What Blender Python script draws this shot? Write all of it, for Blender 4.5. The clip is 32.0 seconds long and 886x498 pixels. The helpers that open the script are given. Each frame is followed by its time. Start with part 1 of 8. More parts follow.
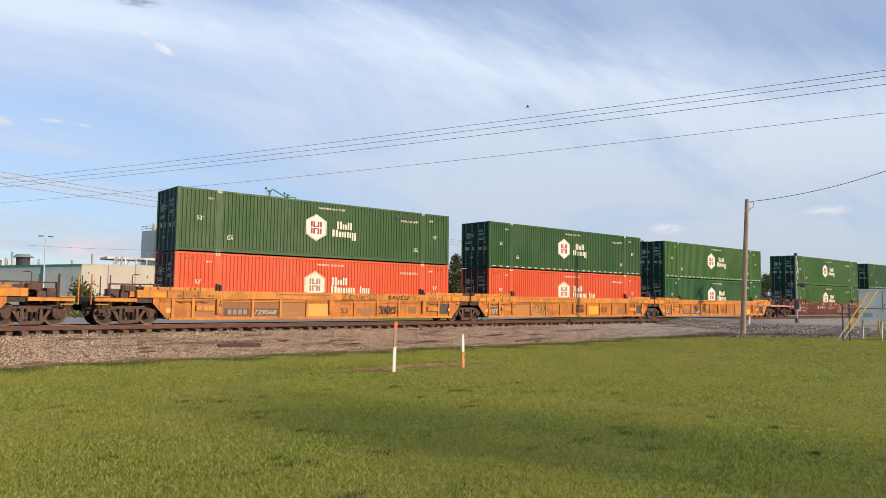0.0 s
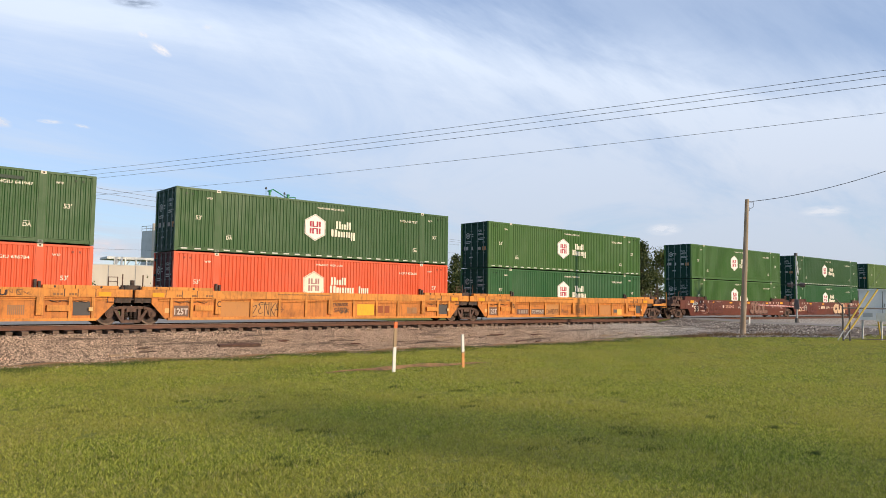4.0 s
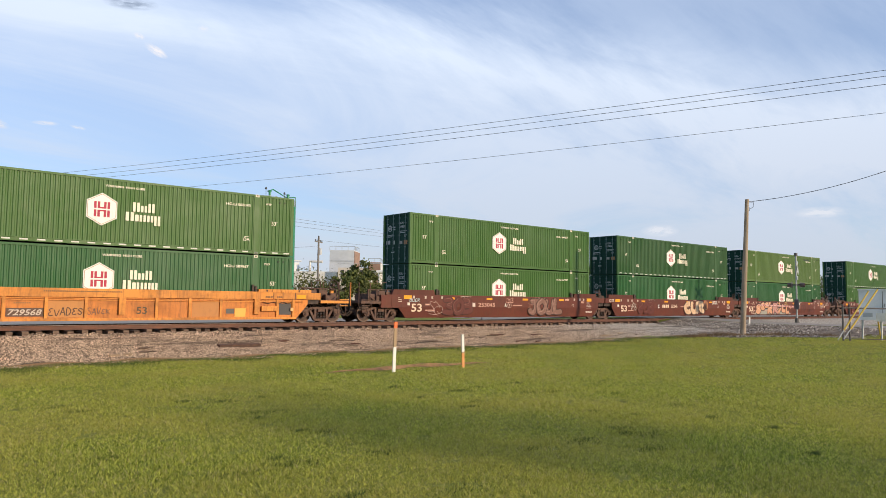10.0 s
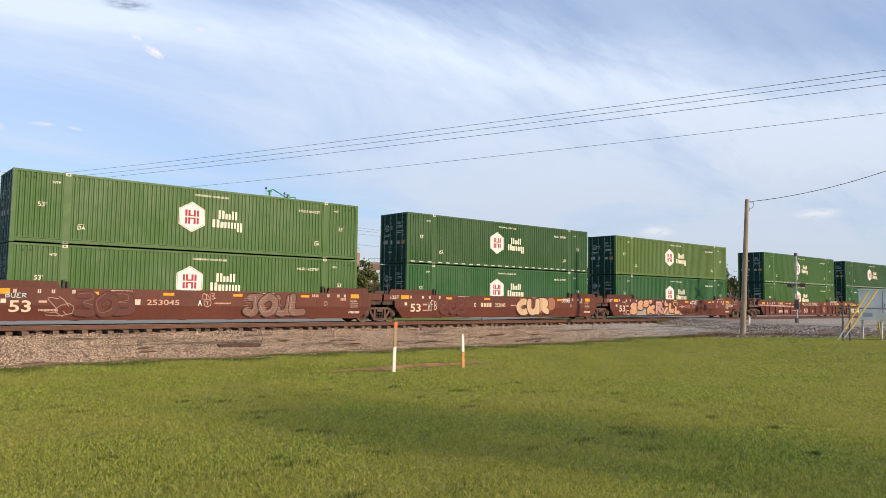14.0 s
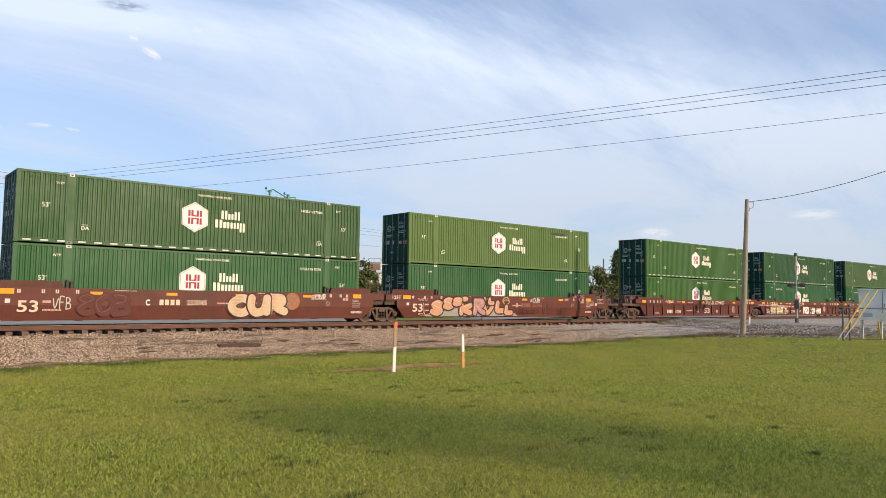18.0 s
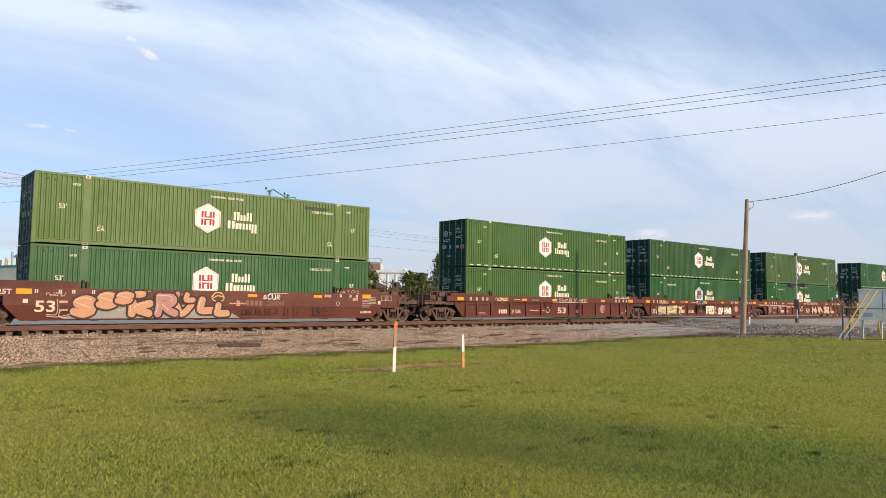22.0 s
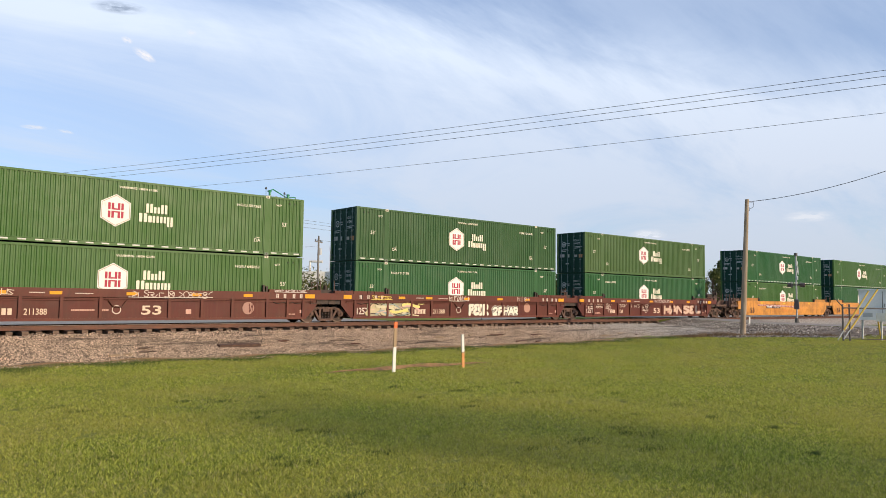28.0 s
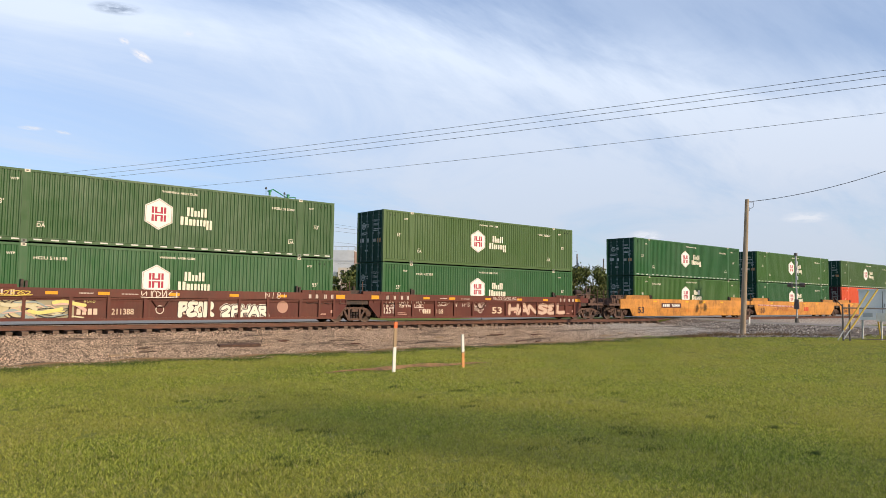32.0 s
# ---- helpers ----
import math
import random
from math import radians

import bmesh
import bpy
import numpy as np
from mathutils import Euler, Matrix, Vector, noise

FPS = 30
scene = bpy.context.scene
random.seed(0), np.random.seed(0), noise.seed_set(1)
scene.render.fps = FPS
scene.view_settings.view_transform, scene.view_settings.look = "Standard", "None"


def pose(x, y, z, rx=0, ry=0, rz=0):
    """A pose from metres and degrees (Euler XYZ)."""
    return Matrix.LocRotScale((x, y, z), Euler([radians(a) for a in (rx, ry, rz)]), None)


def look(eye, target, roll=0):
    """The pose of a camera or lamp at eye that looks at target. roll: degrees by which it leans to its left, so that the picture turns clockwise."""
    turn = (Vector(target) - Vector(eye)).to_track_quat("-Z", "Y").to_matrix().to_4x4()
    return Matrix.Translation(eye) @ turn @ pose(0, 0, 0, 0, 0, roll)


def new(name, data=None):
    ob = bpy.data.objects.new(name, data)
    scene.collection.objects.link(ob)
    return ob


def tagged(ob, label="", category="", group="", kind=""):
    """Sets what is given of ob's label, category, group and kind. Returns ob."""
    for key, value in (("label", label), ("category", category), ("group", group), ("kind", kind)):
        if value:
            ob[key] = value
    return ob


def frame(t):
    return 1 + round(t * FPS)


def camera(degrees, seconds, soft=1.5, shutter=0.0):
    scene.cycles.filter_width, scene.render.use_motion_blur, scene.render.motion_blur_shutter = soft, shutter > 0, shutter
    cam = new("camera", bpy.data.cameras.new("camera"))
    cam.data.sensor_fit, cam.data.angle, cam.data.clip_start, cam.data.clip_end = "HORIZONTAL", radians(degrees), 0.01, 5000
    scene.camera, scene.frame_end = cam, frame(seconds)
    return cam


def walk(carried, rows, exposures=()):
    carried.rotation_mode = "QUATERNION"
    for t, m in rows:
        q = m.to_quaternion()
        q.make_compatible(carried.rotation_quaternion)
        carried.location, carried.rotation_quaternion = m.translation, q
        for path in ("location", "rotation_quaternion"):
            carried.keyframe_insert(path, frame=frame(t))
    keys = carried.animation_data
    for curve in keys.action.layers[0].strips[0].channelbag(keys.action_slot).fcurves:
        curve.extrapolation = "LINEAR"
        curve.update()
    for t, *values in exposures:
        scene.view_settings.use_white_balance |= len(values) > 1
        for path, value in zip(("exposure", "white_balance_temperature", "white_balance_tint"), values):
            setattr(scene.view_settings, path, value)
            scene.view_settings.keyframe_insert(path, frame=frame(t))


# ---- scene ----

# ---- camera ----
EYE = Vector((0.0, 0.0, 2.4))
YAW, PITCH, ROLL = -40.4465, 4.0252, 0.766
AHEAD = Vector((-math.sin(radians(YAW)) * math.cos(radians(PITCH)), math.cos(radians(YAW)) * math.cos(radians(PITCH)), math.sin(radians(PITCH))))
cam = camera(63.16, 32.0, soft=0.65)
CAM_POSE = look(EYE, EYE + 50 * AHEAD, ROLL)
walk(cam, [(0.0, CAM_POSE), (32.0, CAM_POSE)], exposures=[(0.0, -0.07, 6500, 10), (2.0, -0.03, 6500, 10), (6.0, 0.0, 6500, 10), (18.0, 0.03, 6500, 10), (32.0, 0.02, 6500, 10)])

# ---- plan ----
TRACK_Y = 33.52          # centre line of the track, which runs along x
RAIL_Z = 1.14            # top of the rail over the lawn
STACK_Z = 0.387          # underside of the lower container over the rail
BOX_L, BOX_W, BOX_H = 16.154, 2.591, 2.896
WHEEL_R = 0.45


def travelled(t):
    """Metres that the train has gone to the left since the start."""
    return 1.01846e-05 * t**4 - 9.89956e-04 * t**3 + 1.888487e-02 * t**2 + 4.83064 * t


# ---- world and sun ----
SUN_AZ, SUN_EL = 161.0, 15.0   # degrees from +y towards +x; height
world = bpy.data.worlds.new("sky")
scene.world = world
world.use_nodes = True
wn, wl = world.node_tree.nodes, world.node_tree.links
wn.clear()
w_out = wn.new("ShaderNodeOutputWorld")
w_bg = wn.new("ShaderNodeBackground")
w_sky = wn.new("ShaderNodeTexSky")
w_sky.sky_type = "NISHITA"
w_sky.sun_disc = False
w_sky.sun_elevation = radians(SUN_EL)
w_sky.sun_rotation = radians(SUN_AZ)
w_sky.air_density, w_sky.dust_density, w_sky.ozone_density = 1.0, 0.05, 4.0
w_co = wn.new("ShaderNodeTexCoord")
w_sep = wn.new("ShaderNodeSeparateXYZ")
wl.new(w_co.outputs["Generated"], w_sep.inputs[0])


def wmath(op, a, b=None, clamp=False):
    n = wn.new("ShaderNodeMath")
    n.operation, n.use_clamp = op, clamp
    for i, v in enumerate((a, b)):
        if v is None:
            continue
        if isinstance(v, (int, float)):
            n.inputs[i].default_value = v
        else:
            wl.new(v, n.inputs[i])
    return n.outputs[0]


# cirrus: noise on a flat layer overhead, stretched along the wind
w_den = wmath("ADD", wmath("MAXIMUM", w_sep.outputs["Z"], 0.0), 0.16)
w_flat = wn.new("ShaderNodeCombineXYZ")
wl.new(wmath("DIVIDE", w_sep.outputs["X"], w_den), w_flat.inputs[0])
wl.new(wmath("DIVIDE", w_sep.outputs["Y"], w_den), w_flat.inputs[1])
w_map = wn.new("ShaderNodeMapping")
w_map.inputs["Rotation"].default_value = (0, 0, radians(-25))
w_map.inputs["Scale"].default_value = (0.42, 1.0, 1)
w_map.inputs["Location"].default_value = (5.6, 0.4, 0)
wl.new(w_flat.outputs[0], w_map.inputs[0])
w_n1 = wn.new("ShaderNodeTexNoise")
w_n1.inputs["Scale"].default_value = 0.75
w_n1.inputs["Detail"].default_value = 9
w_n1.inputs["Roughness"].default_value = 0.63
w_n1.inputs["Distortion"].default_value = 0.9
wl.new(w_map.outputs[0], w_n1.inputs["Vector"])
w_ramp = wn.new("ShaderNodeMapRange")
w_ramp.inputs["From Min"].default_value = 0.34
w_ramp.inputs["From Max"].default_value = 0.60
w_ramp.interpolation_type = "SMOOTHSTEP"
wl.new(w_n1.outputs["Fac"], w_ramp.inputs["Value"])
w_cov = wmath("ADD", wmath("MULTIPLY", w_ramp.outputs[0], 0.42), 0.50, True)
# the edge of the cloud sheet: bluer sky over it, a bright streak along it
w_dot = wn.new("ShaderNodeVectorMath")
w_dot.operation = "DOT_PRODUCT"
wl.new(w_co.outputs["Generated"], w_dot.inputs[0])
w_dot.inputs[1].default_value = (-0.123827, -0.329168, 0.936117)
w_n2 = wn.new("ShaderNodeTexNoise")
w_n2.inputs["Scale"].default_value = 1.5
w_n2.inputs["Detail"].default_value = 8
w_n2.inputs["Roughness"].default_value = 0.6
w_n2.inputs["Distortion"].default_value = 0.8
wl.new(w_map.outputs[0], w_n2.inputs["Vector"])
w_wob = wmath("MULTIPLY", wmath("SUBTRACT", w_n2.outputs["Fac"], 0.5), 0.22)
w_side = wmath("ADD", w_dot.outputs["Value"], w_wob)
w_over = wn.new("ShaderNodeMapRange")
w_over.interpolation_type = "SMOOTHSTEP"
w_over.inputs["From Min"].default_value = 0.0
w_over.inputs["From Max"].default_value = 0.09
wl.new(w_side, w_over.inputs["Value"])
w_thin = wmath("SUBTRACT", 1.0, wmath("MULTIPLY", w_over.outputs[0], 0.48))
w_ridge = wmath("SUBTRACT", 1.0, wmath("DIVIDE", wmath("ABSOLUTE", wmath("ADD", w_side, 0.025)), 0.06), True)
w_cov = wmath("ADD", wmath("MULTIPLY", w_cov, w_thin), wmath("MULTIPLY", w_ridge, 0.22), True)
w_mix = wn.new("ShaderNodeMix")
w_mix.data_type = "RGBA"
wl.new(w_cov, w_mix.inputs["Factor"])
w_tint = wn.new("ShaderNodeMix")
w_tint.data_type, w_tint.blend_type = "RGBA", "MULTIPLY"
w_tint.inputs["Factor"].default_value = 1.0
w_tint.inputs["B"].default_value = (0.94, 1.02, 1.16, 1)
wl.new(w_sky.outputs[0], w_tint.inputs["A"])
wl.new(w_tint.outputs["Result"], w_mix.inputs["A"])
w_hi = wn.new("ShaderNodeMix")
w_hi.data_type = "RGBA"
w_hi.inputs["A"].default_value = (3.85, 4.17, 4.80, 1)
w_hi.inputs["B"].default_value = (5.35, 6.1, 7.3, 1)
wl.new(wmath("MULTIPLY", w_sep.outputs["Z"], 2.6, True), w_hi.inputs["Factor"])
wl.new(w_hi.outputs["Result"], w_mix.inputs["B"])
wl.new(w_mix.outputs["Result"], w_bg.inputs["Color"])
w_bg.inputs["Strength"].default_value = 0.15
wl.new(w_bg.outputs[0], w_out.inputs["Surface"])

sun_data = bpy.data.lights.new("sun", "SUN")
sun_data.energy, sun_data.angle, sun_data.color = 4.1, radians(1.6), (1.0, 0.80, 0.56)
sun = new("sun", sun_data)
sun_dir = Vector((math.sin(radians(SUN_AZ)) * math.cos(radians(SUN_EL)), math.cos(radians(SUN_AZ)) * math.cos(radians(SUN_EL)), math.sin(radians(SUN_EL))))
sun.matrix_world = look(sun_dir * 200, (0, 0, 0))


# ---- materials ----
def mat_base(name, rough=0.6, metal=0.0, spec=0.5):
    m = bpy.data.materials.new(name)
    m.use_nodes = True
    nt = m.node_tree
    b = nt.nodes["Principled BSDF"]
    b.inputs["Roughness"].default_value = rough
    b.inputs["Metallic"].default_value = metal
    b.inputs["Specular IOR Level"].default_value = spec
    return m, nt, b


def node_mix(nt, fac, a, b, mode="MIX"):
    n = nt.nodes.new("ShaderNodeMix")
    n.data_type, n.blend_type = "RGBA", mode
    for key, v in (("Factor", fac), ("A", a), ("B", b)):
        if isinstance(v, (int, float)):
            n.inputs[key].default_value = v
        elif isinstance(v, tuple):
            n.inputs[key].default_value = (*v, 1)
        else:
            nt.links.new(v, n.inputs[key])
    return n.outputs["Result"]


def node_noise(nt, scale, detail=4, rough=0.55, stretch=(1, 1, 1), coord="Object", seed=True):
    tc = nt.nodes.new("ShaderNodeTexCoord")
    mp = nt.nodes.new("ShaderNodeMapping")
    mp.inputs["Scale"].default_value = stretch
    nt.links.new(tc.outputs[coord], mp.inputs[0])
    n = nt.nodes.new("ShaderNodeTexNoise")
    n.noise_dimensions = "4D"
    n.inputs["Scale"].default_value, n.inputs["Detail"].default_value, n.inputs["Roughness"].default_value = scale, detail, rough
    nt.links.new(mp.outputs[0], n.inputs["Vector"])
    if seed:
        oi = nt.nodes.new("ShaderNodeObjectInfo")
        mul = nt.nodes.new("ShaderNodeMath")
        mul.operation = "MULTIPLY"
        mul.inputs[1].default_value = 37.0
        nt.links.new(oi.outputs["Random"], mul.inputs[0])
        nt.links.new(mul.outputs[0], n.inputs["W"])
    return n.outputs["Fac"]


def node_range(nt, v, a, b, lo=0.0, hi=1.0):
    n = nt.nodes.new("ShaderNodeMapRange")
    for key, x in (("From Min", a), ("From Max", b), ("To Min", lo), ("To Max", hi)):
        n.inputs[key].default_value = x
    nt.links.new(v, n.inputs["Value"])
    return n.outputs[0]


def node_bump(nt, b, v, strength=0.3, dist=0.02):
    n = nt.nodes.new("ShaderNodeBump")
    n.inputs["Strength"].default_value, n.inputs["Distance"].default_value = strength, dist
    nt.links.new(v, n.inputs["Height"])
    nt.links.new(n.outputs[0], b.inputs["Normal"])


def paint(name, rough=0.45, dirt=(0.10, 0.075, 0.05), dirt_amount=0.35, streak=0.25, fade=0.2, fade_to=(0.5, 0.5, 0.42), streak_to=(0.42, 0.42, 0.34), spec=0.2, grime=0.0):
    """Painted steel: the colour is the object's own, faded in patches, with streaks and dirt."""
    m, nt, b = mat_base(name, rough, 0, spec)
    oi = nt.nodes.new("ShaderNodeObjectInfo")
    big = node_range(nt, node_noise(nt, 0.35, 3), 0.35, 0.7)
    col = node_mix(nt, big, oi.outputs["Color"], node_mix(nt, fade, oi.outputs["Color"], fade_to))
    st = node_range(nt, node_noise(nt, 3.0, 5, 0.6, (3.0, 3.0, 0.16)), 0.5, 0.75, 0.0, streak)
    col = node_mix(nt, st, col, streak_to)
    gr = node_range(nt, node_noise(nt, 5.0, 6, 0.65, (1.2, 1.2, 0.5)), 0.52, 0.8, 0.0, dirt_amount)
    col = node_mix(nt, gr, col, dirt)
    if grime:
        col = node_mix(nt, node_range(nt, node_noise(nt, 0.9, 7, 0.62, (1.0, 1.0, 1.6)), 0.46, 0.72, 0.0, grime), col, dirt)
    nt.links.new(col, b.inputs["Base Color"])
    nt.links.new(node_range(nt, node_noise(nt, 2.0, 4), 0.3, 0.7, rough - 0.04, rough + 0.1), b.inputs["Roughness"])
    return m


def simple(name, color, color2=None, scale=6.0, rough=0.7, metal=0.0, bump=0.0, detail=5, stretch=(1, 1, 1), low=0.35, high=0.68):
    m, nt, b = mat_base(name, rough, metal)
    v = node_noise(nt, scale, detail, 0.6, stretch)
    nt.links.new(node_mix(nt, node_range(nt, v, low, high), color, color2 or tuple(c * 0.65 for c in color)), b.inputs["Base Color"])
    if bump:
        node_bump(nt, b, v, bump, 0.02)
    return m


M_BOX = paint("container_paint", 0.44, (0.10, 0.085, 0.05), 0.24, 0.07, 0.06, spec=0.26)
M_CAR = paint("wagon_paint", 0.5, (0.06, 0.03, 0.02), 0.62, 0.55, 0.22, (0.24, 0.085, 0.035), (0.13, 0.055, 0.03), grime=0.5)
M_DOOR = paint("door_paint", 0.62, (0.010, 0.014, 0.012), 0.3, 0.10, 0.0, streak_to=(0.03, 0.05, 0.045))
M_DECAL = paint("decal_paint", 0.55, (0.13, 0.085, 0.06), 0.30, 0.0, 0.0)
M_STEEL_DARK = simple("grimy_black_steel", (0.024, 0.017, 0.014), (0.085, 0.050, 0.036), 5, 0.7, 0.1)
M_TRUCK = simple("rusty_cast_steel", (0.150, 0.078, 0.052), (0.055, 0.031, 0.023), 6, 0.75, 0.1, 0.2)
M_TREAD = simple("worn_wheel_steel", (0.15, 0.088, 0.060), (0.06, 0.036, 0.026), 3, 0.5, 0.2)
M_WHEEL = simple("dark_wheel_steel", (0.085, 0.047, 0.034), (0.030, 0.020, 0.016), 5, 0.7, 0.1)
M_RAIL = simple("rusty_rail_steel", (0.150, 0.055, 0.030), (0.070, 0.028, 0.017), 4, 0.6, 0.2, 0.1, 5, (0.3, 2, 2))
M_RAILTOP = simple("polished_rail_head", (0.42, 0.38, 0.35), (0.30, 0.25, 0.22), 3, 0.3, 0.8)
M_TIE = simple("weathered_tie_wood", (0.050, 0.028, 0.019), (0.26, 0.17, 0.115), 7, 0.9, 0, 0.4, 6, (0.4, 3, 3))


# ---- mesh building ----
class Shape:
    """Collects plain solids into one mesh."""

    def __init__(self):
        self.v, self.f = [], []

    def add(self, verts, faces):
        n = len(self.v)
        self.v += [tuple(p) for p in verts]
        self.f += [tuple(n + i for i in f) for f in faces]
        return self

    def box(self, x0, x1, y0, y1, z0, z1):
        return self.add([(x, y, z) for z in (z0, z1) for x, y in ((x0, y0), (x1, y0), (x1, y1), (x0, y1))],
                        [(3, 2, 1, 0), (4, 5, 6, 7), (0, 1, 5, 4), (1, 2, 6, 5), (2, 3, 7, 6), (3, 0, 4, 7)])

    def prism(self, outline, y0, y1):
        """An outline in x and z (counter-clockwise seen from -y), from y0 to y1."""
        n = len(outline)
        return self.add([(x, y0, z) for x, z in outline] + [(x, y1, z) for x, z in outline],
                        [tuple(range(n)), tuple(range(2 * n - 1, n - 1, -1))] + [(i, i + n, (i + 1) % n + n, (i + 1) % n) for i in range(n)])

    def tube(self, a, b, r, r2=None, sides=10):
        a, b = Vector(a), Vector(b)
        d = (b - a).normalized()
        u = d.orthogonal().normalized()
        w = d.cross(u)
        ring = [(math.cos(2 * math.pi * k / sides), math.sin(2 * math.pi * k / sides)) for k in range(sides)]
        r2 = r if r2 is None else r2
        return self.add([a + r * (c * u + s * w) for c, s in ring] + [b + r2 * (c * u + s * w) for c, s in ring],
                        [(k, (k + 1) % sides, (k + 1) % sides + sides, k + sides) for k in range(sides)] + [tuple(range(sides - 1, -1, -1)), tuple(range(sides, 2 * sides))])

    def path(self, pts, r, sides=6):
        """One unbroken round tube through the points."""
        pts = [Vector(p) for p in pts]
        m = len(pts)
        u = (pts[1] - pts[0]).normalized().orthogonal().normalized()
        verts = []
        for k, p in enumerate(pts):
            d = (pts[min(m - 1, k + 1)] - pts[max(0, k - 1)]).normalized()
            u = (u - d * u.dot(d)).normalized()
            w = d.cross(u)
            verts += [p + r * (math.cos(2 * math.pi * i / sides) * u + math.sin(2 * math.pi * i / sides) * w) for i in range(sides)]
        faces = [(k * sides + i, k * sides + (i + 1) % sides, (k + 1) * sides + (i + 1) % sides, (k + 1) * sides + i) for k in range(m - 1) for i in range(sides)]
        return self.add(verts, faces + [tuple(range(sides - 1, -1, -1)), tuple(range((m - 1) * sides, m * sides))])

    def mesh(self, name):
        me = bpy.data.meshes.new(name)
        me.from_pydata(self.v, [], self.f)
        me.update()
        return me


def part(name, shape, material, parent=None, label="", at=(0, 0, 0), color=None, smooth=False):
    """Links a shape or a ready mesh as ONE object, under a thing or part if one is given."""
    me = shape.mesh(name) if isinstance(shape, Shape) else shape
    if material and me.materials and me.materials[0] is not material:
        me = me.copy()
        me.materials.clear()
    if material and not me.materials:
        me.materials.append(material)
    if smooth:
        me.shade_smooth()
    ob = new(name, me)
    ob.location = at
    if parent:
        ob.parent = parent
    if label:
        ob["label"] = label
    if color:
        ob.color = (*color, 1)
    return ob


TEXTS = {}


def text_mesh(words, height, fat=0.0, shear=0.0, width=None):
    """Flat lettering in the x-z plane, facing -y, left end and foot at the origin."""
    key = (words, round(height, 3), fat, shear, width)
    if key not in TEXTS:
        cu = bpy.data.curves.new("lettering", "FONT")
        cu.body, cu.size, cu.resolution_u, cu.offset, cu.shear = words, 1.0, 3, fat, shear
        ob = bpy.data.objects.new("lettering", cu)
        scene.collection.objects.link(ob)
        bpy.context.view_layer.update()
        me = bpy.data.meshes.new_from_object(ob.evaluated_get(bpy.context.evaluated_depsgraph_get()))
        bpy.data.objects.remove(ob)
        me.name = "lettering"
        co = np.array([v.co[:] for v in me.vertices])
        co -= co.min(0)
        kz = height / co[:, 1].max()
        kx = width / co[:, 0].max() if width else kz
        flat = np.stack([co[:, 0] * kx, co[:, 2] * 0, co[:, 1] * kz], 1)
        me.vertices.foreach_set("co", flat.astype(np.float32).ravel())
        me.update()
        TEXTS[key] = me
    return TEXTS[key]


def lettering(words, x, z, height, y, color, parent, fat=0.0, shear=0.0, width=None, name="lettering"):
    me = text_mesh(words, height, fat, shear, width)
    return part(name, me, M_DECAL, parent, at=(x, y, z), color=color)


def plate(x0, x1, z0, z1, y, color, parent, name="marking", label=""):
    return part(name, Shape().box(0, x1 - x0, -0.004, 0.0, 0, z1 - z0), M_DECAL, parent, label, at=(x0, y, z0), color=color)


CREAM = (0.78, 0.72, 0.56)
WHITE = (0.80, 0.79, 0.72)


# ---- containers ----
def corrugated(x0, x1, z0, z1, y, face, pitch=0.183, deep=0.033):
    """A sheet of trapezoid ribs between x0 and x1; face is -1 for the side towards -y."""
    s = Shape()
    n = max(1, round((x1 - x0) / pitch))
    p = (x1 - x0) / n
    xs, ys = [x0], [y]
    for k in range(n):
        b = x0 + k * p
        xs += [b + 0.10 * p, b + 0.28 * p, b + 0.54 * p, b + 0.72 * p]
        ys += [y, y - face * deep, y - face * deep, y]
    xs.append(x1), ys.append(y)
    verts = [(a, c, z) for a, c in zip(xs, ys) for z in (z0, z1)]
    faces = [(2 * i, 2 * i + 2, 2 * i + 3, 2 * i + 1) if face < 0 else (2 * i, 2 * i + 1, 2 * i + 3, 2 * i + 2) for i in range(len(xs) - 1)]
    return s.add(verts, faces)


POST = (1.83, 2.13)
HALF = BOX_W / 2
CM = {}


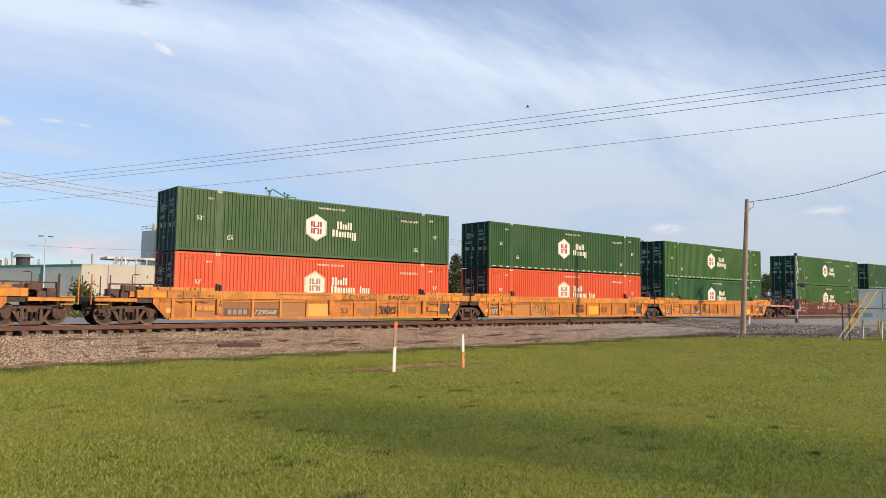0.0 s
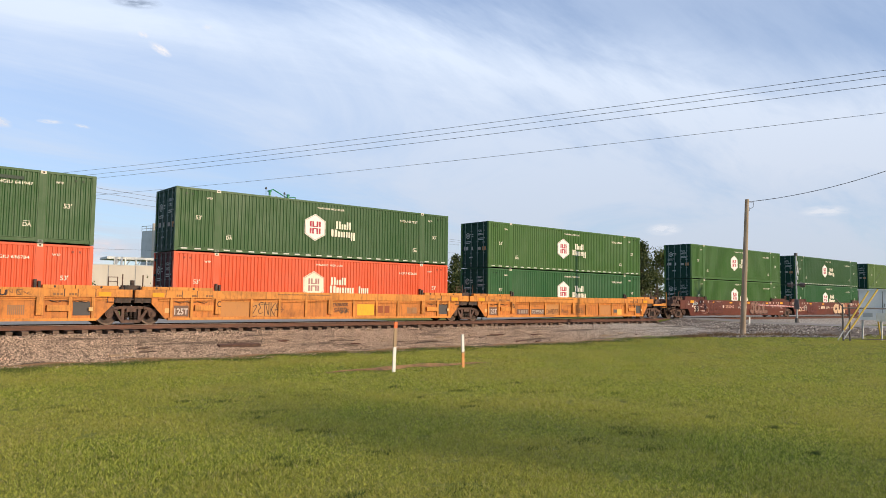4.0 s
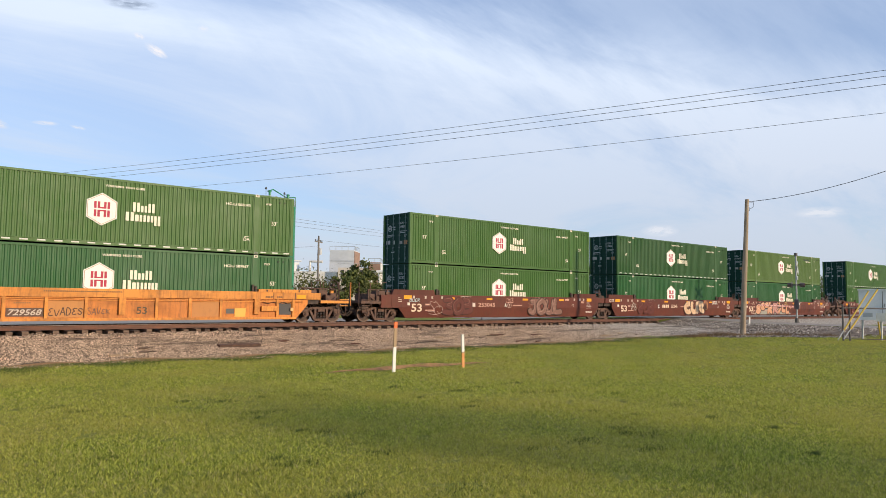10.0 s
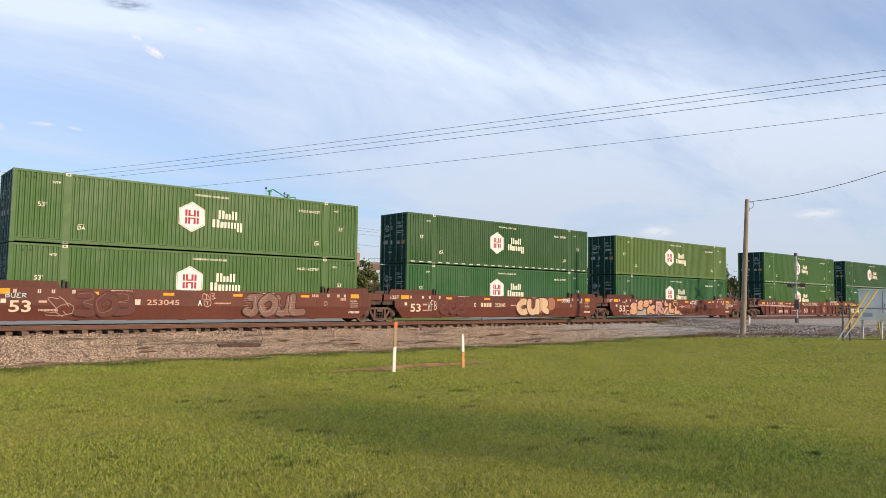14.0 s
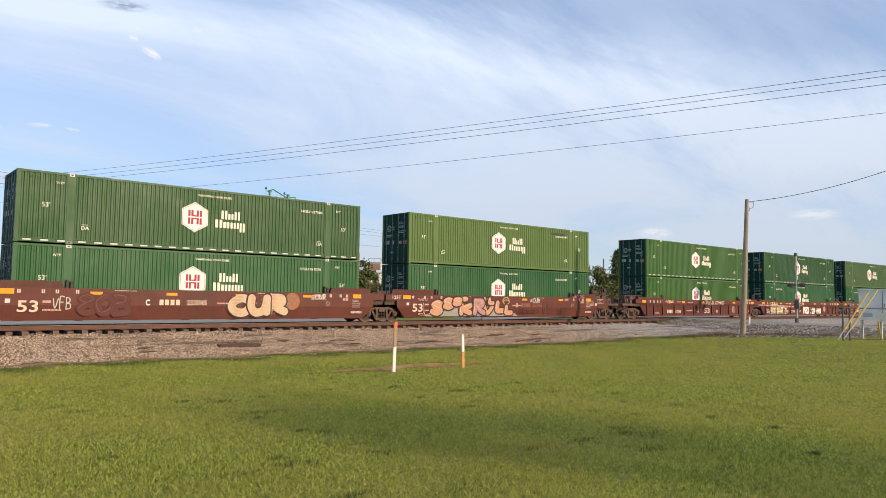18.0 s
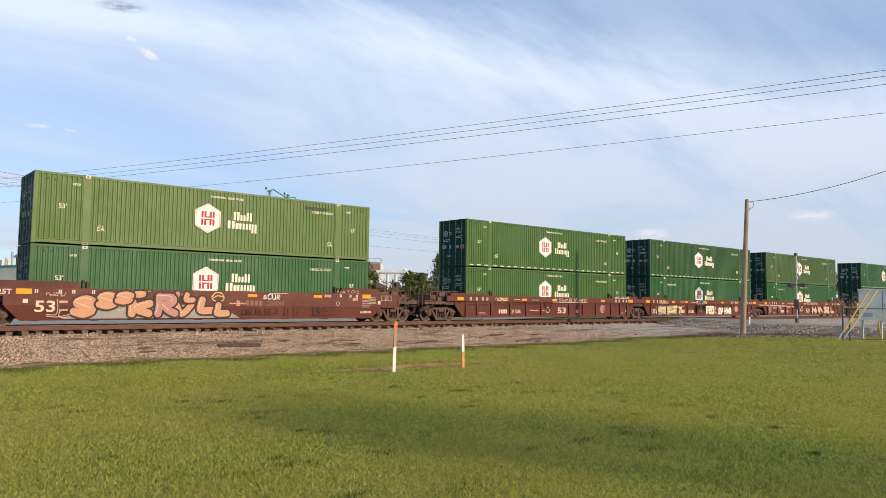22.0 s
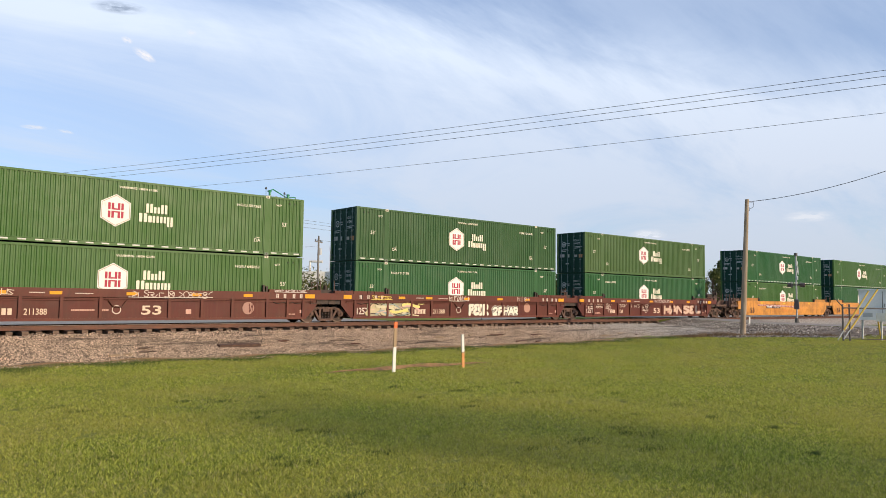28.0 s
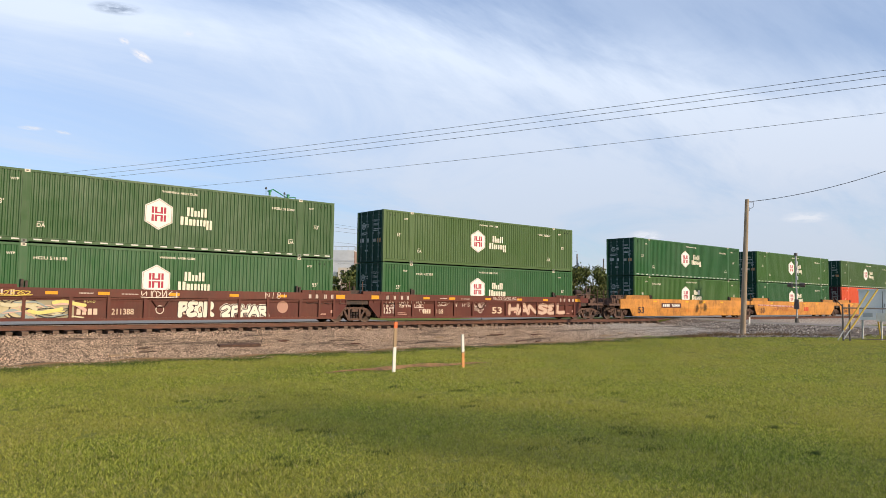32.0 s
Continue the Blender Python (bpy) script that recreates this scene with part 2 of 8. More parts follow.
def container_meshes():
    near = corrugated(0.14, POST[0], 0.2, 2.80, -HALF + 0.02, -1)
    CM["side_end"] = near.mesh("side_panel")
    CM["side_mid"] = corrugated(POST[1], BOX_L - POST[1], 0.2, 2.80, -HALF + 0.02, -1).mesh("side_panel")
    CM["side_end2"] = corrugated(BOX_L - POST[0], BOX_L - 0.14, 0.2, 2.80, -HALF + 0.02, -1).mesh("side_panel")
    CM["side_far"] = corrugated(0.14, BOX_L - 0.14, 0.2, 2.80, HALF - 0.02, 1, 0.366).mesh("side_panel")
    # bottom rail: a lip, then a sloping strip up to the panel
    for key, a, b in (("rail_a", 0.14, POST[0]), ("rail_b", POST[1], BOX_L - POST[1]), ("rail_c", BOX_L - POST[0], BOX_L - 0.14)):
        s = Shape().add([(a, -HALF + 0.006, 0.035), (b, -HALF + 0.006, 0.035), (b, -HALF + 0.006, 0.055), (a, -HALF + 0.006, 0.055),
                         (b, -HALF + 0.03, 0.065), (a, -HALF + 0.03, 0.065), (b, -HALF + 0.03, 0.165), (a, -HALF + 0.03, 0.165),
                         (b, -HALF + 0.004, 0.175), (a, -HALF + 0.004, 0.175), (b, -HALF + 0.004, 0.205), (a, -HALF + 0.004, 0.205),
                         (b, -HALF + 0.08, 0.205), (a, -HALF + 0.08, 0.205), (b, -HALF + 0.1, 0.035), (a, -HALF + 0.1, 0.035)],
                        [(0, 1, 2, 3), (3, 2, 4, 5), (5, 4, 6, 7), (7, 6, 8, 9), (9, 8, 10, 11), (11, 10, 12, 13), (1, 0, 15, 14)])
        CM[key] = s.mesh("bottom_rail")
    CM["rail_far"] = Shape().box(0.14, BOX_L - 0.14, HALF - 0.1, HALF - 0.004, 0, 0.2).mesh("bottom_rail")
    CM["top_rail"] = Shape().box(0.14, BOX_L - 0.14, -HALF + 0.004, -HALF + 0.09, 2.80, 2.892).mesh("top_rail")
    CM["top_rail_far"] = Shape().box(0.14, BOX_L - 0.14, HALF - 0.09, HALF - 0.004, 2.80, 2.892).mesh("top_rail")
    CM["post"] = Shape().box(0, 0.30, -HALF + 0.002, -HALF + 0.09, 0.0, 2.80).mesh("lifting_post")
    CM["casting"] = Shape().box(0.05, 0.25, -HALF - 0.006, -HALF + 0.15, 0.0, 0.12).mesh("corner_casting")
    CM["hole"] = Shape().box(0.11, 0.19, -HALF - 0.010, -HALF - 0.005, 0.035, 0.09).mesh("casting_hole")
    CM["corner"] = Shape().box(0, 0.15, -0.075, 0.075, 0, 2.896).mesh("corner_post")
    CM["roof"] = Shape().box(0.1, BOX_L - 0.1, -HALF + 0.08, HALF - 0.08, 2.83, 2.865).mesh("roof")
    CM["floor"] = Shape().box(0.1, BOX_L - 0.1, -HALF + 0.08, HALF - 0.08, 0.1, 0.16).mesh("floor_panel")
    d = Shape().box(0.05, 0.10, 0.0, 1.135, 0.12, 2.78)
    for z in (0.22, 0.95, 1.65, 2.35):
        d.box(0.035, 0.05, 0.06, 1.07, z, z + 0.36)
    CM["door"] = d.mesh("door")
    r = Shape().tube((0.005, 0, 0.06), (0.005, 0, 2.84), 0.021, sides=8)
    for z in (0.25, 0.9, 1.6, 2.3, 2.6):
        r.box(-0.01, 0.05, -0.05, 0.05, z, z + 0.06)
    CM["rod"] = r.mesh("lock_rod")
    rg = Shape()
    for k in range(18):
        a, b = k * math.pi / 9, (k + 1) * math.pi / 9
        rg.add([(0, q * math.cos(e), q * math.sin(e)) for q, e in ((0.14, a), (0.19, a), (0.19, b), (0.14, b))], [(0, 3, 2, 1)])
    for yy, zz in ((-0.07, -0.08), (0.03, -0.08)):
        rg.box(-0.002, 0.002, yy, yy + 0.04, zz, zz + 0.16)
    CM["ring"] = rg.mesh("door_emblem")
    CM["sill"] = Shape().box(0.01, 0.12, -HALF + 0.15, HALF - 0.15, 0, 0.11).mesh("door_sill")
    CM["header"] = Shape().box(0.01, 0.12, -HALF + 0.15, HALF - 0.15, 2.785, 2.892).mesh("door_header")
    CM["hinge"] = Shape().box(-0.012, 0.05, -0.06, 0.06, 0, 0.1).mesh("hinge")
    CM["front"] = Shape().box(BOX_L - 0.08, BOX_L - 0.03, -HALF + 0.15, HALF - 0.15, 0.0, 2.892).mesh("front_wall")
    CM["hexagon"] = Shape().prism([(0, 0.34), (0.605, 0.0), (1.21, 0.34), (1.21, 1.05), (0.605, 1.39), (0, 1.05)], -0.003, 0.003).mesh("emblem")
    CM["hexline"] = hex_line().mesh("emblem_border")
    h = Shape()
    for x0, x1 in ((0.29, 0.39), (0.43, 0.53), (0.68, 0.78), (0.82, 0.92)):
        h.box(x0, x1, -0.002, 0.002, 0.37, 0.66).box(x0, x1, -0.002, 0.002, 0.72, 1.01)
    h.box(0.53, 0.68, -0.002, 0.002, 0.60, 0.66).box(0.53, 0.68, -0.002, 0.002, 0.72, 0.78)
    CM["bars"] = h.mesh("emblem_bars")
    CM["mark_wide"] = wordmark(True)
    CM["mark"] = wordmark(False)
    CM["dash"] = Shape().box(0, 0.30, -HALF + 0.020, -HALF + 0.029, 0.085, 0.145).mesh("reflective_strip")
    CM["vent"] = Shape().box(0, 0.07, -HALF - 0.004, -HALF + 0.03, 0.06, 0.14).mesh("vent")


def hex_line():
    s = Shape()
    o = [(0.03, 0.36), (0.605, 0.037), (1.18, 0.36), (1.18, 1.03), (0.605, 1.353), (0.03, 1.03)]
    i = [(0.605 + (x - 0.605) * 0.955, 0.695 + (z - 0.695) * 0.955) for x, z in o]
    for k in range(6):
        a, b, c, d = o[k], o[(k + 1) % 6], i[(k + 1) % 6], i[k]
        s.add([(a[0], -0.0005, a[1]), (b[0], -0.0005, b[1]), (c[0], -0.0005, c[1]), (d[0], -0.0005, d[1])], [(0, 1, 2, 3)])
    return s


def wordmark(wide):
    """Two rows of plain upright bars, the size and colour of the name that is painted there."""
    x = 0.28 if not wide else 0.05
    row = [(x, x + 0.29, 0.46, 0.87), (x + 0.34, x + 0.60, 0.46, 0.74), (x + 0.65, x + 0.92, 0.46, 0.86)]
    row += [(0, 0.34, 0.05, 0.43), (0.39, 0.54, 0.05, 0.34), (0.58, 0.85, 0.05, 0.34), (0.90, 1.16, 0.05, 0.34), (1.20, 1.46, -0.10, 0.34)]
    if wide:
        row += [(1.78, 1.88, 0.05, 0.44), (1.93, 2.15, 0.05, 0.34), (2.19, 2.40, 0.05, 0.34)]
    out = []
    for a, b, z0, z1 in row:
        w = 0.40 * (b - a)
        for c, d in ((a, b),) if b - a < 0.18 else ((a, a + w), (b - w, b)):
            out.append(Shape().prism(rounded(c, d, z0, z1, 0.02), -0.002, 0.002).mesh("painted_bar"))
    return out


def rounded(x0, x1, z0, z1, c=0.06):
    c = min(c, 0.4 * (x1 - x0))
    return [(x0 + c, z0), (x1 - c, z0), (x1, z0 + c), (x1, z1 - c), (x1 - c, z1), (x0 + c, z1), (x0, z1 - c), (x0, z0 + c)]


DECK = []   # every thing of the train: (object, x at the start, y, z)


def container(x, level, color, door, number, dashes, orange, label, patch=False):
    ob = tagged(new("shipping_container"), label, "shipping container", "containers of the train")
    z = RAIL_Z + STACK_Z + level * (BOX_H + 0.035)
    ob.matrix_world = pose(x, TRACK_Y, z)
    DECK.append((ob, x, TRACK_Y, z))
    p = lambda name, key, mat=M_BOX, at=(0, 0, 0), col=color, label="", par=None: part(name, CM[key], mat, par or ob, label, at, col)
    for key in ("side_end", "side_mid", "side_end2", "side_far"):
        p("side_panel", key)
    for key in ("rail_a", "rail_b", "rail_c", "rail_far"):
        p("bottom_rail", key)
    p("top_rail", "top_rail"), p("top_rail", "top_rail_far")
    p("roof", "roof"), p("floor_panel", "floor", M_STEEL_DARK), p("front_wall", "front")
    for xx in (POST[0], BOX_L - POST[1]):
        p("lifting_post", "post", at=(xx, 0, 0))
        for zz, c in ((2.776, (0.66, 0.6, 0.46)), (0.0, tuple(0.5 * k + 0.14 for k in color))):
            ca = p("corner_casting", "casting", at=(xx, 0, zz), col=c)
            p("casting_hole", "hole", M_STEEL_DARK, par=ca)
    for xx in (0.0, BOX_L - 0.15):
        for yy in (-HALF + 0.075, HALF - 0.075):
            p("corner_post", "corner", at=(xx, yy, 0))
    for xx in (0.45, 0.72, BOX_L - 0.54, BOX_L - 0.81):
        p("vent", "vent", at=(xx, 0, 2.52), col=tuple(0.35 * k for k in color))
    p("door_sill", "sill", M_DOOR, col=door), p("door_header", "header", M_DOOR, col=door)
    for yy in (-HALF + 0.155, 0.005):
        d = p("door", "door", M_DOOR, at=(0, yy, 0), col=door)
        for ry in (0.30, 0.86):
            p("lock_rod", "rod", at=(0, ry, 0), col=(0.16, 0.22, 0.21), par=d, label="")
        hy = 0.03 if yy < -0.5 else 1.10
        for hz in (0.3, 1.1, 1.8, 2.5):
            p("hinge", "hinge", M_DOOR, at=(0, hy, hz), col=(0.03, 0.06, 0.055), par=d)
    # door placards: emblem, numbers and small notices
    plate_x = lambda y0, y1, z0, z1, c: part("placard", Shape().box(-0.004, 0.0, 0, y1 - y0, 0, z1 - z0), M_DECAL, ob, at=(0.033, y0, z0), color=c)
    pale = (0.46, 0.50, 0.48)
    ring = part("door_emblem", CM["ring"], M_DECAL, ob, at=(0.030, 0.66, 2.06), color=pale)
    for zz, hh, txt in ((2.26, 0.14, "HGIU"), (2.04, 0.14, number), (1.52, 0.15, "53'")):
        t = part("lettering", text_mesh(txt, hh, 0.01), M_DECAL, ob, at=(0.026, -0.22 if zz > 1.6 else -0.72, zz), color=pale)
        t.rotation_euler = (0, 0, -math.pi / 2)
    for y0, y1, z0, z1 in ((0.15, 0.42, 2.10, 2.16), (0.15, 0.36, 1.98, 2.03), (0.30, 0.95, 1.66, 1.70), (0.45, 0.95, 1.56, 1.60), (-0.95, -0.30, 1.84, 1.88), (-0.80, -0.30, 1.75, 1.79)):
        plate_x(y0, y1, z0, z1, pale)
    for y0, y1, z0, z1, c in ((0.62, 1.0, 1.14, 1.36, (0.42, 0.42, 0.40)), (0.16, 0.34, 1.12, 1.34, pale), (-0.55, -0.25, 1.12, 1.30, (0.36, 0.35, 0.32)), (-1.02, -0.70, 1.08, 1.32, (0.46, 0.24, 0.11)), (0.20, 0.50, 0.62, 0.70, pale)):
        plate_x(y0, y1, z0, z1, c)
    y = -HALF - 0.006
    em = part("emblem", CM["hexagon"], M_DECAL, ob, at=(6.55, y + 0.008, 0.855), color=WHITE if not orange else CREAM)
    part("emblem_border", CM["hexline"], M_DECAL, em, at=(0, -0.005, 0), color=(0.45, 0.32, 0.22) if not orange else (0.6, 0.2, 0.1))
    part("emblem_bars", CM["bars"], M_DECAL, em, at=(0, -0.006, 0), color=(0.42, 0.045, 0.075) if not orange else (0.42, 0.22, 0.20))
    for bar in CM["mark_wide" if orange else "mark"]:
        part("painted_bar", bar, M_DECAL, ob, at=(8.12, y + 0.008, 1.10), color=CREAM)
    y += 0.004
    for xx in (0.92, 14.95):
        lettering("53'", xx, 1.45, 0.20, y, CREAM, ob, 0.012)
    for xx in (1.40, 14.62):
        lettering("WTP", xx, 2.42, 0.10, y, CREAM, ob, 0.02)
    for xx in (2.40, 13.52):
        lettering("DA", xx, 0.62, 0.16, y, CREAM, ob, 0.015)
        plate(xx + 0.02, xx + 0.26, 0.82, 0.84, y, CREAM, ob)
    lettering("WARNING  HIGH CUBE", 7.25, 2.52, 0.10, y, CREAM, ob, 0.02, width=1.62)
    lettering("HGIU " + number, 12.60 if number not in ("515198", "652305", "515260") else 2.35, 2.26, 0.13, y, CREAM, ob, 0.015, width=1.22)
    if dashes:
        xs = [0.30 + 0.62 * k for k in range(3)] + [2.32 + 0.62 * k for k in range(19)] + [14.42 + 0.62 * k for k in range(3)]
        for xx in xs:
            part("reflective_strip", CM["dash"], M_DECAL, ob, at=(xx, 0, 0), color=(0.62, 0.62, 0.55))
    if patch:
        plate(12.2, 13.5, 2.45, 2.58, y, (0.05, 0.07, 0.05), ob, "paint_patch")
    return ob


container_meshes()
GREEN = (0.043, 0.116, 0.016)
DARK = (0.022, 0.080, 0.015)
BLUEG = (0.018, 0.096, 0.022)
LIGHT = (0.088, 0.150, 0.030)
OLIVE = (0.058, 0.114, 0.026)
ORANGE = (0.68, 0.085, 0.022)
DOOR = (0.006, 0.042, 0.028)
DOOR_RED = (0.055, 0.012, 0.016)
DOOR_TEAL = (0.006, 0.045, 0.030)

# first x, then upper and lower: colour, number, strips, paint patch
STACKS = [
    (11.76, (DARK, "641947", 0, 1), (ORANGE, "636784", 0, 0)),
    (31.26, (DARK, "517827", 1, 0), (ORANGE, "632628", 0, 0)),
    (50.76, (GREEN, "508043", 1, 0), (BLUEG, "509867", 0, 0)),
    (74.30, (GREEN, "649557", 0, 0), (GREEN, "652787", 0, 0)),
    (93.80, (DARK, "527384", 1, 0), (BLUEG, "517070", 0, 0)),
    (113.30, (LIGHT, "503069", 0, 1), (BLUEG, "517907", 0, 0)),
    (136.60, (GREEN, "507365", 1, 0), (GREEN, "645603", 0, 0)),
    (155.97, (DARK, "513048", 1, 0), (BLUEG, "515198", 0, 0)),
    (175.30, (OLIVE, "500222", 0, 0), (BLUEG, "652305", 0, 0)),
    (198.80, (BLUEG, "503550", 1, 0), (GREEN, "515260", 0, 0)),
    (218.35, (GREEN, "509318", 1, 0), (BLUEG, "517442", 0, 0)),
    (237.90, (OLIVE, "508112", 1, 0), (ORANGE, "636790", 0, 0)),
]
TINT = {DARK: "dark green", GREEN: "green", BLUEG: "emerald green", LIGHT: "faded light green", OLIVE: "olive green", ORANGE: "orange"}
for sx, *pair in STACKS:
    for level, (col, num, dash, patch) in zip((1, 0), pair):
        side = TINT[col]
        lab = f"{side} corrugated container with hexagon emblem, " + ("stacked on another container" if level else "standing in a well wagon")
        dcol = DOOR_RED if col is ORANGE else (DOOR_TEAL if (col is BLUEG and not level) else DOOR)
        container(sx, level, col, dcol, num, bool(dash), col is ORANGE, lab, bool(patch))


# ---- well wagons ----
YELLOW = (0.72, 0.278, 0.052)
BROWN = (0.118, 0.030, 0.022)
BUFF = (0.66, 0.29, 0.06)
WY = 1.42                # half the width over the side sills
WM = {}


def mirrored(s):
    """The same shape turned to the other side of the track."""
    t = Shape()
    t.v = [(x, -y, z) for x, y, z in s.v]
    t.f = [tuple(reversed(f)) for f in s.f]
    return t


def wagon_meshes():
    lo = [(-0.28, 0.24), (16.43, 0.24), (17.05, 0.92), (17.05, 1.18), (-0.90, 1.18), (-0.90, 0.92)]
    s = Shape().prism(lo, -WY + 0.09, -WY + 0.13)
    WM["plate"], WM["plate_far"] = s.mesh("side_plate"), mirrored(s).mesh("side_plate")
    s = Shape().box(1.78, 14.37, -WY, -WY + 0.16, 1.17, 1.53)
    WM["chord"], WM["chord_far"] = s.mesh("top_chord"), mirrored(s).mesh("top_chord")
    s = Shape().box(-0.20, 16.36, -WY + 0.0, -WY + 0.16, 0.20, 0.31)
    WM["foot"], WM["foot_far"] = s.mesh("bottom_chord"), mirrored(s).mesh("bottom_chord")
    WM["rib"] = Shape().box(-0.06, 0.06, -WY + 0.012, -WY + 0.092, 0.31, 1.17).mesh("rib")
    s = Shape().box(-0.6, 16.8, -WY + 0.030, -WY + 0.092, 1.035, 1.065)
    WM["bead"] = s.mesh("bead")
    WM["bead2"] = Shape().box(-0.6, 16.8, -WY + 0.030, -WY + 0.092, 1.105, 1.135).mesh("bead")
    WM["pocket"] = Shape().box(-0.13, 0.13, -WY - 0.03, -WY + 0.08, 0.45, 1.17).mesh("jacking_post")
    # smooth sides: a sheet with a crease
    s = Shape().add([(-0.26, -WY + 0.09, 0.22), (16.41, -WY + 0.09, 0.22), (17.02, -WY, 0.83), (-0.87, -WY, 0.83), (17.05, -WY, 1.53), (-0.90, -WY, 1.53), (17.05, -WY + 0.14, 1.53), (-0.90, -WY + 0.14, 1.53),
                     (-0.26, -WY + 0.16, 0.22), (16.41, -WY + 0.16, 0.22)],
                    [(0, 1, 2, 3), (3, 2, 4, 5), (5, 4, 6, 7), (1, 0, 8, 9), (7, 6, 9, 8), (0, 3, 5, 7, 8), (1, 9, 6, 4, 2)])
    WM["smooth"], WM["smooth_far"] = s.mesh("side_plate"), mirrored(s).mesh("side_plate")
    for key, a, b in (("end_l", -1.62, 1.79), ("end_r", 14.36, 17.76)):
        s = Shape().box(a, b, -WY + 0.005, -WY + 0.15, 1.18, 1.51)
        WM[key], WM[key + "_far"] = s.mesh("end_sill"), mirrored(s).mesh("end_sill")
    for key, edges in (("cap_l", (-1.36, -0.2, 0.68, 1.14, 1.82)), ("cap_r", (14.30, 15.05, 15.5, 17.2))):
        for i, (a, b) in enumerate(zip(edges[:-1], edges[1:])):
            WM[f"{key}{i}"] = Shape().prism([(a + 0.015, 1.51), (b - 0.015, 1.51), (b - 0.015, 1.655), (a + 0.015, 1.655)], -WY - 0.02, -WY + 0.2).mesh("guide_plate")
    for key, a, b in (("crest_l", -1.25, 1.86), ("crest_r", 14.32, 16.90)):
        WM[key] = Shape().prism([(a, 1.51), (b, 1.51), (b - 0.10, 1.80), (a + 0.12, 1.80)], -WY + 0.03, -WY + 0.22).mesh("guide_plate")
    WM["seam"] = Shape().box(-0.014, 0.014, -WY - 0.004, -WY + 0.01, 1.19, 1.505).mesh("seam")
    WM["hole"] = Shape().tube((0, -WY - 0.024, 0), (0, -WY - 0.01, 0), 0.05, sides=8).mesh("slot")
    # deck over the truck at each end
    for key, sg, x0 in (("bolster_l", -1, 0.0), ("bolster_r", 1, 16.154)):
        X = lambda d: x0 + sg * d
        s = Shape()
        a, b = sorted((X(0.30), X(1.60)))
        s.box(a, b, -WY + 0.15, WY - 0.15, 0.95, 1.20)
        a, b = sorted((X(0.14), X(0.42)))
        s.box(a, b, -WY + 0.13, WY - 0.13, 0.30, 1.20)
        WM[key] = s.mesh("end_deck")
    WM["floor"] = Shape().box(-0.12, 0.12, -WY + 0.13, WY - 0.13, 0.20, 0.30).mesh("cross_beam")
    WM["guide"] = Shape().box(-0.05, 0.05, -WY + 0.02, -WY + 0.10, 1.5, 1.86).box(0.11, 0.2, -WY + 0.02, -WY + 0.10, 1.5, 1.80).mesh("corner_guide")
    WM["box"] = Shape().box(0, 0.85, -WY - 0.02, -WY + 0.09, 0, 0.24).mesh("tool_box")
    # truck
    g = Shape()
    bar = lambda a, b, w: g.prism(strip(a, b, w), -1.12, -0.95)
    bar((-1.20, 0.56), (-0.50, 0.74), 0.13), bar((-0.52, 0.745), (0.52, 0.745), 0.12), bar((0.50, 0.74), (1.20, 0.56), 0.13)
    bar((-0.66, 0.66), (-0.36, 0.15), 0.12), bar((-0.38, 0.15), (0.38, 0.15), 0.12), bar((0.36, 0.15), (0.66, 0.66), 0.12)
    g.box(-0.40, -0.28, -1.13, -0.95, 0.15, 0.74).box(0.28, 0.40, -1.13, -0.95, 0.15, 0.74)
    for sx in (-0.89, 0.89):
        g.prism([(sx + 0.17 * math.cos(k * math.pi / 5), 0.47 + 0.17 * math.sin(k * math.pi / 5)) for k in range(10)], -1.14, -0.93)
        g.box(sx - 0.17, sx + 0.17, -1.10, -0.95, 0.47, 0.66)
    WM["frame"], WM["frame_far"] = g.mesh("side_frame"), mirrored(g).mesh("side_frame")
    sp = Shape()
    for sx in (-0.18, 0.0, 0.18):
        for k in range(5):
            sp.tube((sx, -1.05, 0.22 + 0.075 * k), (sx, -1.05, 0.262 + 0.075 * k), 0.075, sides=8)
    WM["spring"] = sp.mesh("spring_group")
    WM["bolster"] = Shape().box(-0.2, 0.2, -1.16, 1.16, 0.56, 0.72).box(-0.16, 0.16, -0.5, 0.5, 0.72, 0.95).mesh("bolster")
    w = Shape()
    for sg in (-1, 1):
        w.tube((0, sg * 0.79, 0), (0, sg * 0.665, 0), WHEEL_R, sides=28)
        w.tube((0, sg * 0.665, 0), (0, sg * 0.635, 0), WHEEL_R + 0.028, sides=28)
    w.tube((0, -0.95, 0), (0, 0.95, 0), 0.08, sides=10)
    WM["bearing"] = Shape().tube((0, -1.17, 0), (0, -0.93, 0), 0.11, sides=12).tube((0, -1.20, 0), (0, -1.16, 0), 0.06, sides=10).mesh("bearing_cap")
    t = Shape()
    n = 28
    for r0, r1, y in ((WHEEL_R - 0.065, WHEEL_R - 0.004, -0.795),):
        ring = [(math.cos(2 * math.pi * k / n), math.sin(2 * math.pi * k / n)) for k in range(n)]
        t.add([(r0 * a, y, r0 * b) for a, b in ring] + [(r1 * a, y, r1 * b) for a, b in ring], [(k, (k + 1) % n, (k + 1) % n + n, k + n) for k in range(n)])
    for sg in (-1, 1):
        w.tube((0, sg * 0.80, 0), (0, sg * 0.78, 0), 0.15, sides=14)
    plain = len(w.f)
    w.add(t.v, t.f)
    me = WM["wheelset"] = w.mesh("wheelset")
    me.materials.append(M_WHEEL), me.materials.append(M_TREAD)
    me.polygons.foreach_set("material_index", [0] * plain + [1] * (len(w.f) - plain))
    # open end of the wagon, with platform, steps and coupler; built for the left end
    e = Shape().box(-3.28, -1.6, -WY + 0.1, WY - 0.1, 1.02, 1.16)
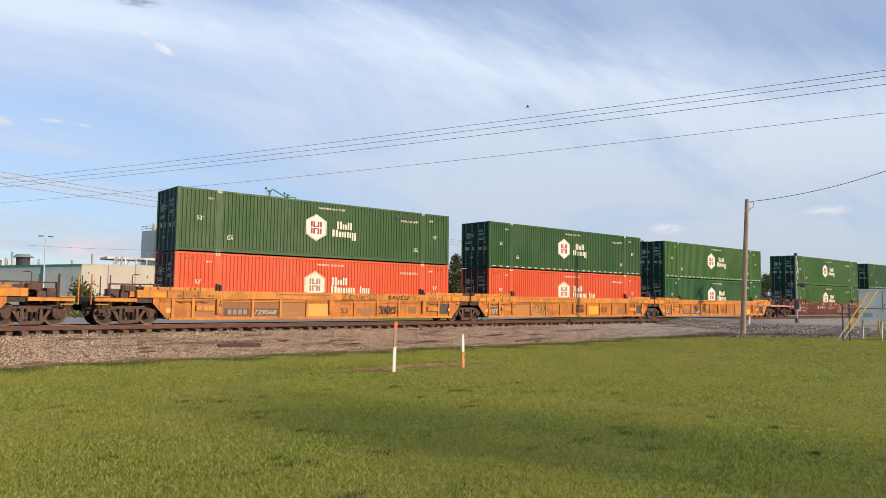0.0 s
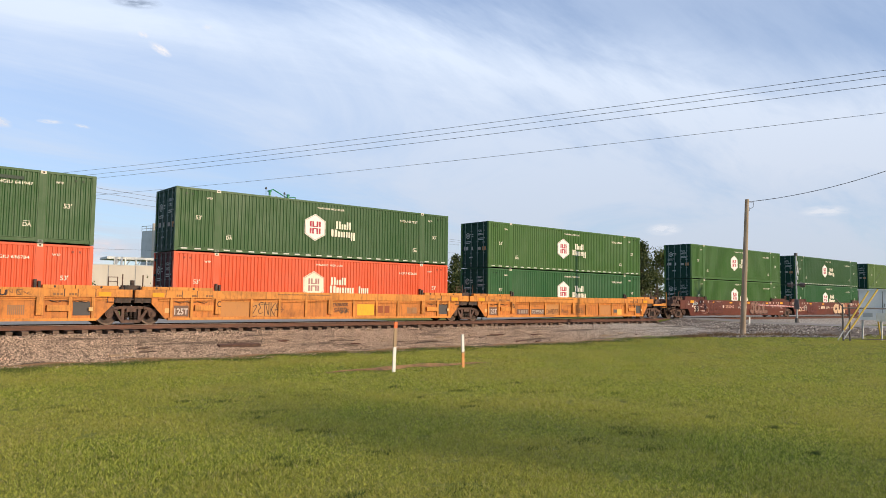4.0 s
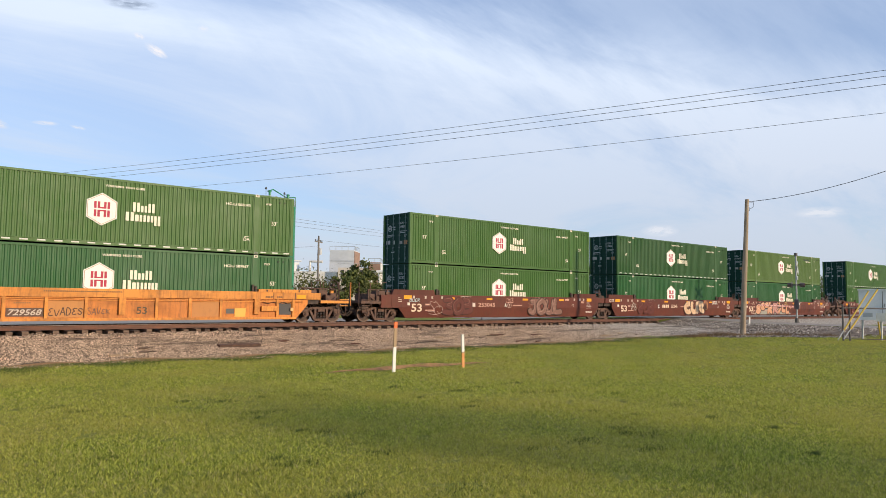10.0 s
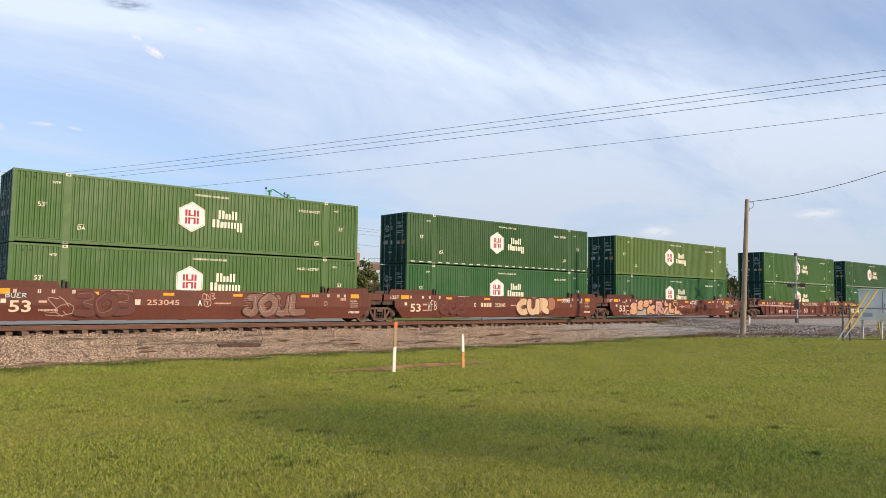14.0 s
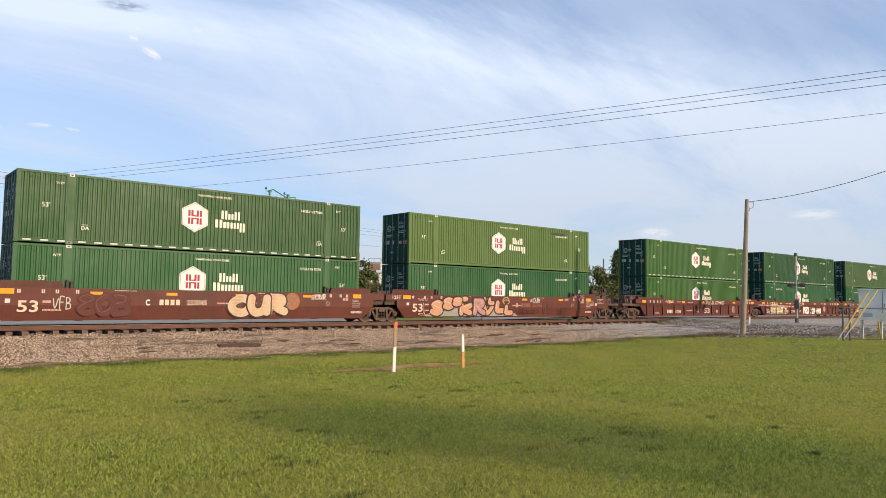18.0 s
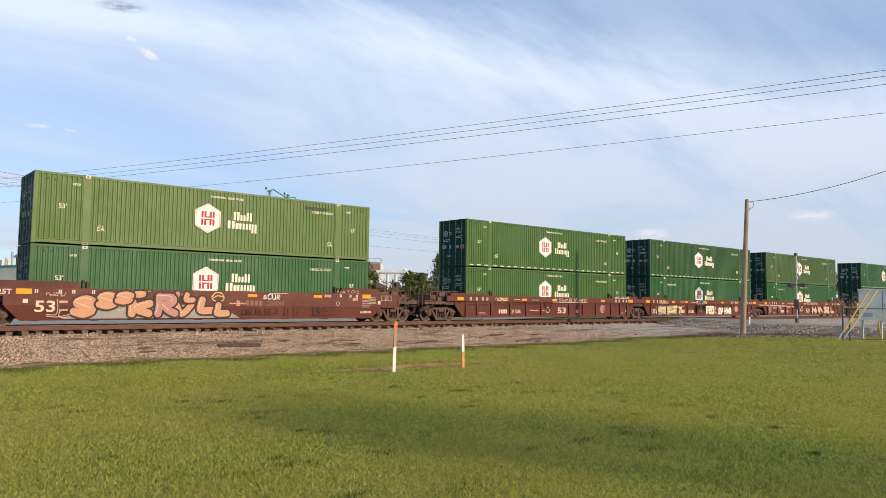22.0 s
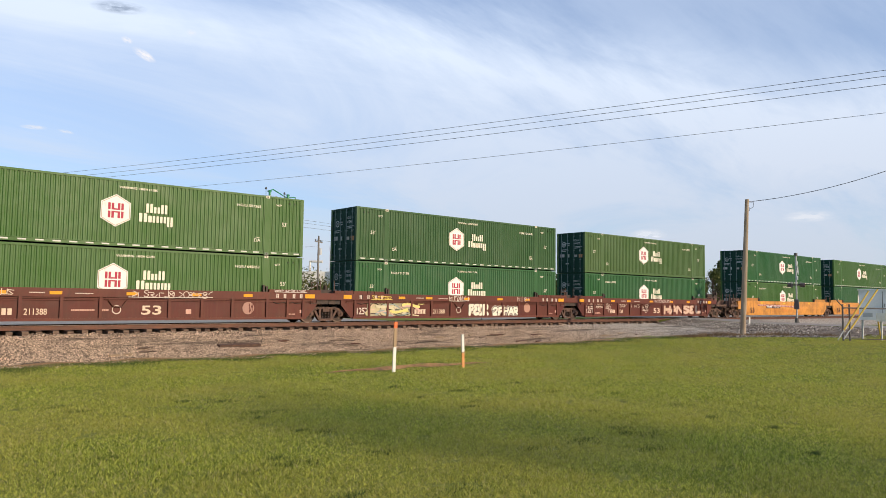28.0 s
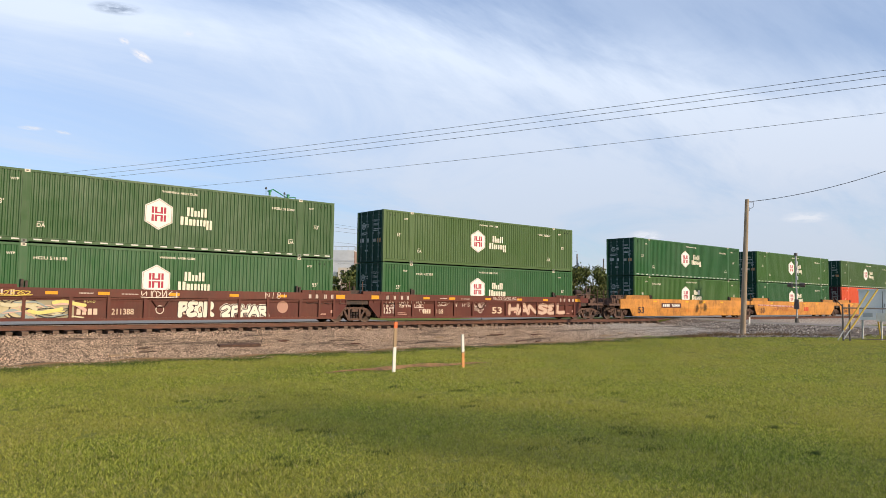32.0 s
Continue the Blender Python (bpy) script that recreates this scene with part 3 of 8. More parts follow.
    e.box(-3.10, -1.62, -0.35, 0.35, 0.55, 1.02)
    WM["platform"] = e.mesh("end_platform")
    WM["platform_edge"] = Shape().box(-3.30, -1.6, -WY, -WY + 0.1, 1.0, 1.14).mesh("platform_sill")
    k = Shape()
    k.box(-3.9, -3.0, -0.16, 0.16, 0.62, 0.86).prism([(-4.25, 0.58), (-3.85, 0.58), (-3.85, 0.98), (-4.25, 0.90)], -0.22, 0.18)
    k.box(-3.35, -3.1, -0.45, 0.45, 0.5, 1.0)
    WM["coupler"] = k.mesh("coupler")
    WM["end_box"] = Shape().box(-2.02, -0.86, -WY - 0.015, -WY + 0.12, 0.78, 1.49).box(-1.98, -1.90, -WY - 0.03, -WY - 0.015, 0.82, 1.45).box(-1.30, -1.22, -WY - 0.03, -WY - 0.015, 0.82, 1.45).box(-1.98, -1.24, -WY - 0.03, -WY - 0.015, 1.40, 1.46).mesh("end_box")
    gear = Shape().box(-2.72, -2.30, -WY + 0.2, -WY + 0.8, 1.16, 1.52).box(-2.25, -1.95, -WY + 0.1, -WY + 0.5, 1.16, 1.40).box(-2.05, -1.62, -WY + 0.2, -WY + 0.9, 1.45, 1.70)
    gear.box(-1.5, -0.62, -WY + 0.25, -WY + 0.7, 1.52, 1.66).tube((-2.7, -WY + 0.3, 1.74), (-0.5, -WY + 0.3, 1.76), 0.03, sides=6).tube((-2.62, -WY + 0.12, 1.34), (-2.04, -WY + 0.06, 0.95), 0.035, sides=6)
    for gx_ in (-2.66, -2.1, -1.4, -0.8):
        gear.box(gx_ - 0.04, gx_ + 0.04, -WY + 0.26, -WY + 0.34, 1.40, 1.76)
    gear.tube((-2.45, -0.55, 1.36), (-1.7, -0.55, 1.36), 0.17, sides=12).box(-2.3, -1.6, 0.1, 0.7, 1.16, 1.55)
    WM["gear"] = gear.mesh("brake_gear")
    WM["tread"] = Shape().box(-3.30, -2.72, -WY - 0.03, -WY + 0.22, 1.17, 1.21).box(-3.26, -2.76, -WY - 0.02, -WY + 0.18, 0.86, 0.90).mesh("step_tread")
    WM["hook"] = Shape().path([(-1.75, -WY + 0.3, 1.6), (-1.75, -WY + 0.3, 2.12), (-1.68, -WY + 0.3, 2.17), (-1.45, -WY + 0.3, 2.16)], 0.022).mesh("release_lever")
    WM["stanchion"] = Shape().tube((0, -WY + 0.05, 0.75), (0, -WY + 0.05, 2.0), 0.026, sides=6).mesh("stanchion")
    WM["step"] = Shape().path([(-3.1, -WY + 0.02, 1.05), (-3.1, -WY + 0.02, 0.42), (-2.65, -WY + 0.02, 0.42), (-2.65, -WY + 0.02, 1.05)], 0.02).mesh("step")
    r = Shape()
    n = 20
    for k2 in range(n):
        a, b = 2 * math.pi * k2 / n, 2 * math.pi * (k2 + 1) / n
        r.tube((0.27 * math.cos(a), 0, 0.27 * math.sin(a)), (0.27 * math.cos(b), 0, 0.27 * math.sin(b)), 0.025, sides=6)
    for k2 in range(8):
        a = math.pi * k2 / 4
        r.tube((0, 0, 0), (0.27 * math.cos(a), 0, 0.27 * math.sin(a)), 0.014, sides=5)
    r.tube((0, -0.05, 0), (0, 0.25, 0), 0.07, sides=10)
    WM["brake_wheel"] = r.mesh("brake_wheel")
    WM["brake_post"] = Shape().box(-0.09, 0.09, 0.02, 0.18, 1.16, 1.75).mesh("brake_post")
    WM["hose"] = Shape().path([(-3.3, -0.5, 0.95), (-3.5, -0.52, 0.5), (-3.8, -0.5, 0.32), (-4.1, -0.5, 0.5)], 0.03).mesh("air_hose")
    # joint between two units of a set
    j = Shape().box(-2.1, -1.3, -0.30, 0.30, 0.85, 1.12).tube((-1.673, 0, 0.7), (-1.673, 0, 1.2), 0.25, sides=12)
    WM["joint"] = j.mesh("articulated_joint")
    pl = Shape().box(-2.6, -0.75, -WY + 0.25, WY - 0.25, 1.20, 1.24)
    WM["walkway"] = pl.mesh("walkway")
    WM["ladder"] = ladder().mesh("ladder")
    gear = Shape().box(-2.35, -2.0, -WY + 0.3, -WY + 0.9, 1.24, 1.62).box(-1.95, -1.30, -WY + 0.35, -WY + 1.0, 1.24, 1.70).box(-1.25, -0.95, -WY + 0.3, -WY + 0.8, 1.20, 1.55)
    gear.box(-2.2, -1.1, -WY + 0.22, -WY + 0.30, 1.06, 1.24).tube((-2.3, -WY + 0.28, 1.40), (-1.0, -WY + 0.28, 1.58), 0.03, sides=6).tube((-1.62, -WY + 0.5, 1.70), (-1.62, -WY + 0.5, 1.92), 0.09, sides=10)
    WM["joint_gear"] = gear.mesh("joint_gear")


def ladder():
    s = Shape()
    for x in (0.0, 0.36):
        s.tube((x, 0, 0.95), (x, 0, 2.05), 0.02, sides=6)
    for z in (0.98, 1.25, 1.55, 1.85, 2.03):
        s.tube((0, 0, z), (0.36, 0, z), 0.016, sides=6)
    return s


def strip(a, b, w):
    (ax, az), (bx, bz) = a, b
    l = math.hypot(bx - ax, bz - az)
    nx, nz = -(bz - az) / l * w / 2, (bx - ax) / l * w / 2
    return [(ax - nx, az - nz), (bx - nx, bz - nz), (bx + nx, bz + nz), (ax + nx, az + nz)]


WHEELS = []   # every wheelset, with its place on its truck


def truck(parent, x):
    ob = part("truck", WM["bolster"], M_TRUCK, parent, "rusty cast steel truck with coil springs", at=(x, 0, 0))
    part("side_frame", WM["frame"], M_TRUCK, ob)
    part("side_frame", WM["frame_far"], M_TRUCK, ob)
    part("spring_group", WM["spring"], M_STEEL_DARK, ob)
    for sx in (-0.89, 0.89):
        w = part("wheelset", WM["wheelset"], None, ob, at=(sx, 0, WHEEL_R))
        WHEELS.append((w, sx))
        part("bearing_cap", WM["bearing"], M_TRUCK, ob, at=(sx, 0, WHEEL_R + 0.02))
    return ob


def wagon(x, color, style, left, right, label, brake=False):
    """One well unit. left, right: 'open' for a coupler end, 'joint' for a shared truck."""
    ob = tagged(new("well_wagon"), label, "well wagon", "wagons of the train")
    ob.matrix_world = pose(x, TRACK_Y, RAIL_Z)
    DECK.append((ob, x, TRACK_Y, RAIL_Z))
    p = lambda name, key, mat=M_CAR, at=(0, 0, 0), col=color, label="", par=None: part(name, WM[key], mat, par or ob, label, at, col)
    if style == "ribbed":
        # recessed near plates take a darker, redder tone than chord and ribs
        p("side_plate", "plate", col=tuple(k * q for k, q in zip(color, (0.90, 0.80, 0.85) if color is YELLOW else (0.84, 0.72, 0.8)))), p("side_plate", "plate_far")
        p("top_chord", "chord"), p("top_chord", "chord_far"), p("bottom_chord", "foot"), p("bottom_chord", "foot_far")
        for xx in (-0.05, 0.86, 3.75, 5.22, 6.70, 9.55, 11.02, 12.48, 15.35, 16.22):
            p("rib", "rib", at=(xx, 0, 0))
        for xx in (2.08, 8.10, 14.25) if color is YELLOW else (2.08, 14.25):
            p("jacking_post" if color is YELLOW else "rib", "pocket" if color is YELLOW else "rib", at=(xx, 0, 0))
        p("bead", "bead"), p("bead", "bead2")
        if color is BROWN:
            part("pipe_hanger", Shape().path([(6.85, -WY + 0.04, 1.10), (7.0, -WY + 0.04, 1.06), (7.2, -WY + 0.04, 0.78), (7.55, -WY + 0.04, 0.78), (7.75, -WY + 0.04, 1.06), (7.9, -WY + 0.04, 1.10)], 0.028, 6), M_CAR, ob, color=tuple(k * 0.6 for k in color))
        if color is YELLOW:
            p("tool_box", "box", at=(1.0, 0, 0.62)), p("tool_box", "box", at=(14.50, 0, 0.60))
    else:
        p("side_plate", "smooth"), p("side_plate", "smooth_far")
    for key in ("end_l", "end_r", "end_l_far", "end_r_far"):
        p("end_sill", key)
    if style == "ribbed":
        for key, n in (("cap_l", 4), ("cap_r", 3)):
            for i in range(n):
                p("guide_plate", f"{key}{i}")
        for xx in (-0.75, 0.9, 14.75, 16.5):
            p("slot", "hole", M_STEEL_DARK, at=(xx, 0, 1.585))
        for xx in (-0.32, 0.40, 1.08, 15.12, 15.62, 16.30):
            p("seam", "seam", M_STEEL_DARK, at=(xx, 0, 0))
        for xx in (0.1, 14.6):
            part("brake_cable", Shape().path([(xx + 0.15 * k, -WY + 0.03, 1.03 - 0.07 * math.sin(k * 0.9) ** 2) for k in range(11)], 0.014, 5), M_STEEL_DARK, ob)
    else:
        p("guide_plate", "crest_l", col=tuple(k * 0.72 for k in color)), p("guide_plate", "crest_r", col=tuple(k * 0.72 for k in color))
    for xx in (1.98, 14.05):
        p("corner_guide", "guide", M_STEEL_DARK, at=(xx, 0, 0))
    for xx in np.linspace(0.3, 15.8, 8):
        p("cross_beam", "floor", M_STEEL_DARK, at=(xx, 0, 0))
    p("end_deck", "bolster_l", M_STEEL_DARK), p("end_deck", "bolster_r", M_STEEL_DARK)
    truck(ob, -1.673 if left == "joint" else -1.82)
    if right == "open":
        truck(ob, 16.154 + 1.82)
    if left == "joint":
        p("articulated_joint", "joint", M_STEEL_DARK), p("walkway", "walkway", M_STEEL_DARK)
        p("ladder", "ladder", M_TRUCK, at=(-2.72, -WY + 0.04, 0))
        p("joint_gear", "joint_gear", M_STEEL_DARK)
        for lx in (-2.12, -1.28):
            p("stanchion", "stanchion", M_TRUCK, at=(lx, 0.12, 0.16))
    for side, flip in ((left, 1), (right, -1)):
        if side != "open":
            continue
        e = part("end_platform", WM["platform"], M_TRUCK, ob, at=(0 if flip > 0 else BOX_L, 0, 0), color=color)
        e.scale = (flip, 1, 1)
        q = lambda name, key, mat=M_CAR, at=(0, 0, 0): part(name, WM[key], M_TRUCK if mat is M_CAR and color is not YELLOW else mat, e, at=at, color=color)
        q("platform_sill", "platform_edge"), q("coupler", "coupler", M_STEEL_DARK), q("step", "step", M_TRUCK), q("air_hose", "hose", M_STEEL_DARK)
        q("brake_gear", "gear", M_TRUCK), q("step_tread", "tread"), q("release_lever", "hook", M_TRUCK)
        if style == "smooth":
            part("end_box", WM["end_box"], M_CAR, e, at=(0, 0, 0), color=color)
        for sx in (-3.43, -3.20, -2.71, -2.45):
            q("stanchion", "stanchion", M_CAR if sx < -3.3 else M_TRUCK, at=(sx, 0 if sx in (-3.43, -2.71) else 2.4, 0.12))
    if brake and color is YELLOW:
        p("brake_post", "brake_post", at=(18.62, -WY + 0.3, 0))
        p("brake_wheel", "brake_wheel", M_STEEL_DARK, at=(18.62, -WY + 0.22, 1.95))
    elif brake:
        tank = Shape().tube((16.78, 0, 0), (17.28, 0, 0), 0.185, sides=14).tube((16.72, 0, 0), (16.78, 0, 0), 0.11, 0.185, 14).tube((17.28, 0, 0), (17.34, 0, 0), 0.185, 0.11, 14).box(17.30, 17.42, -0.16, 0.16, -0.45, 0.12)
        part("air_reservoir", tank, M_STEEL_DARK, ob, at=(0, -WY + 0.42, 1.90), smooth=False)
        stand = Shape().prism([(17.42, 1.50), (18.30, 1.78), (18.42, 1.78), (18.42, 2.22), (18.22, 2.22), (18.18, 1.98), (17.42, 1.64)], -0.05, 0.05).box(17.96, 18.04, -0.04, 0.04, 1.5, 2.35).box(18.16, 18.40, -0.12, 0.12, 1.95, 2.18)
        part("brake_stand", stand, M_STEEL_DARK, ob, at=(0, -WY + 0.38, 0))
        w = Shape()
        for k in range(16):
            a, b2 = k * math.pi / 8, (k + 1) * math.pi / 8
            w.tube((0, 0.27 * math.cos(a), 0.27 * math.sin(a)), (0, 0.27 * math.cos(b2), 0.27 * math.sin(b2)), 0.018, sides=6)
        for k in range(4):
            a = k * math.pi / 2 + 0.4
            w.tube((-0.06, 0, 0), (0, 0.27 * math.cos(a), 0.27 * math.sin(a)), 0.014, sides=5)
        part("brake_wheel", w, M_STEEL_DARK, ob, at=(18.50, -WY + 0.38, 2.07))
    return ob


wagon_meshes()
SETS = [
    (YELLOW, "ribbed", "yellow ribbed steel well wagon, rust-streaked and scribbled on", ((-11.74, "joint", "open"),)),
    (YELLOW, "ribbed", "yellow ribbed steel well wagon, rust-streaked and scribbled on", ((11.76, "open", "joint"), (31.26, "joint", "joint"), (50.76, "joint", "open"))),
    (BROWN, "smooth", "reddish brown smooth-sided steel well wagon with graffiti", ((74.30, "open", "joint"), (93.80, "joint", "joint"), (113.30, "joint", "open"))),
    (BROWN, "ribbed", "reddish brown ribbed steel well wagon with graffiti", ((136.60, "open", "joint"), (155.97, "joint", "joint"), (175.30, "joint", "open"))),
    (BUFF, "smooth", "bright yellow smooth-sided steel well wagon", ((198.80, "open", "joint"), (218.35, "joint", "joint"), (237.90, "joint", "open"))),
]
CARS = {}
for col, style, lab, units in SETS:
    for ux, le, ri in units:
        CARS[ux] = wagon(ux, col, style, le, ri, lab, brake=(ri == "open" and col is not BUFF and ux > 0))


# ---- ground ----
def ease(a, b, v):
    t = np.clip((v - a) / (b - a), 0.0, 1.0)
    return t * t * (3 - 2 * t)


def road_z(y):
    """Height of the road that crosses the track."""
    return 0.80 + 0.15 * ease(8, 22, y) + 0.17 * ease(24, 32, y) - 0.9 * ease(37, 60, y)


def land(x, y):
    """Height of the ground: a flat lawn that rises a little to the road's bank."""
    lawn = 0.42 * ease(28, 44, x) * (1 - ease(80, 140, x)) * (1 - ease(30, 40, y)) * ease(-60, -20, y)
    bank = (road_z(y) - 0.04) * ease(44.0, 52.0, x) * (1 - ease(58.6, 66.0, x)) * ease(-80, -20, y)
    cut = 0.16 * np.exp(-(((x - 15.6) / 3.4) ** 4)) * ease(19.5, 20.2, y) * (1 - ease(20.8, 25.5, y))
    return np.maximum(lawn, bank) + cut


M_GRASS, nt, b = mat_base("lawn", 0.9, 0, 0.15)
fine = node_noise(nt, 16.0, 8, 0.75, seed=False)
patch = node_noise(nt, 0.20, 4, 0.55, (1, 1.6, 1), seed=False)
mid = node_noise(nt, 1.0, 6, 0.65, seed=False)
c = node_mix(nt, node_range(nt, fine, 0.36, 0.66), (0.070, 0.098, 0.015), (0.31, 0.325, 0.055))
c = node_mix(nt, node_range(nt, patch, 0.40, 0.62, 0.0, 0.5), c, (0.300, 0.270, 0.065))
c = node_mix(nt, node_range(nt, mid, 0.52, 0.70, 0.0, 0.7), c, (0.075, 0.080, 0.022))
nt.links.new(c, b.inputs["Base Color"])
node_bump(nt, b, fine, 0.7, 0.04)

M_BLADE, nt, b = mat_base("grass_blade", 0.7, 0, 0.25)
geo = nt.nodes.new("ShaderNodeNewGeometry")
patch = node_noise(nt, 0.20, 4, 0.55, (1, 1.6, 1), seed=False)
c = node_mix(nt, geo.outputs["Random Per Island"], (0.100, 0.165, 0.020), (0.810, 0.800, 0.145))
c = node_mix(nt, node_range(nt, patch, 0.40, 0.62, 0.0, 0.55), c, (0.520, 0.450, 0.105))
c = node_mix(nt, node_range(nt, node_noise(nt, 17.0, 5, 0.7, seed=False), 0.50, 0.64, 0.0, 0.62), c, (0.050, 0.085, 0.012))
straw = nt.nodes.new("ShaderNodeMath")
straw.operation = "GREATER_THAN"
straw.inputs[1].default_value = 0.90
nt.links.new(geo.outputs["Random Per Island"], straw.inputs[0])
c = node_mix(nt, straw.outputs[0], c, (0.56, 0.48, 0.19))
nt.links.new(c, b.inputs["Base Color"])
through_light = nt.nodes.new("ShaderNodeBsdfTranslucent")
nt.links.new(c, through_light.inputs["Color"])
blend = nt.nodes.new("ShaderNodeMixShader")
blend.inputs["Fac"].default_value = 0.42
nt.links.new(b.outputs[0], blend.inputs[1])
nt.links.new(through_light.outputs[0], blend.inputs[2])
nt.links.new(blend.outputs[0], nt.nodes["Material Output"].inputs["Surface"])

M_BALLAST, nt, b = mat_base("ballast_stone", 0.9, 0, 0.2)
tc = nt.nodes.new("ShaderNodeTexCoord")
vo = nt.nodes.new("ShaderNodeTexVoronoi")
vo.inputs["Scale"].default_value = 17.0
nt.links.new(tc.outputs["Object"], vo.inputs["Vector"])
sepc = nt.nodes.new("ShaderNodeSeparateColor")
nt.links.new(vo.outputs["Color"], sepc.inputs[0])
sepp = nt.nodes.new("ShaderNodeSeparateXYZ")
nt.links.new(tc.outputs["Object"], sepp.inputs[0])
c = node_mix(nt, sepc.outputs[0], (0.060, 0.038, 0.027), (0.36, 0.25, 0.17))
grey = node_mix(nt, sepc.outputs[0], (0.19, 0.165, 0.14), (0.60, 0.535, 0.46))
c = node_mix(nt, node_range(nt, sepp.outputs[0], 33, 44), c, grey)
c = node_mix(nt, node_range(nt, node_noise(nt, 0.7, 6, 0.65, (0.35, 2.2, 1), seed=False), 0.56, 0.70, 0, 0.55), c, (0.11, 0.09, 0.075))
nt.links.new(c, b.inputs["Base Color"])
node_bump(nt, b, vo.outputs["Distance"], -0.5, 0.05)

M_STONE, nt, b = mat_base("loose_stone", 0.9, 0, 0.2)
geo = nt.nodes.new("ShaderNodeNewGeometry")
tc = nt.nodes.new("ShaderNodeTexCoord")
sepp = nt.nodes.new("ShaderNodeSeparateXYZ")
nt.links.new(tc.outputs["Object"], sepp.inputs[0])
c = node_mix(nt, geo.outputs["Random Per Island"], (0.085, 0.050, 0.034), (0.86, 0.63, 0.44))
grey = node_mix(nt, geo.outputs["Random Per Island"], (0.20, 0.17, 0.14), (0.82, 0.73, 0.62))
c = node_mix(nt, node_range(nt, sepp.outputs[0], 33, 44), c, grey)
c = node_mix(nt, node_range(nt, node_noise(nt, 0.7, 6, 0.65, (0.35, 2.2, 1), seed=False), 0.52, 0.64, 0, 0.8), c, (0.055, 0.042, 0.036))
nt.links.new(c, b.inputs["Base Color"])

M_ROAD = simple("worn_asphalt", (0.36, 0.315, 0.26), (0.25, 0.215, 0.18), 3, 0.9, 0, 0.2)
M_DIRT = simple("dark_soil_and_cinders", (0.095, 0.068, 0.050), (0.34, 0.26, 0.19), 2.2, 0.95, 0, 0.3, 8)
M_EARTH = simple("bare_red_earth", (0.42, 0.22, 0.085), (0.17, 0.095, 0.040), 5, 0.95, 0, 0.12, 8)


def sheet(name, xs, ys, height, material, keep=None):
    """A grid laid over the heights that a function gives."""
    s = Shape()
    for x in xs:
        for y in ys:
            s.v.append((x, y, height(x, y)))
    n = len(ys)
    for i in range(len(xs) - 1):
        for k in range(n - 1):
            if keep is None or keep((xs[i] + xs[i + 1]) / 2, (ys[k] + ys[k + 1]) / 2):
                s.f.append((i * n + k, (i + 1) * n + k, (i + 1) * n + k + 1, i * n + k + 1))
    return part(name, s, material, smooth=True)


gx = [-2500, -900, -300, -100, -40, -10] + list(np.arange(0, 80, 1.0)) + [85, 95, 110, 140, 220, 500, 1200, 3200]
gy = [-2500, -900, -300, -100, -60, -40, -20, -10, 0] + list(np.arange(4, 19, 1.0)) + list(np.arange(19, 21, 0.25)) + list(np.arange(21, 44, 1.0)) + [46, 50, 55, 60, 70, 90, 140, 260, 600, 1400, 3200]
tagged(sheet("ground", gx, gy, land, M_GRASS), "wide mown lawn, patchy yellow and green, rising to a road", kind="structure")


def toe(x):
    """Where the foot of the ballast bank lies."""
    return 27.3 - 3.4 * ease(26, 46, x) + 0.25 * np.sin(x * 0.9) + 0.15 * np.sin(x * 2.3)


def bank_z(x, f):
    """The ballast bank, from its foot (f = 0) to the shoulder at the ties (f = 1)."""
    lo = land(x, toe(x)) - 0.06
    y = toe(x) + f * (32.1 - toe(x))
    z = lo + (0.72 - lo) * (0.55 * f + 0.45 * ease(0.0, 1.0, f)) + 0.03 * np.sin(x * 1.7 + 2.1 * np.sin(y * 1.3)) * (1 - f)
    return y, z


bank = Shape()
bx = list(np.arange(-30, 52.3, 0.8))
for x in bx:
    row = [bank_z(x, f) for f in np.linspace(0, 1, 9)] + [(33.5, 0.78), (34.9, 0.78), (36.6, 0.5), (38.6, -0.05)]
    bank.v += [(x, y, z) for y, z in row]
m = 13
for i in range(len(bx) - 1):
    for k in range(m - 1):
        bank.f.append((i * m + k, (i + 1) * m + k, (i + 1) * m + k + 1, i * m + k + 1))
tagged(part("ballast", bank, M_BALLAST, smooth=True), "bank of pale crushed stone under the track", kind="structure")
far_bank = Shape()
prof = [(26.5, 0.2), (29.0, 0.55), (31.6, 0.93), (32.2, 0.95), (34.9, 0.95), (36.5, 0.6), (40.5, -0.05)]
fx = [57.8, 60, 64, 70, 80, 100, 140, 220, 300]
for x in fx:
    far_bank.v += [(x, y, z) for y, z in prof]
m = len(prof)
for i in range(len(fx) - 1):
    for k in range(m - 1):
        far_bank.f.append((i * m + k, (i + 1) * m + k, (i + 1) * m + k + 1, i * m + k + 1))
tagged(part("ballast", far_bank, M_BALLAST), "bank of pale crushed stone beyond the road", kind="structure")

# the road over the track, the dirt bank beside it, and the road behind the track
tagged(sheet("road", list(np.arange(52.2, 57.9, 0.8)), list(np.arange(-30, 62, 2.0)), lambda x, y: road_z(y) + 0.03 - 0.002 * (x - 55.0) ** 2, M_ROAD), "worn grey asphalt road over the level crossing", kind="structure")
tagged(sheet("verge", list(np.arange(40.0, 52.6, 0.5)), list(np.arange(14.0, 32.5, 0.5)),
             lambda x, y: land(x, y) + 0.02 + (0.05 * noise.noise((x * 1.7, y * 1.7, 1)) if 41 < x < 51.0 else 0), M_DIRT,
             lambda x, y: y > 19.6 - 0.72 * (x - 44.2) + 0.5 * math.sin(x * 2.1) and y > 15 and x > 40.8 + 0.4 * math.sin(y * 1.3)), "dark bank of soil and cinders beside the road", kind="structure")
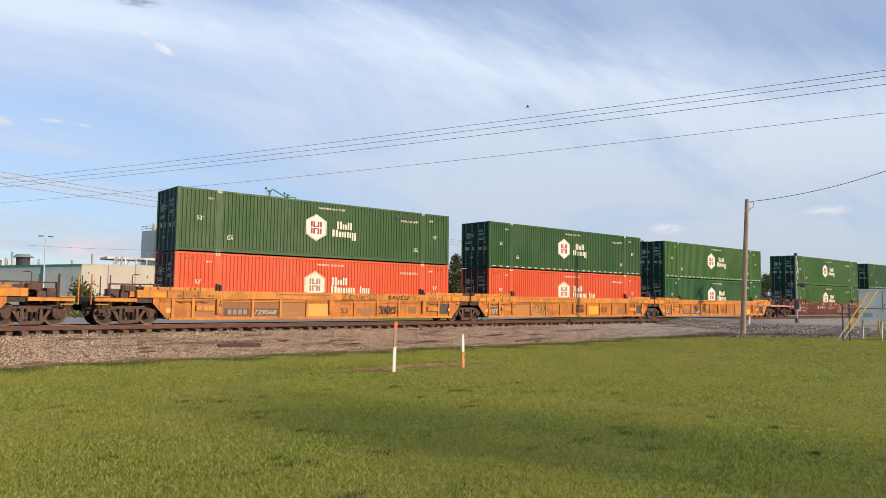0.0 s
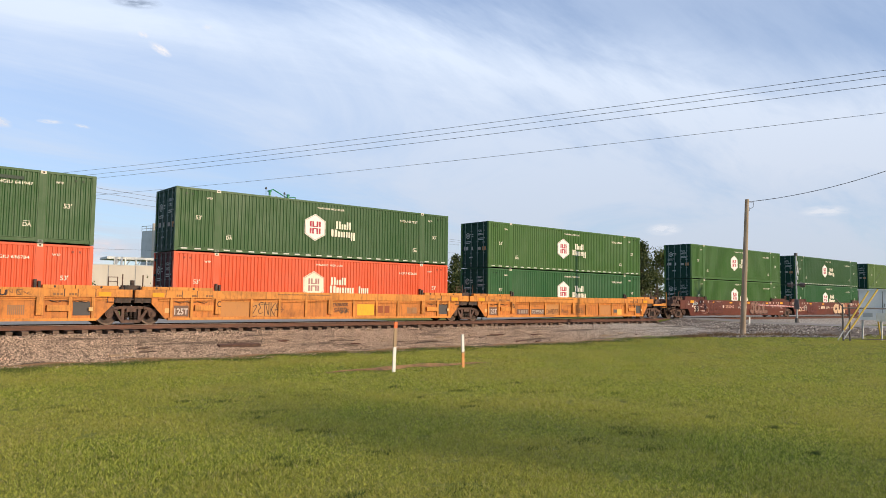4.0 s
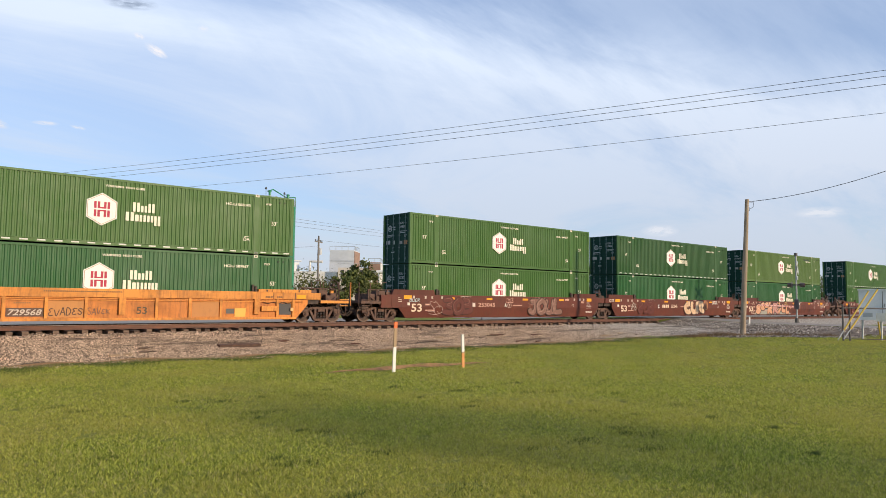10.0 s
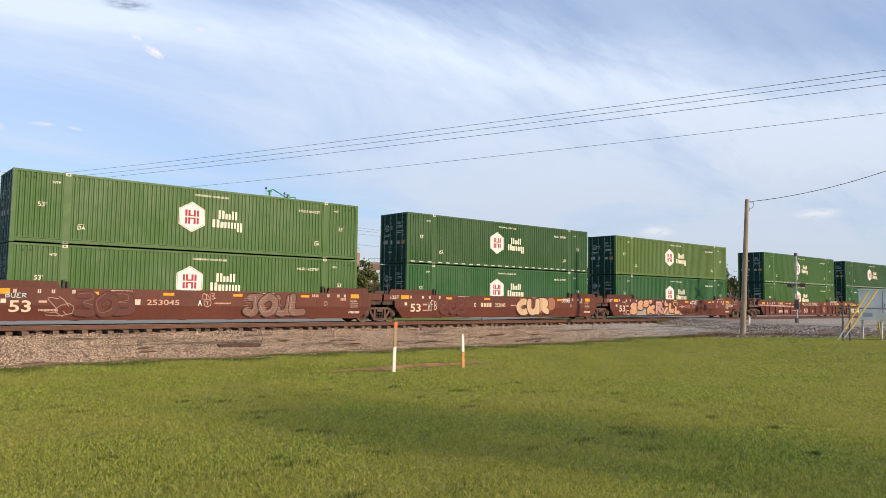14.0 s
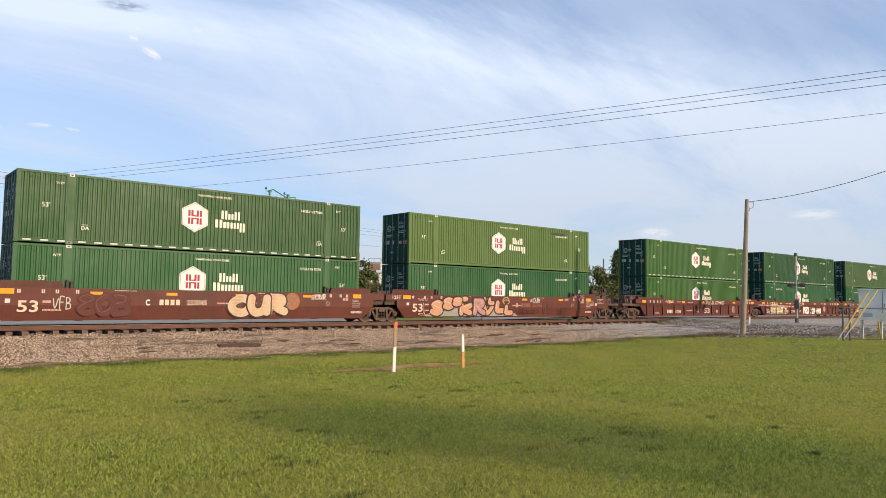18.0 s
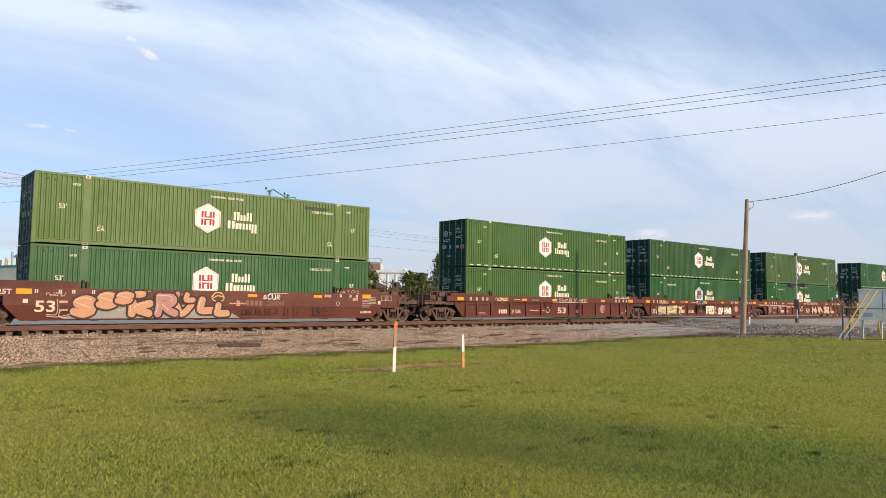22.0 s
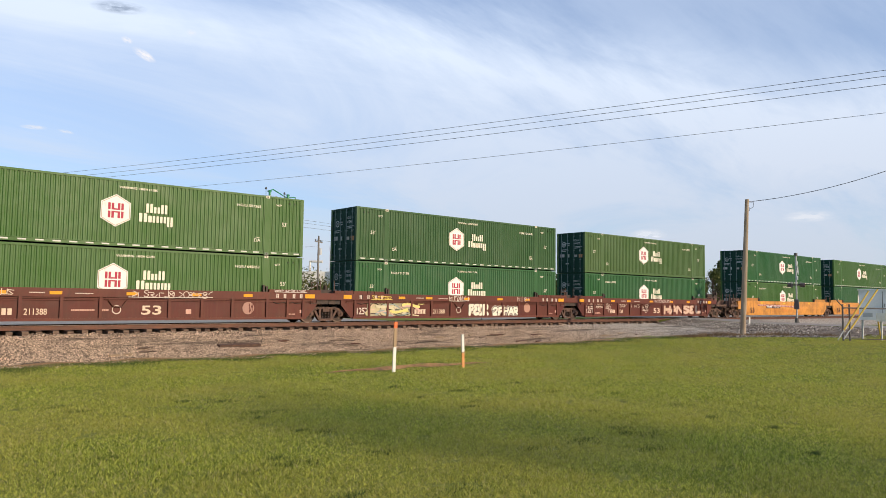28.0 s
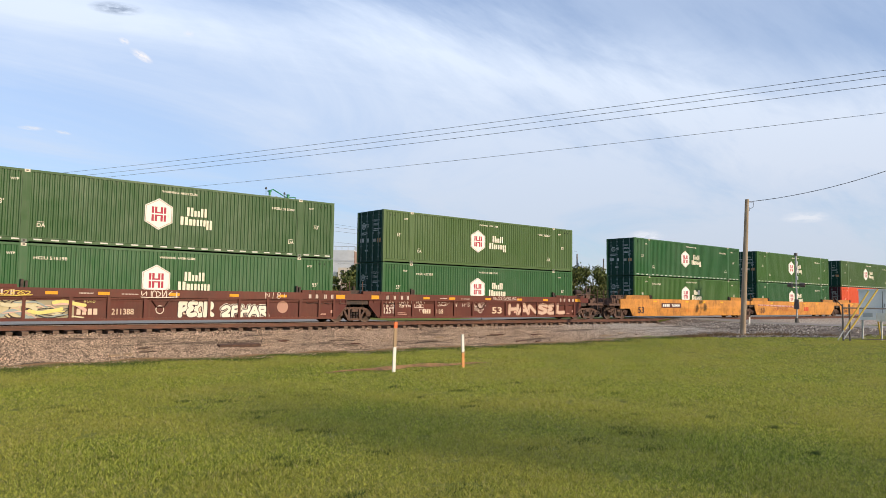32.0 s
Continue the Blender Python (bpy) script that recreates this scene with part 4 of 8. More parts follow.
tagged(sheet("road", [-120, -40, 40, 120, 400], [60.5, 84.0], lambda x, y: 0.05, M_ROAD), "grey road running along behind the track", kind="structure")

s = Shape()
for k in range(49):
    x = 11.9 + 7.4 * k / 48
    mid_y, w = 19.82 + 0.05 * math.sin(k * 0.31), (0.02 + 0.15 * math.sin(math.pi * k / 48)) * (0.8 + 0.25 * math.sin(k * 0.47))
    s.v += [(x, yy, land(x, yy) + 0.022) for yy in np.linspace(mid_y - w, mid_y + w, 5)]
s.f = [(5 * k + i, 5 * k + 5 + i, 5 * k + 6 + i, 5 * k + 1 + i) for k in range(48) for i in range(4)]
tagged(part("bare_earth", s, M_EARTH), "strip of bare reddish earth in the lawn", kind="structure")

# ---- track ----
for y in (TRACK_Y - 0.753, TRACK_Y + 0.753):
    s = Shape().box(-60, 300, -0.075, 0.075, 0.955, 0.975).box(-60, 300, -0.012, 0.012, 0.975, 1.10).box(-60, 300, -0.036, 0.036, 1.10, RAIL_Z - 0.004)
    r = tagged(part("rail", s, M_RAIL, at=(0, y, 0)), "rusty steel rail spiked to wooden ties", "rail", kind="structure")
    part("rail_head", Shape().box(-60, 300, -0.03, 0.03, RAIL_Z - 0.004, RAIL_Z), M_RAILTOP, r, "polished running surface")
ties = [Shape().box(-0.115, 0.115, -1.3 - e, 1.3, 0.74, 0.952 - d).mesh("railway_tie") for e, d in ((0, 0), (0.12, 0.012), (-0.14, 0.03), (-0.06, 0.05), (0.03, 0.0))]
spike = Shape().box(-0.09, 0.09, -0.16, 0.16, 0.952, 0.968).box(-0.02, 0.02, -0.13, -0.10, 0.968, 0.99).mesh("tie_plate")
for k in range(150):
    x = -3 + 0.53 * k + random.uniform(-0.04, 0.04)
    if 52.0 < x < 57.9:
        continue
    ob = part("railway_tie", ties[(k * 7 + k // 3) % 5], M_TIE, at=(x, TRACK_Y + random.uniform(-0.10, 0.08), random.uniform(-0.015, 0.0)))
    ob.rotation_euler = (0, 0, random.uniform(-0.02, 0.02))
    tagged(ob, "weathered wooden railway tie bedded in ballast", "railway tie", "ties of the track")
    part("tie_plate", spike, M_RAIL, ob, at=(0, -0.753, 0))


# ---- loose stones and grass ----
def scatter(name, verts, tris, material, label, smooth=False):
    me = bpy.data.meshes.new(name)
    me.vertices.add(len(verts))
    me.vertices.foreach_set("co", verts.astype(np.float32).ravel())
    me.loops.add(tris.size)
    me.loops.foreach_set("vertex_index", tris.astype(np.int32).ravel())
    me.polygons.add(len(tris))
    me.polygons.foreach_set("loop_start", np.arange(0, tris.size, 3, dtype=np.int32))
    me.polygons.foreach_set("loop_total", np.full(len(tris), 3, dtype=np.int32))
    me.update(calc_edges=True)
    me.materials.append(material)
    return tagged(new(name, me), label, kind="stuff")


rng = np.random.default_rng(5)
OCT = np.array([(1, 0, 0), (-1, 0, 0), (0, 1, 0), (0, -1, 0), (0, 0, 1), (0, 0, -1)], float)
OCT_F = np.array([(0, 2, 4), (2, 1, 4), (1, 3, 4), (3, 0, 4), (2, 0, 5), (1, 2, 5), (3, 1, 5), (0, 3, 5)])


def stones(centres, size):
    n = len(centres)
    r = size[:, None, None] * rng.uniform(0.6, 1.3, (n, 6, 1))
    a = rng.uniform(0, 6.283, n)
    ca, sa = np.cos(a)[:, None], np.sin(a)[:, None]
    t = rng.uniform(-0.9, 0.9, n)
    ct, st = np.cos(t)[:, None], np.sin(t)[:, None]
    x, y, z = OCT[None, :, 0] * np.ones((n, 1)), OCT[None, :, 1] * np.ones((n, 1)), OCT[None, :, 2] * np.ones((n, 1))
    x, z = ct * x - st * z, st * x + ct * z
    x, y = ca * x - sa * y, sa * x + ca * y
    v = np.stack([x, y, z], 2) * r + centres[:, None]
    return v.reshape(-1, 3), (OCT_F[None] + 6 * np.arange(n)[:, None, None]).reshape(-1, 3)


n = 125000
x = rng.uniform(3, 50.5, n)
f = rng.uniform(0.03, 1.06, n)
y, z = bank_z(x, np.clip(f, 0.0, 1.0))
y = y + np.maximum(f - 1, 0) * 8
z = z + np.where(f > 0.97, 0.07 * rng.uniform(0, 1, n) * (np.sin(x * 3.1) * np.sin(x * 1.3) > -0.1), 0)
v, f = stones(np.stack([x, y, z + 0.010], 1), 0.013 + 0.030 * rng.uniform(0, 1, n) ** 1.3)
scatter("ballast_stones", v, f, M_STONE, "loose crushed stones on the ballast bank")
n = 16000
x = rng.uniform(3, 51.5, n)
y = rng.uniform(31.75, 32.62, n)
heap = 0.03 + 0.11 * np.clip(0.5 + 0.5 * np.sin(x * 2.3 + 1.7 * np.sin(x * 0.9)) + 0.4 * np.sin(x * 6.1), 0, 1)
z = 0.72 + heap * np.clip(1 - np.abs(y - 32.2) / 0.5, 0.1, 1) * rng.uniform(0.3, 1.05, n)
v, f = stones(np.stack([x, y, z], 1), rng.uniform(0.018, 0.045, n))
scatter("shoulder_stones", v, f, M_STONE, "crushed stones heaped against the tie ends")

n = 860000
az = np.radians(rng.uniform(6, 75, n))
r = 8.0 * (62 / 8.0) ** (rng.uniform(0, 1, n) ** 0.85)
gxs, gys = r * np.sin(az), r * np.cos(az)
ok = (gys < toe(gxs) - 0.1 + 0.22 * np.sin(gxs * 5) + rng.normal(0, 0.18, n)) & ~((gxs > 40.6) & (gys > 19.4 - 0.72 * (gxs - 44.2) + rng.normal(0, 0.2, n)))
ok &= ~((gxs > 11.9) & (gxs < 19.4) & (np.abs(gys - 19.82) < 0.02 + 0.15 * np.sin(np.clip((gxs - 11.9) / 7.4, 0, 1) * 3.1416)) & (rng.uniform(0, 1, n) < 0.55))
bare = np.sin(gxs * 1.9 + 2.0 * np.sin(gys * 0.8)) * np.sin(gys * 2.3 + 1.5 * np.sin(gxs * 1.1))
ok &= ~((bare > 0.93) & (rng.uniform(0, 1, n) < 0.8))
edge = toe(gxs) - gys
ok &= rng.uniform(0, 1, n) < np.clip(0.18 + 0.6 * (edge - 0.25 - 0.35 * np.sin(gxs * 1.7) - 0.2 * np.sin(gxs * 4.3)), 0.18, 1.0)
gxs, gys, r = gxs[ok], gys[ok], r[ok]
n = len(r)
gzs = land(gxs, gys)
clump = np.sin(gxs * 19 + 2.2 * np.sin(gys * 8.3)) * np.sin(gys * 22 + 1.9 * np.sin(gxs * 7.1)) + 0.6 * np.sin(gxs * 43 + gys * 11) * np.sin(gys * 39 - gxs * 9)
hgt = rng.uniform(0.016, 0.050, n) * (0.75 + 0.5 * np.sin(gxs * 0.7 + 1.3 * np.sin(gys * 0.5)) ** 2) * (1 + 0.003 * r) * np.clip(1.0 + 0.40 * clump, 0.5, 1.6)
wid = 0.0044 * (r / 9) ** 0.82 * rng.uniform(0.5, 2.0, n) + 0.003
ang = rng.uniform(0, 6.283, n)
lean = rng.normal(0, 0.85, (n, 2)) * hgt[:, None]
bx_, by_ = np.cos(ang) * wid, np.sin(ang) * wid
v = np.stack([np.stack([gxs - bx_, gys - by_, gzs - 0.01], 1), np.stack([gxs + bx_, gys + by_, gzs - 0.01], 1), np.stack([gxs + lean[:, 0], gys + lean[:, 1], gzs + hgt], 1)], 1).reshape(-1, 3)
scatter("grass", v, np.arange(3 * n).reshape(-1, 3), M_BLADE, "short uneven blades of lawn grass")

n = 5200
x = rng.uniform(3, 44, n)
y = toe(x) - np.abs(rng.normal(0, 0.30, n)) * (0.5 + np.sin(x * 1.3) ** 2) + 0.2
v, f = stones(np.stack([x, y, land(x, y) + 0.012], 1), rng.uniform(0.012, 0.045, n))
scatter("stray_stones", v, f, M_STONE, "stones strayed from the ballast into the grass")

# darker tufts: a fringe along the foot of the ballast, and weeds here and there in the lawn
M_TUFT, nt, b = mat_base("tuft_blade", 0.75, 0, 0.2)
geo = nt.nodes.new("ShaderNodeNewGeometry")
nt.links.new(node_mix(nt, geo.outputs["Random Per Island"], (0.040, 0.070, 0.016), (0.16, 0.19, 0.045)), b.inputs["Base Color"])
n = 42000
tx = rng.uniform(2, 43, n)
ty = toe(tx) + 0.1 - np.abs(rng.normal(0, 0.85, n)) * (0.35 + np.sin(tx * 0.83 + 1.0) ** 2)
wx, wy = rng.uniform(3, 17, 46), rng.uniform(5, 18, 46)
k = rng.integers(0, 46, 5200)
rad = rng.uniform(0.04, 0.16, 46)
tx = np.concatenate([tx, wx[k] + rng.normal(0, 1, 5200) * rad[k] * 1.6])
ty = np.concatenate([ty, wy[k] + rng.normal(0, 1, 5200) * rad[k]])
n = len(tx)
tz = land(tx, ty)
th = np.concatenate([rng.uniform(0.03, 0.085, 42000), rng.uniform(0.03, 0.065, 5200)])
ta, tw = rng.uniform(0, 6.283, n), rng.uniform(0.006, 0.014, n)
tl = rng.normal(0, 0.5, (n, 2)) * th[:, None]
v = np.stack([np.stack([tx - np.cos(ta) * tw, ty - np.sin(ta) * tw, tz - 0.01], 1), np.stack([tx + np.cos(ta) * tw, ty + np.sin(ta) * tw, tz - 0.01], 1), np.stack([tx + tl[:, 0], ty + tl[:, 1], tz + th], 1)], 1).reshape(-1, 3)
scatter("weed_tufts", v, np.arange(3 * n).reshape(-1, 3), M_TUFT, "darker weeds along the ballast and in the lawn")

# ragged soil at the foot of the ballast, and clods on the dark bank
s = Shape()
for k in range(120):
    x = -4 + 0.42 * k
    y = toe(x)
    s.v += [(x, y - 0.35 - 0.3 * math.sin(x * 1.9) ** 2, land(x, y) + 0.014), (x, y + 0.62, bank_z(x, 0.13)[1] + 0.03)]
s.f = [(2 * k, 2 * k + 2, 2 * k + 3, 2 * k + 1) for k in range(119)]
tagged(part("soil_edge", s, M_EARTH), "strip of brown soil along the foot of the ballast", kind="structure")
n = 2600
x, y = rng.uniform(41, 52, n), rng.uniform(16, 32, n)
ok = (y > 19.8 - 0.72 * (x - 44.2)) & (x > 41.2)
x, y = x[ok], y[ok]
v, f = stones(np.stack([x, y, land(x, y) + 0.02], 1), rng.uniform(0.02, 0.09, len(x)) * rng.uniform(0.4, 1, len(x)) ** 1.5)
scatter("clods", v, f, M_DIRT, "clods of dark soil and cinders on the bank")
M_RUBBLE, nt, b = mat_base("grey_rubble", 0.9, 0, 0.2)
geo = nt.nodes.new("ShaderNodeNewGeometry")
nt.links.new(node_mix(nt, geo.outputs["Random Per Island"], (0.065, 0.052, 0.043), (0.66, 0.57, 0.48)), b.inputs["Base Color"])
n = 34000
x = rng.uniform(40.5, 52.0, n)
y = rng.uniform(15.5, 31.6, n)
ok = (y > 20.0 - 0.72 * (x - 44.2) + rng.normal(0, 0.4, n)) & (rng.uniform(0, 1, n) < np.clip(1.35 - 0.095 * (x - 41) - 0.06 * np.maximum(25 - y, 0) + 0.35 * np.sin(x * 1.3 + y * 0.9), 0.06, 1))
x, y = x[ok], y[ok]
v, f = stones(np.stack([x, y, land(x, y) + 0.03], 1), 0.02 + 0.065 * rng.uniform(0, 1, len(x)) ** 2.0)
scatter("rubble", v, f, M_RUBBLE, "grey rubble strewn over the dark bank")
# dry weeds round the foot of the wooden pole
M_DRY, nt, b = mat_base("dry_weed", 0.85, 0, 0.1)
geo = nt.nodes.new("ShaderNodeNewGeometry")
nt.links.new(node_mix(nt, geo.outputs["Random Per Island"], (0.10, 0.060, 0.032), (0.34, 0.23, 0.13)), b.inputs["Base Color"])
wx, wy = np.array([39.6, 40.6, 41.4, 42.3, 43.0, 43.9, 45.0, 46.2, 47.4]), np.array([23.6, 23.2, 22.6, 22.3, 21.6, 21.2, 20.4, 19.6, 18.7])
k = rng.integers(0, 9, 5200)
n = len(k)
tx, ty = wx[k] + rng.normal(0, 0.42, n), wy[k] + rng.normal(0, 0.30, n)
th = rng.uniform(0.08, 0.42, n) * (0.5 + 0.5 * np.sin(k * 2.3) ** 2)
ta, tw, tz = rng.uniform(0, 6.283, n), rng.uniform(0.006, 0.016, n), land(tx, ty)
tl = rng.normal(0, 0.5, (n, 2)) * th[:, None]
v = np.stack([np.stack([tx - np.cos(ta) * tw, ty - np.sin(ta) * tw, tz - 0.01], 1), np.stack([tx + np.cos(ta) * tw, ty + np.sin(ta) * tw, tz - 0.01], 1), np.stack([tx + tl[:, 0], ty + tl[:, 1], tz + th], 1)], 1).reshape(-1, 3)
scatter("dry_weeds", v, np.arange(3 * n).reshape(-1, 3), M_DRY, "dry brown weeds at the edge of the bank")


# ---- behind the track ----
M_SILO = simple("silo_green_paint", (0.022, 0.235, 0.108), (0.017, 0.195, 0.092), 0.5, 0.37, 0, 0, 4, (1, 1, 0.3))
M_SILO_FAR = simple("pale_silo_paint", (0.24, 0.36, 0.31), (0.19, 0.29, 0.25), 0.5, 0.45)
M_GALV = simple("galvanised_steel", (0.50, 0.51, 0.50), (0.38, 0.39, 0.39), 3, 0.5, 0.4)
M_CREAM = simple("cream_wall_panel", (0.64, 0.565, 0.47), (0.56, 0.49, 0.41), 0.4, 0.85, 0, 0, 4, (1, 1, 0.3))
M_GREYWALL = simple("grey_metal_cladding", (0.62, 0.63, 0.63), (0.52, 0.53, 0.53), 0.5, 0.7, 0.1)
M_WHITEWALL = simple("white_wall", (0.72, 0.70, 0.66), (0.60, 0.58, 0.55), 0.5, 0.8)
# beige raised almost to white, in place of sunlight this side lacks
M_SIDEWALL = simple("stained_beige_cladding_sunlit", (0.90, 0.79, 0.66), (0.80, 0.69, 0.57), 0.6, 0.85)
M_TEAL = simple("teal_trim_paint", (0.06, 0.33, 0.27), (0.05, 0.26, 0.22), 2, 0.6)
M_ROOF = simple("grey_flat_roof", (0.30, 0.29, 0.28), (0.24, 0.23, 0.22), 0.7, 0.9)
M_LOUVRE = simple("dark_louvre", (0.06, 0.06, 0.065), (0.04, 0.04, 0.045), 2, 0.7)
M_BRICKISH = simple("rusty_cladding", (0.36, 0.23, 0.17), (0.27, 0.17, 0.13), 0.8, 0.85)
M_POLE = simple("weathered_pole_wood", (0.27, 0.195, 0.13), (0.42, 0.33, 0.24), 4, 0.9, 0, 0.4, 6, (3, 3, 0.3))
M_GREYPOLE = simple("grey_pole_wood", (0.24, 0.215, 0.19), (0.17, 0.15, 0.13), 4, 0.9, 0, 0.3, 6, (3, 3, 0.3))
M_WIRE = simple("dark_wire", (0.075, 0.078, 0.085), None, 1, 0.6)
M_BARK = simple("bark", (0.09, 0.065, 0.045), (0.14, 0.11, 0.08), 5, 0.95, 0, 0.5)


def leaf_material(name, a, b2):
    m, nt, b = mat_base(name, 0.75, 0, 0.2)
    geo = nt.nodes.new("ShaderNodeNewGeometry")
    nt.links.new(node_mix(nt, geo.outputs["Random Per Island"], a, b2), b.inputs["Base Color"])
    return m


M_LEAF = leaf_material("broad_leaf", (0.035, 0.055, 0.014), (0.150, 0.165, 0.048))
M_NEEDLE = leaf_material("pine_needle", (0.035, 0.056, 0.020), (0.130, 0.145, 0.055))
M_BUSH = leaf_material("bush_leaf", (0.045, 0.062, 0.018), (0.17, 0.170, 0.058))


def leaves(name, centres, size, material, parent):
    """Many small crossed leaf sheets in one crown."""
    n = len(centres)
    a = rng.normal(size=(n, 3))
    a /= np.linalg.norm(a, axis=1)[:, None]
    c = np.cross(a, rng.normal(size=(n, 3)))
    c /= np.linalg.norm(c, axis=1)[:, None]
    s = (size * rng.uniform(0.5, 1.3, n))[:, None]
    v = np.stack([centres - a * s, centres + c * s * 0.6, centres + a * s, centres - c * s * 0.6], 1).reshape(-1, 3)
    me = bpy.data.meshes.new(name)
    me.vertices.add(4 * n)
    me.vertices.foreach_set("co", v.astype(np.float32).ravel())
    me.loops.add(4 * n)
    me.loops.foreach_set("vertex_index", np.arange(4 * n, dtype=np.int32))
    me.polygons.add(n)
    me.polygons.foreach_set("loop_start", np.arange(0, 4 * n, 4, dtype=np.int32))
    me.polygons.foreach_set("loop_total", np.full(n, 4, dtype=np.int32))
    me.update(calc_edges=True)
    return part(name, me, material, parent)


def tree(x, y, h, w, kind="broad", z=0.0, n=1500, size=0.28, label="", slim=1.0, m=15):
    ob = tagged(new("tree"), label or ("dark green pine with a ragged top" if kind == "pine" else "leafy green tree with a ragged crown"), "tree", "trees behind the track")
    ob.location = (x, y, z)
    t = Shape().tube((0, 0, -0.1), (0.1, 0, h * 0.45), slim * (0.045 * h * 0.5 + 0.05), slim * (0.03 * h * 0.5 + 0.04), 8).tube((0.1, 0, h * 0.45), (0, 0.1, h * 0.92), slim * (0.03 * h * 0.5 + 0.04), 0.02, 8)
    cl = []
    if kind == "pine":
        m = 34
        for k in range(m):
            f = k / (m - 1)
            zz = h * (0.22 + 0.78 * f)
            rad = w * 0.5 * (1.08 - f) ** 0.75 * rng.uniform(0.6, 1.15)
            a = k * 2.4
            tip = np.array([rad * math.cos(a), rad * math.sin(a), zz - 0.1 * rad])
            t.tube((0, 0, zz - 0.3 * rad), tip, 0.05, 0.015, 5)
            for g in (0.45, 0.75, 1.0):
                cl.append((tip * np.array([g, g, 1]), 0.17 * w * (0.6 + 0.4 * (1 - f)), n // (3 * m)))
    else:
        for k in range(m):
            f = rng.uniform(0.32, 0.95)
            rad = w * 0.42 * math.sqrt(max(0.05, 1 - ((f - 0.6) / 0.48) ** 2)) * rng.uniform(0.45, 1.1)
            a = k * 2.4 + rng.uniform(-0.4, 0.4)
            tip = np.array([rad * math.cos(a), rad * math.sin(a), h * f])
            t.tube((0, 0, h * f * 0.6), tip, 0.06, 0.02, 5)
            cl.append((tip, rng.uniform(0.10, 0.20) * w, n // m))
    pts = []
    for c, r, k in cl:
        d = rng.normal(size=(k, 3)) * r * np.array([0.6, 0.6, 0.5])
        pts.append(c + d)
    part("trunk", t, M_BARK, ob)
    leaves("crown", np.concatenate(pts), size, M_NEEDLE if kind == "pine" else M_LEAF, ob)
    return ob


def bush(x, y, w, h, n=500, z=0.0, label="low tangled green bush"):
    ob = tagged(new("bush"), label, "bush", "bushes behind the track")
    ob.location = (x, y, z)
    s = Shape()
    pts = []
    for k in range(8):
        a = k * 0.785
        tip = np.array([0.36 * w * math.cos(a) * rng.uniform(0.3, 1.1), 0.36 * w * math.sin(a) * rng.uniform(0.3, 1.1), h * rng.uniform(0.45, 0.85)])
        s.tube((0, 0, -0.05), tip, 0.035, 0.01, 5)
        pts.append(tip + rng.normal(size=(n // 8, 3)) * np.array([0.15 * w, 0.15 * w, 0.2 * h]))
    part("stem", s, M_BARK, ob)
    p = np.concatenate(pts)
    p[:, 2] = np.abs(p[:, 2])
    leaves("foliage", p, 0.17, M_BUSH, ob)
    return ob


def ring_rail(s, r, z, h, posts=18, t=0.035):
    for zz in (z + h * 0.5, z + h):
        pts = [(r * math.cos(k * math.pi / 9), r * math.sin(k * math.pi / 9), zz) for k in range(19)]
        s.path(pts, t, 5)
    for k in range(posts):
        a = 2 * math.pi * k / posts
        s.tube((r * math.cos(a), r * math.sin(a), z), (r * math.cos(a), r * math.sin(a), z + h), t, sides=5)


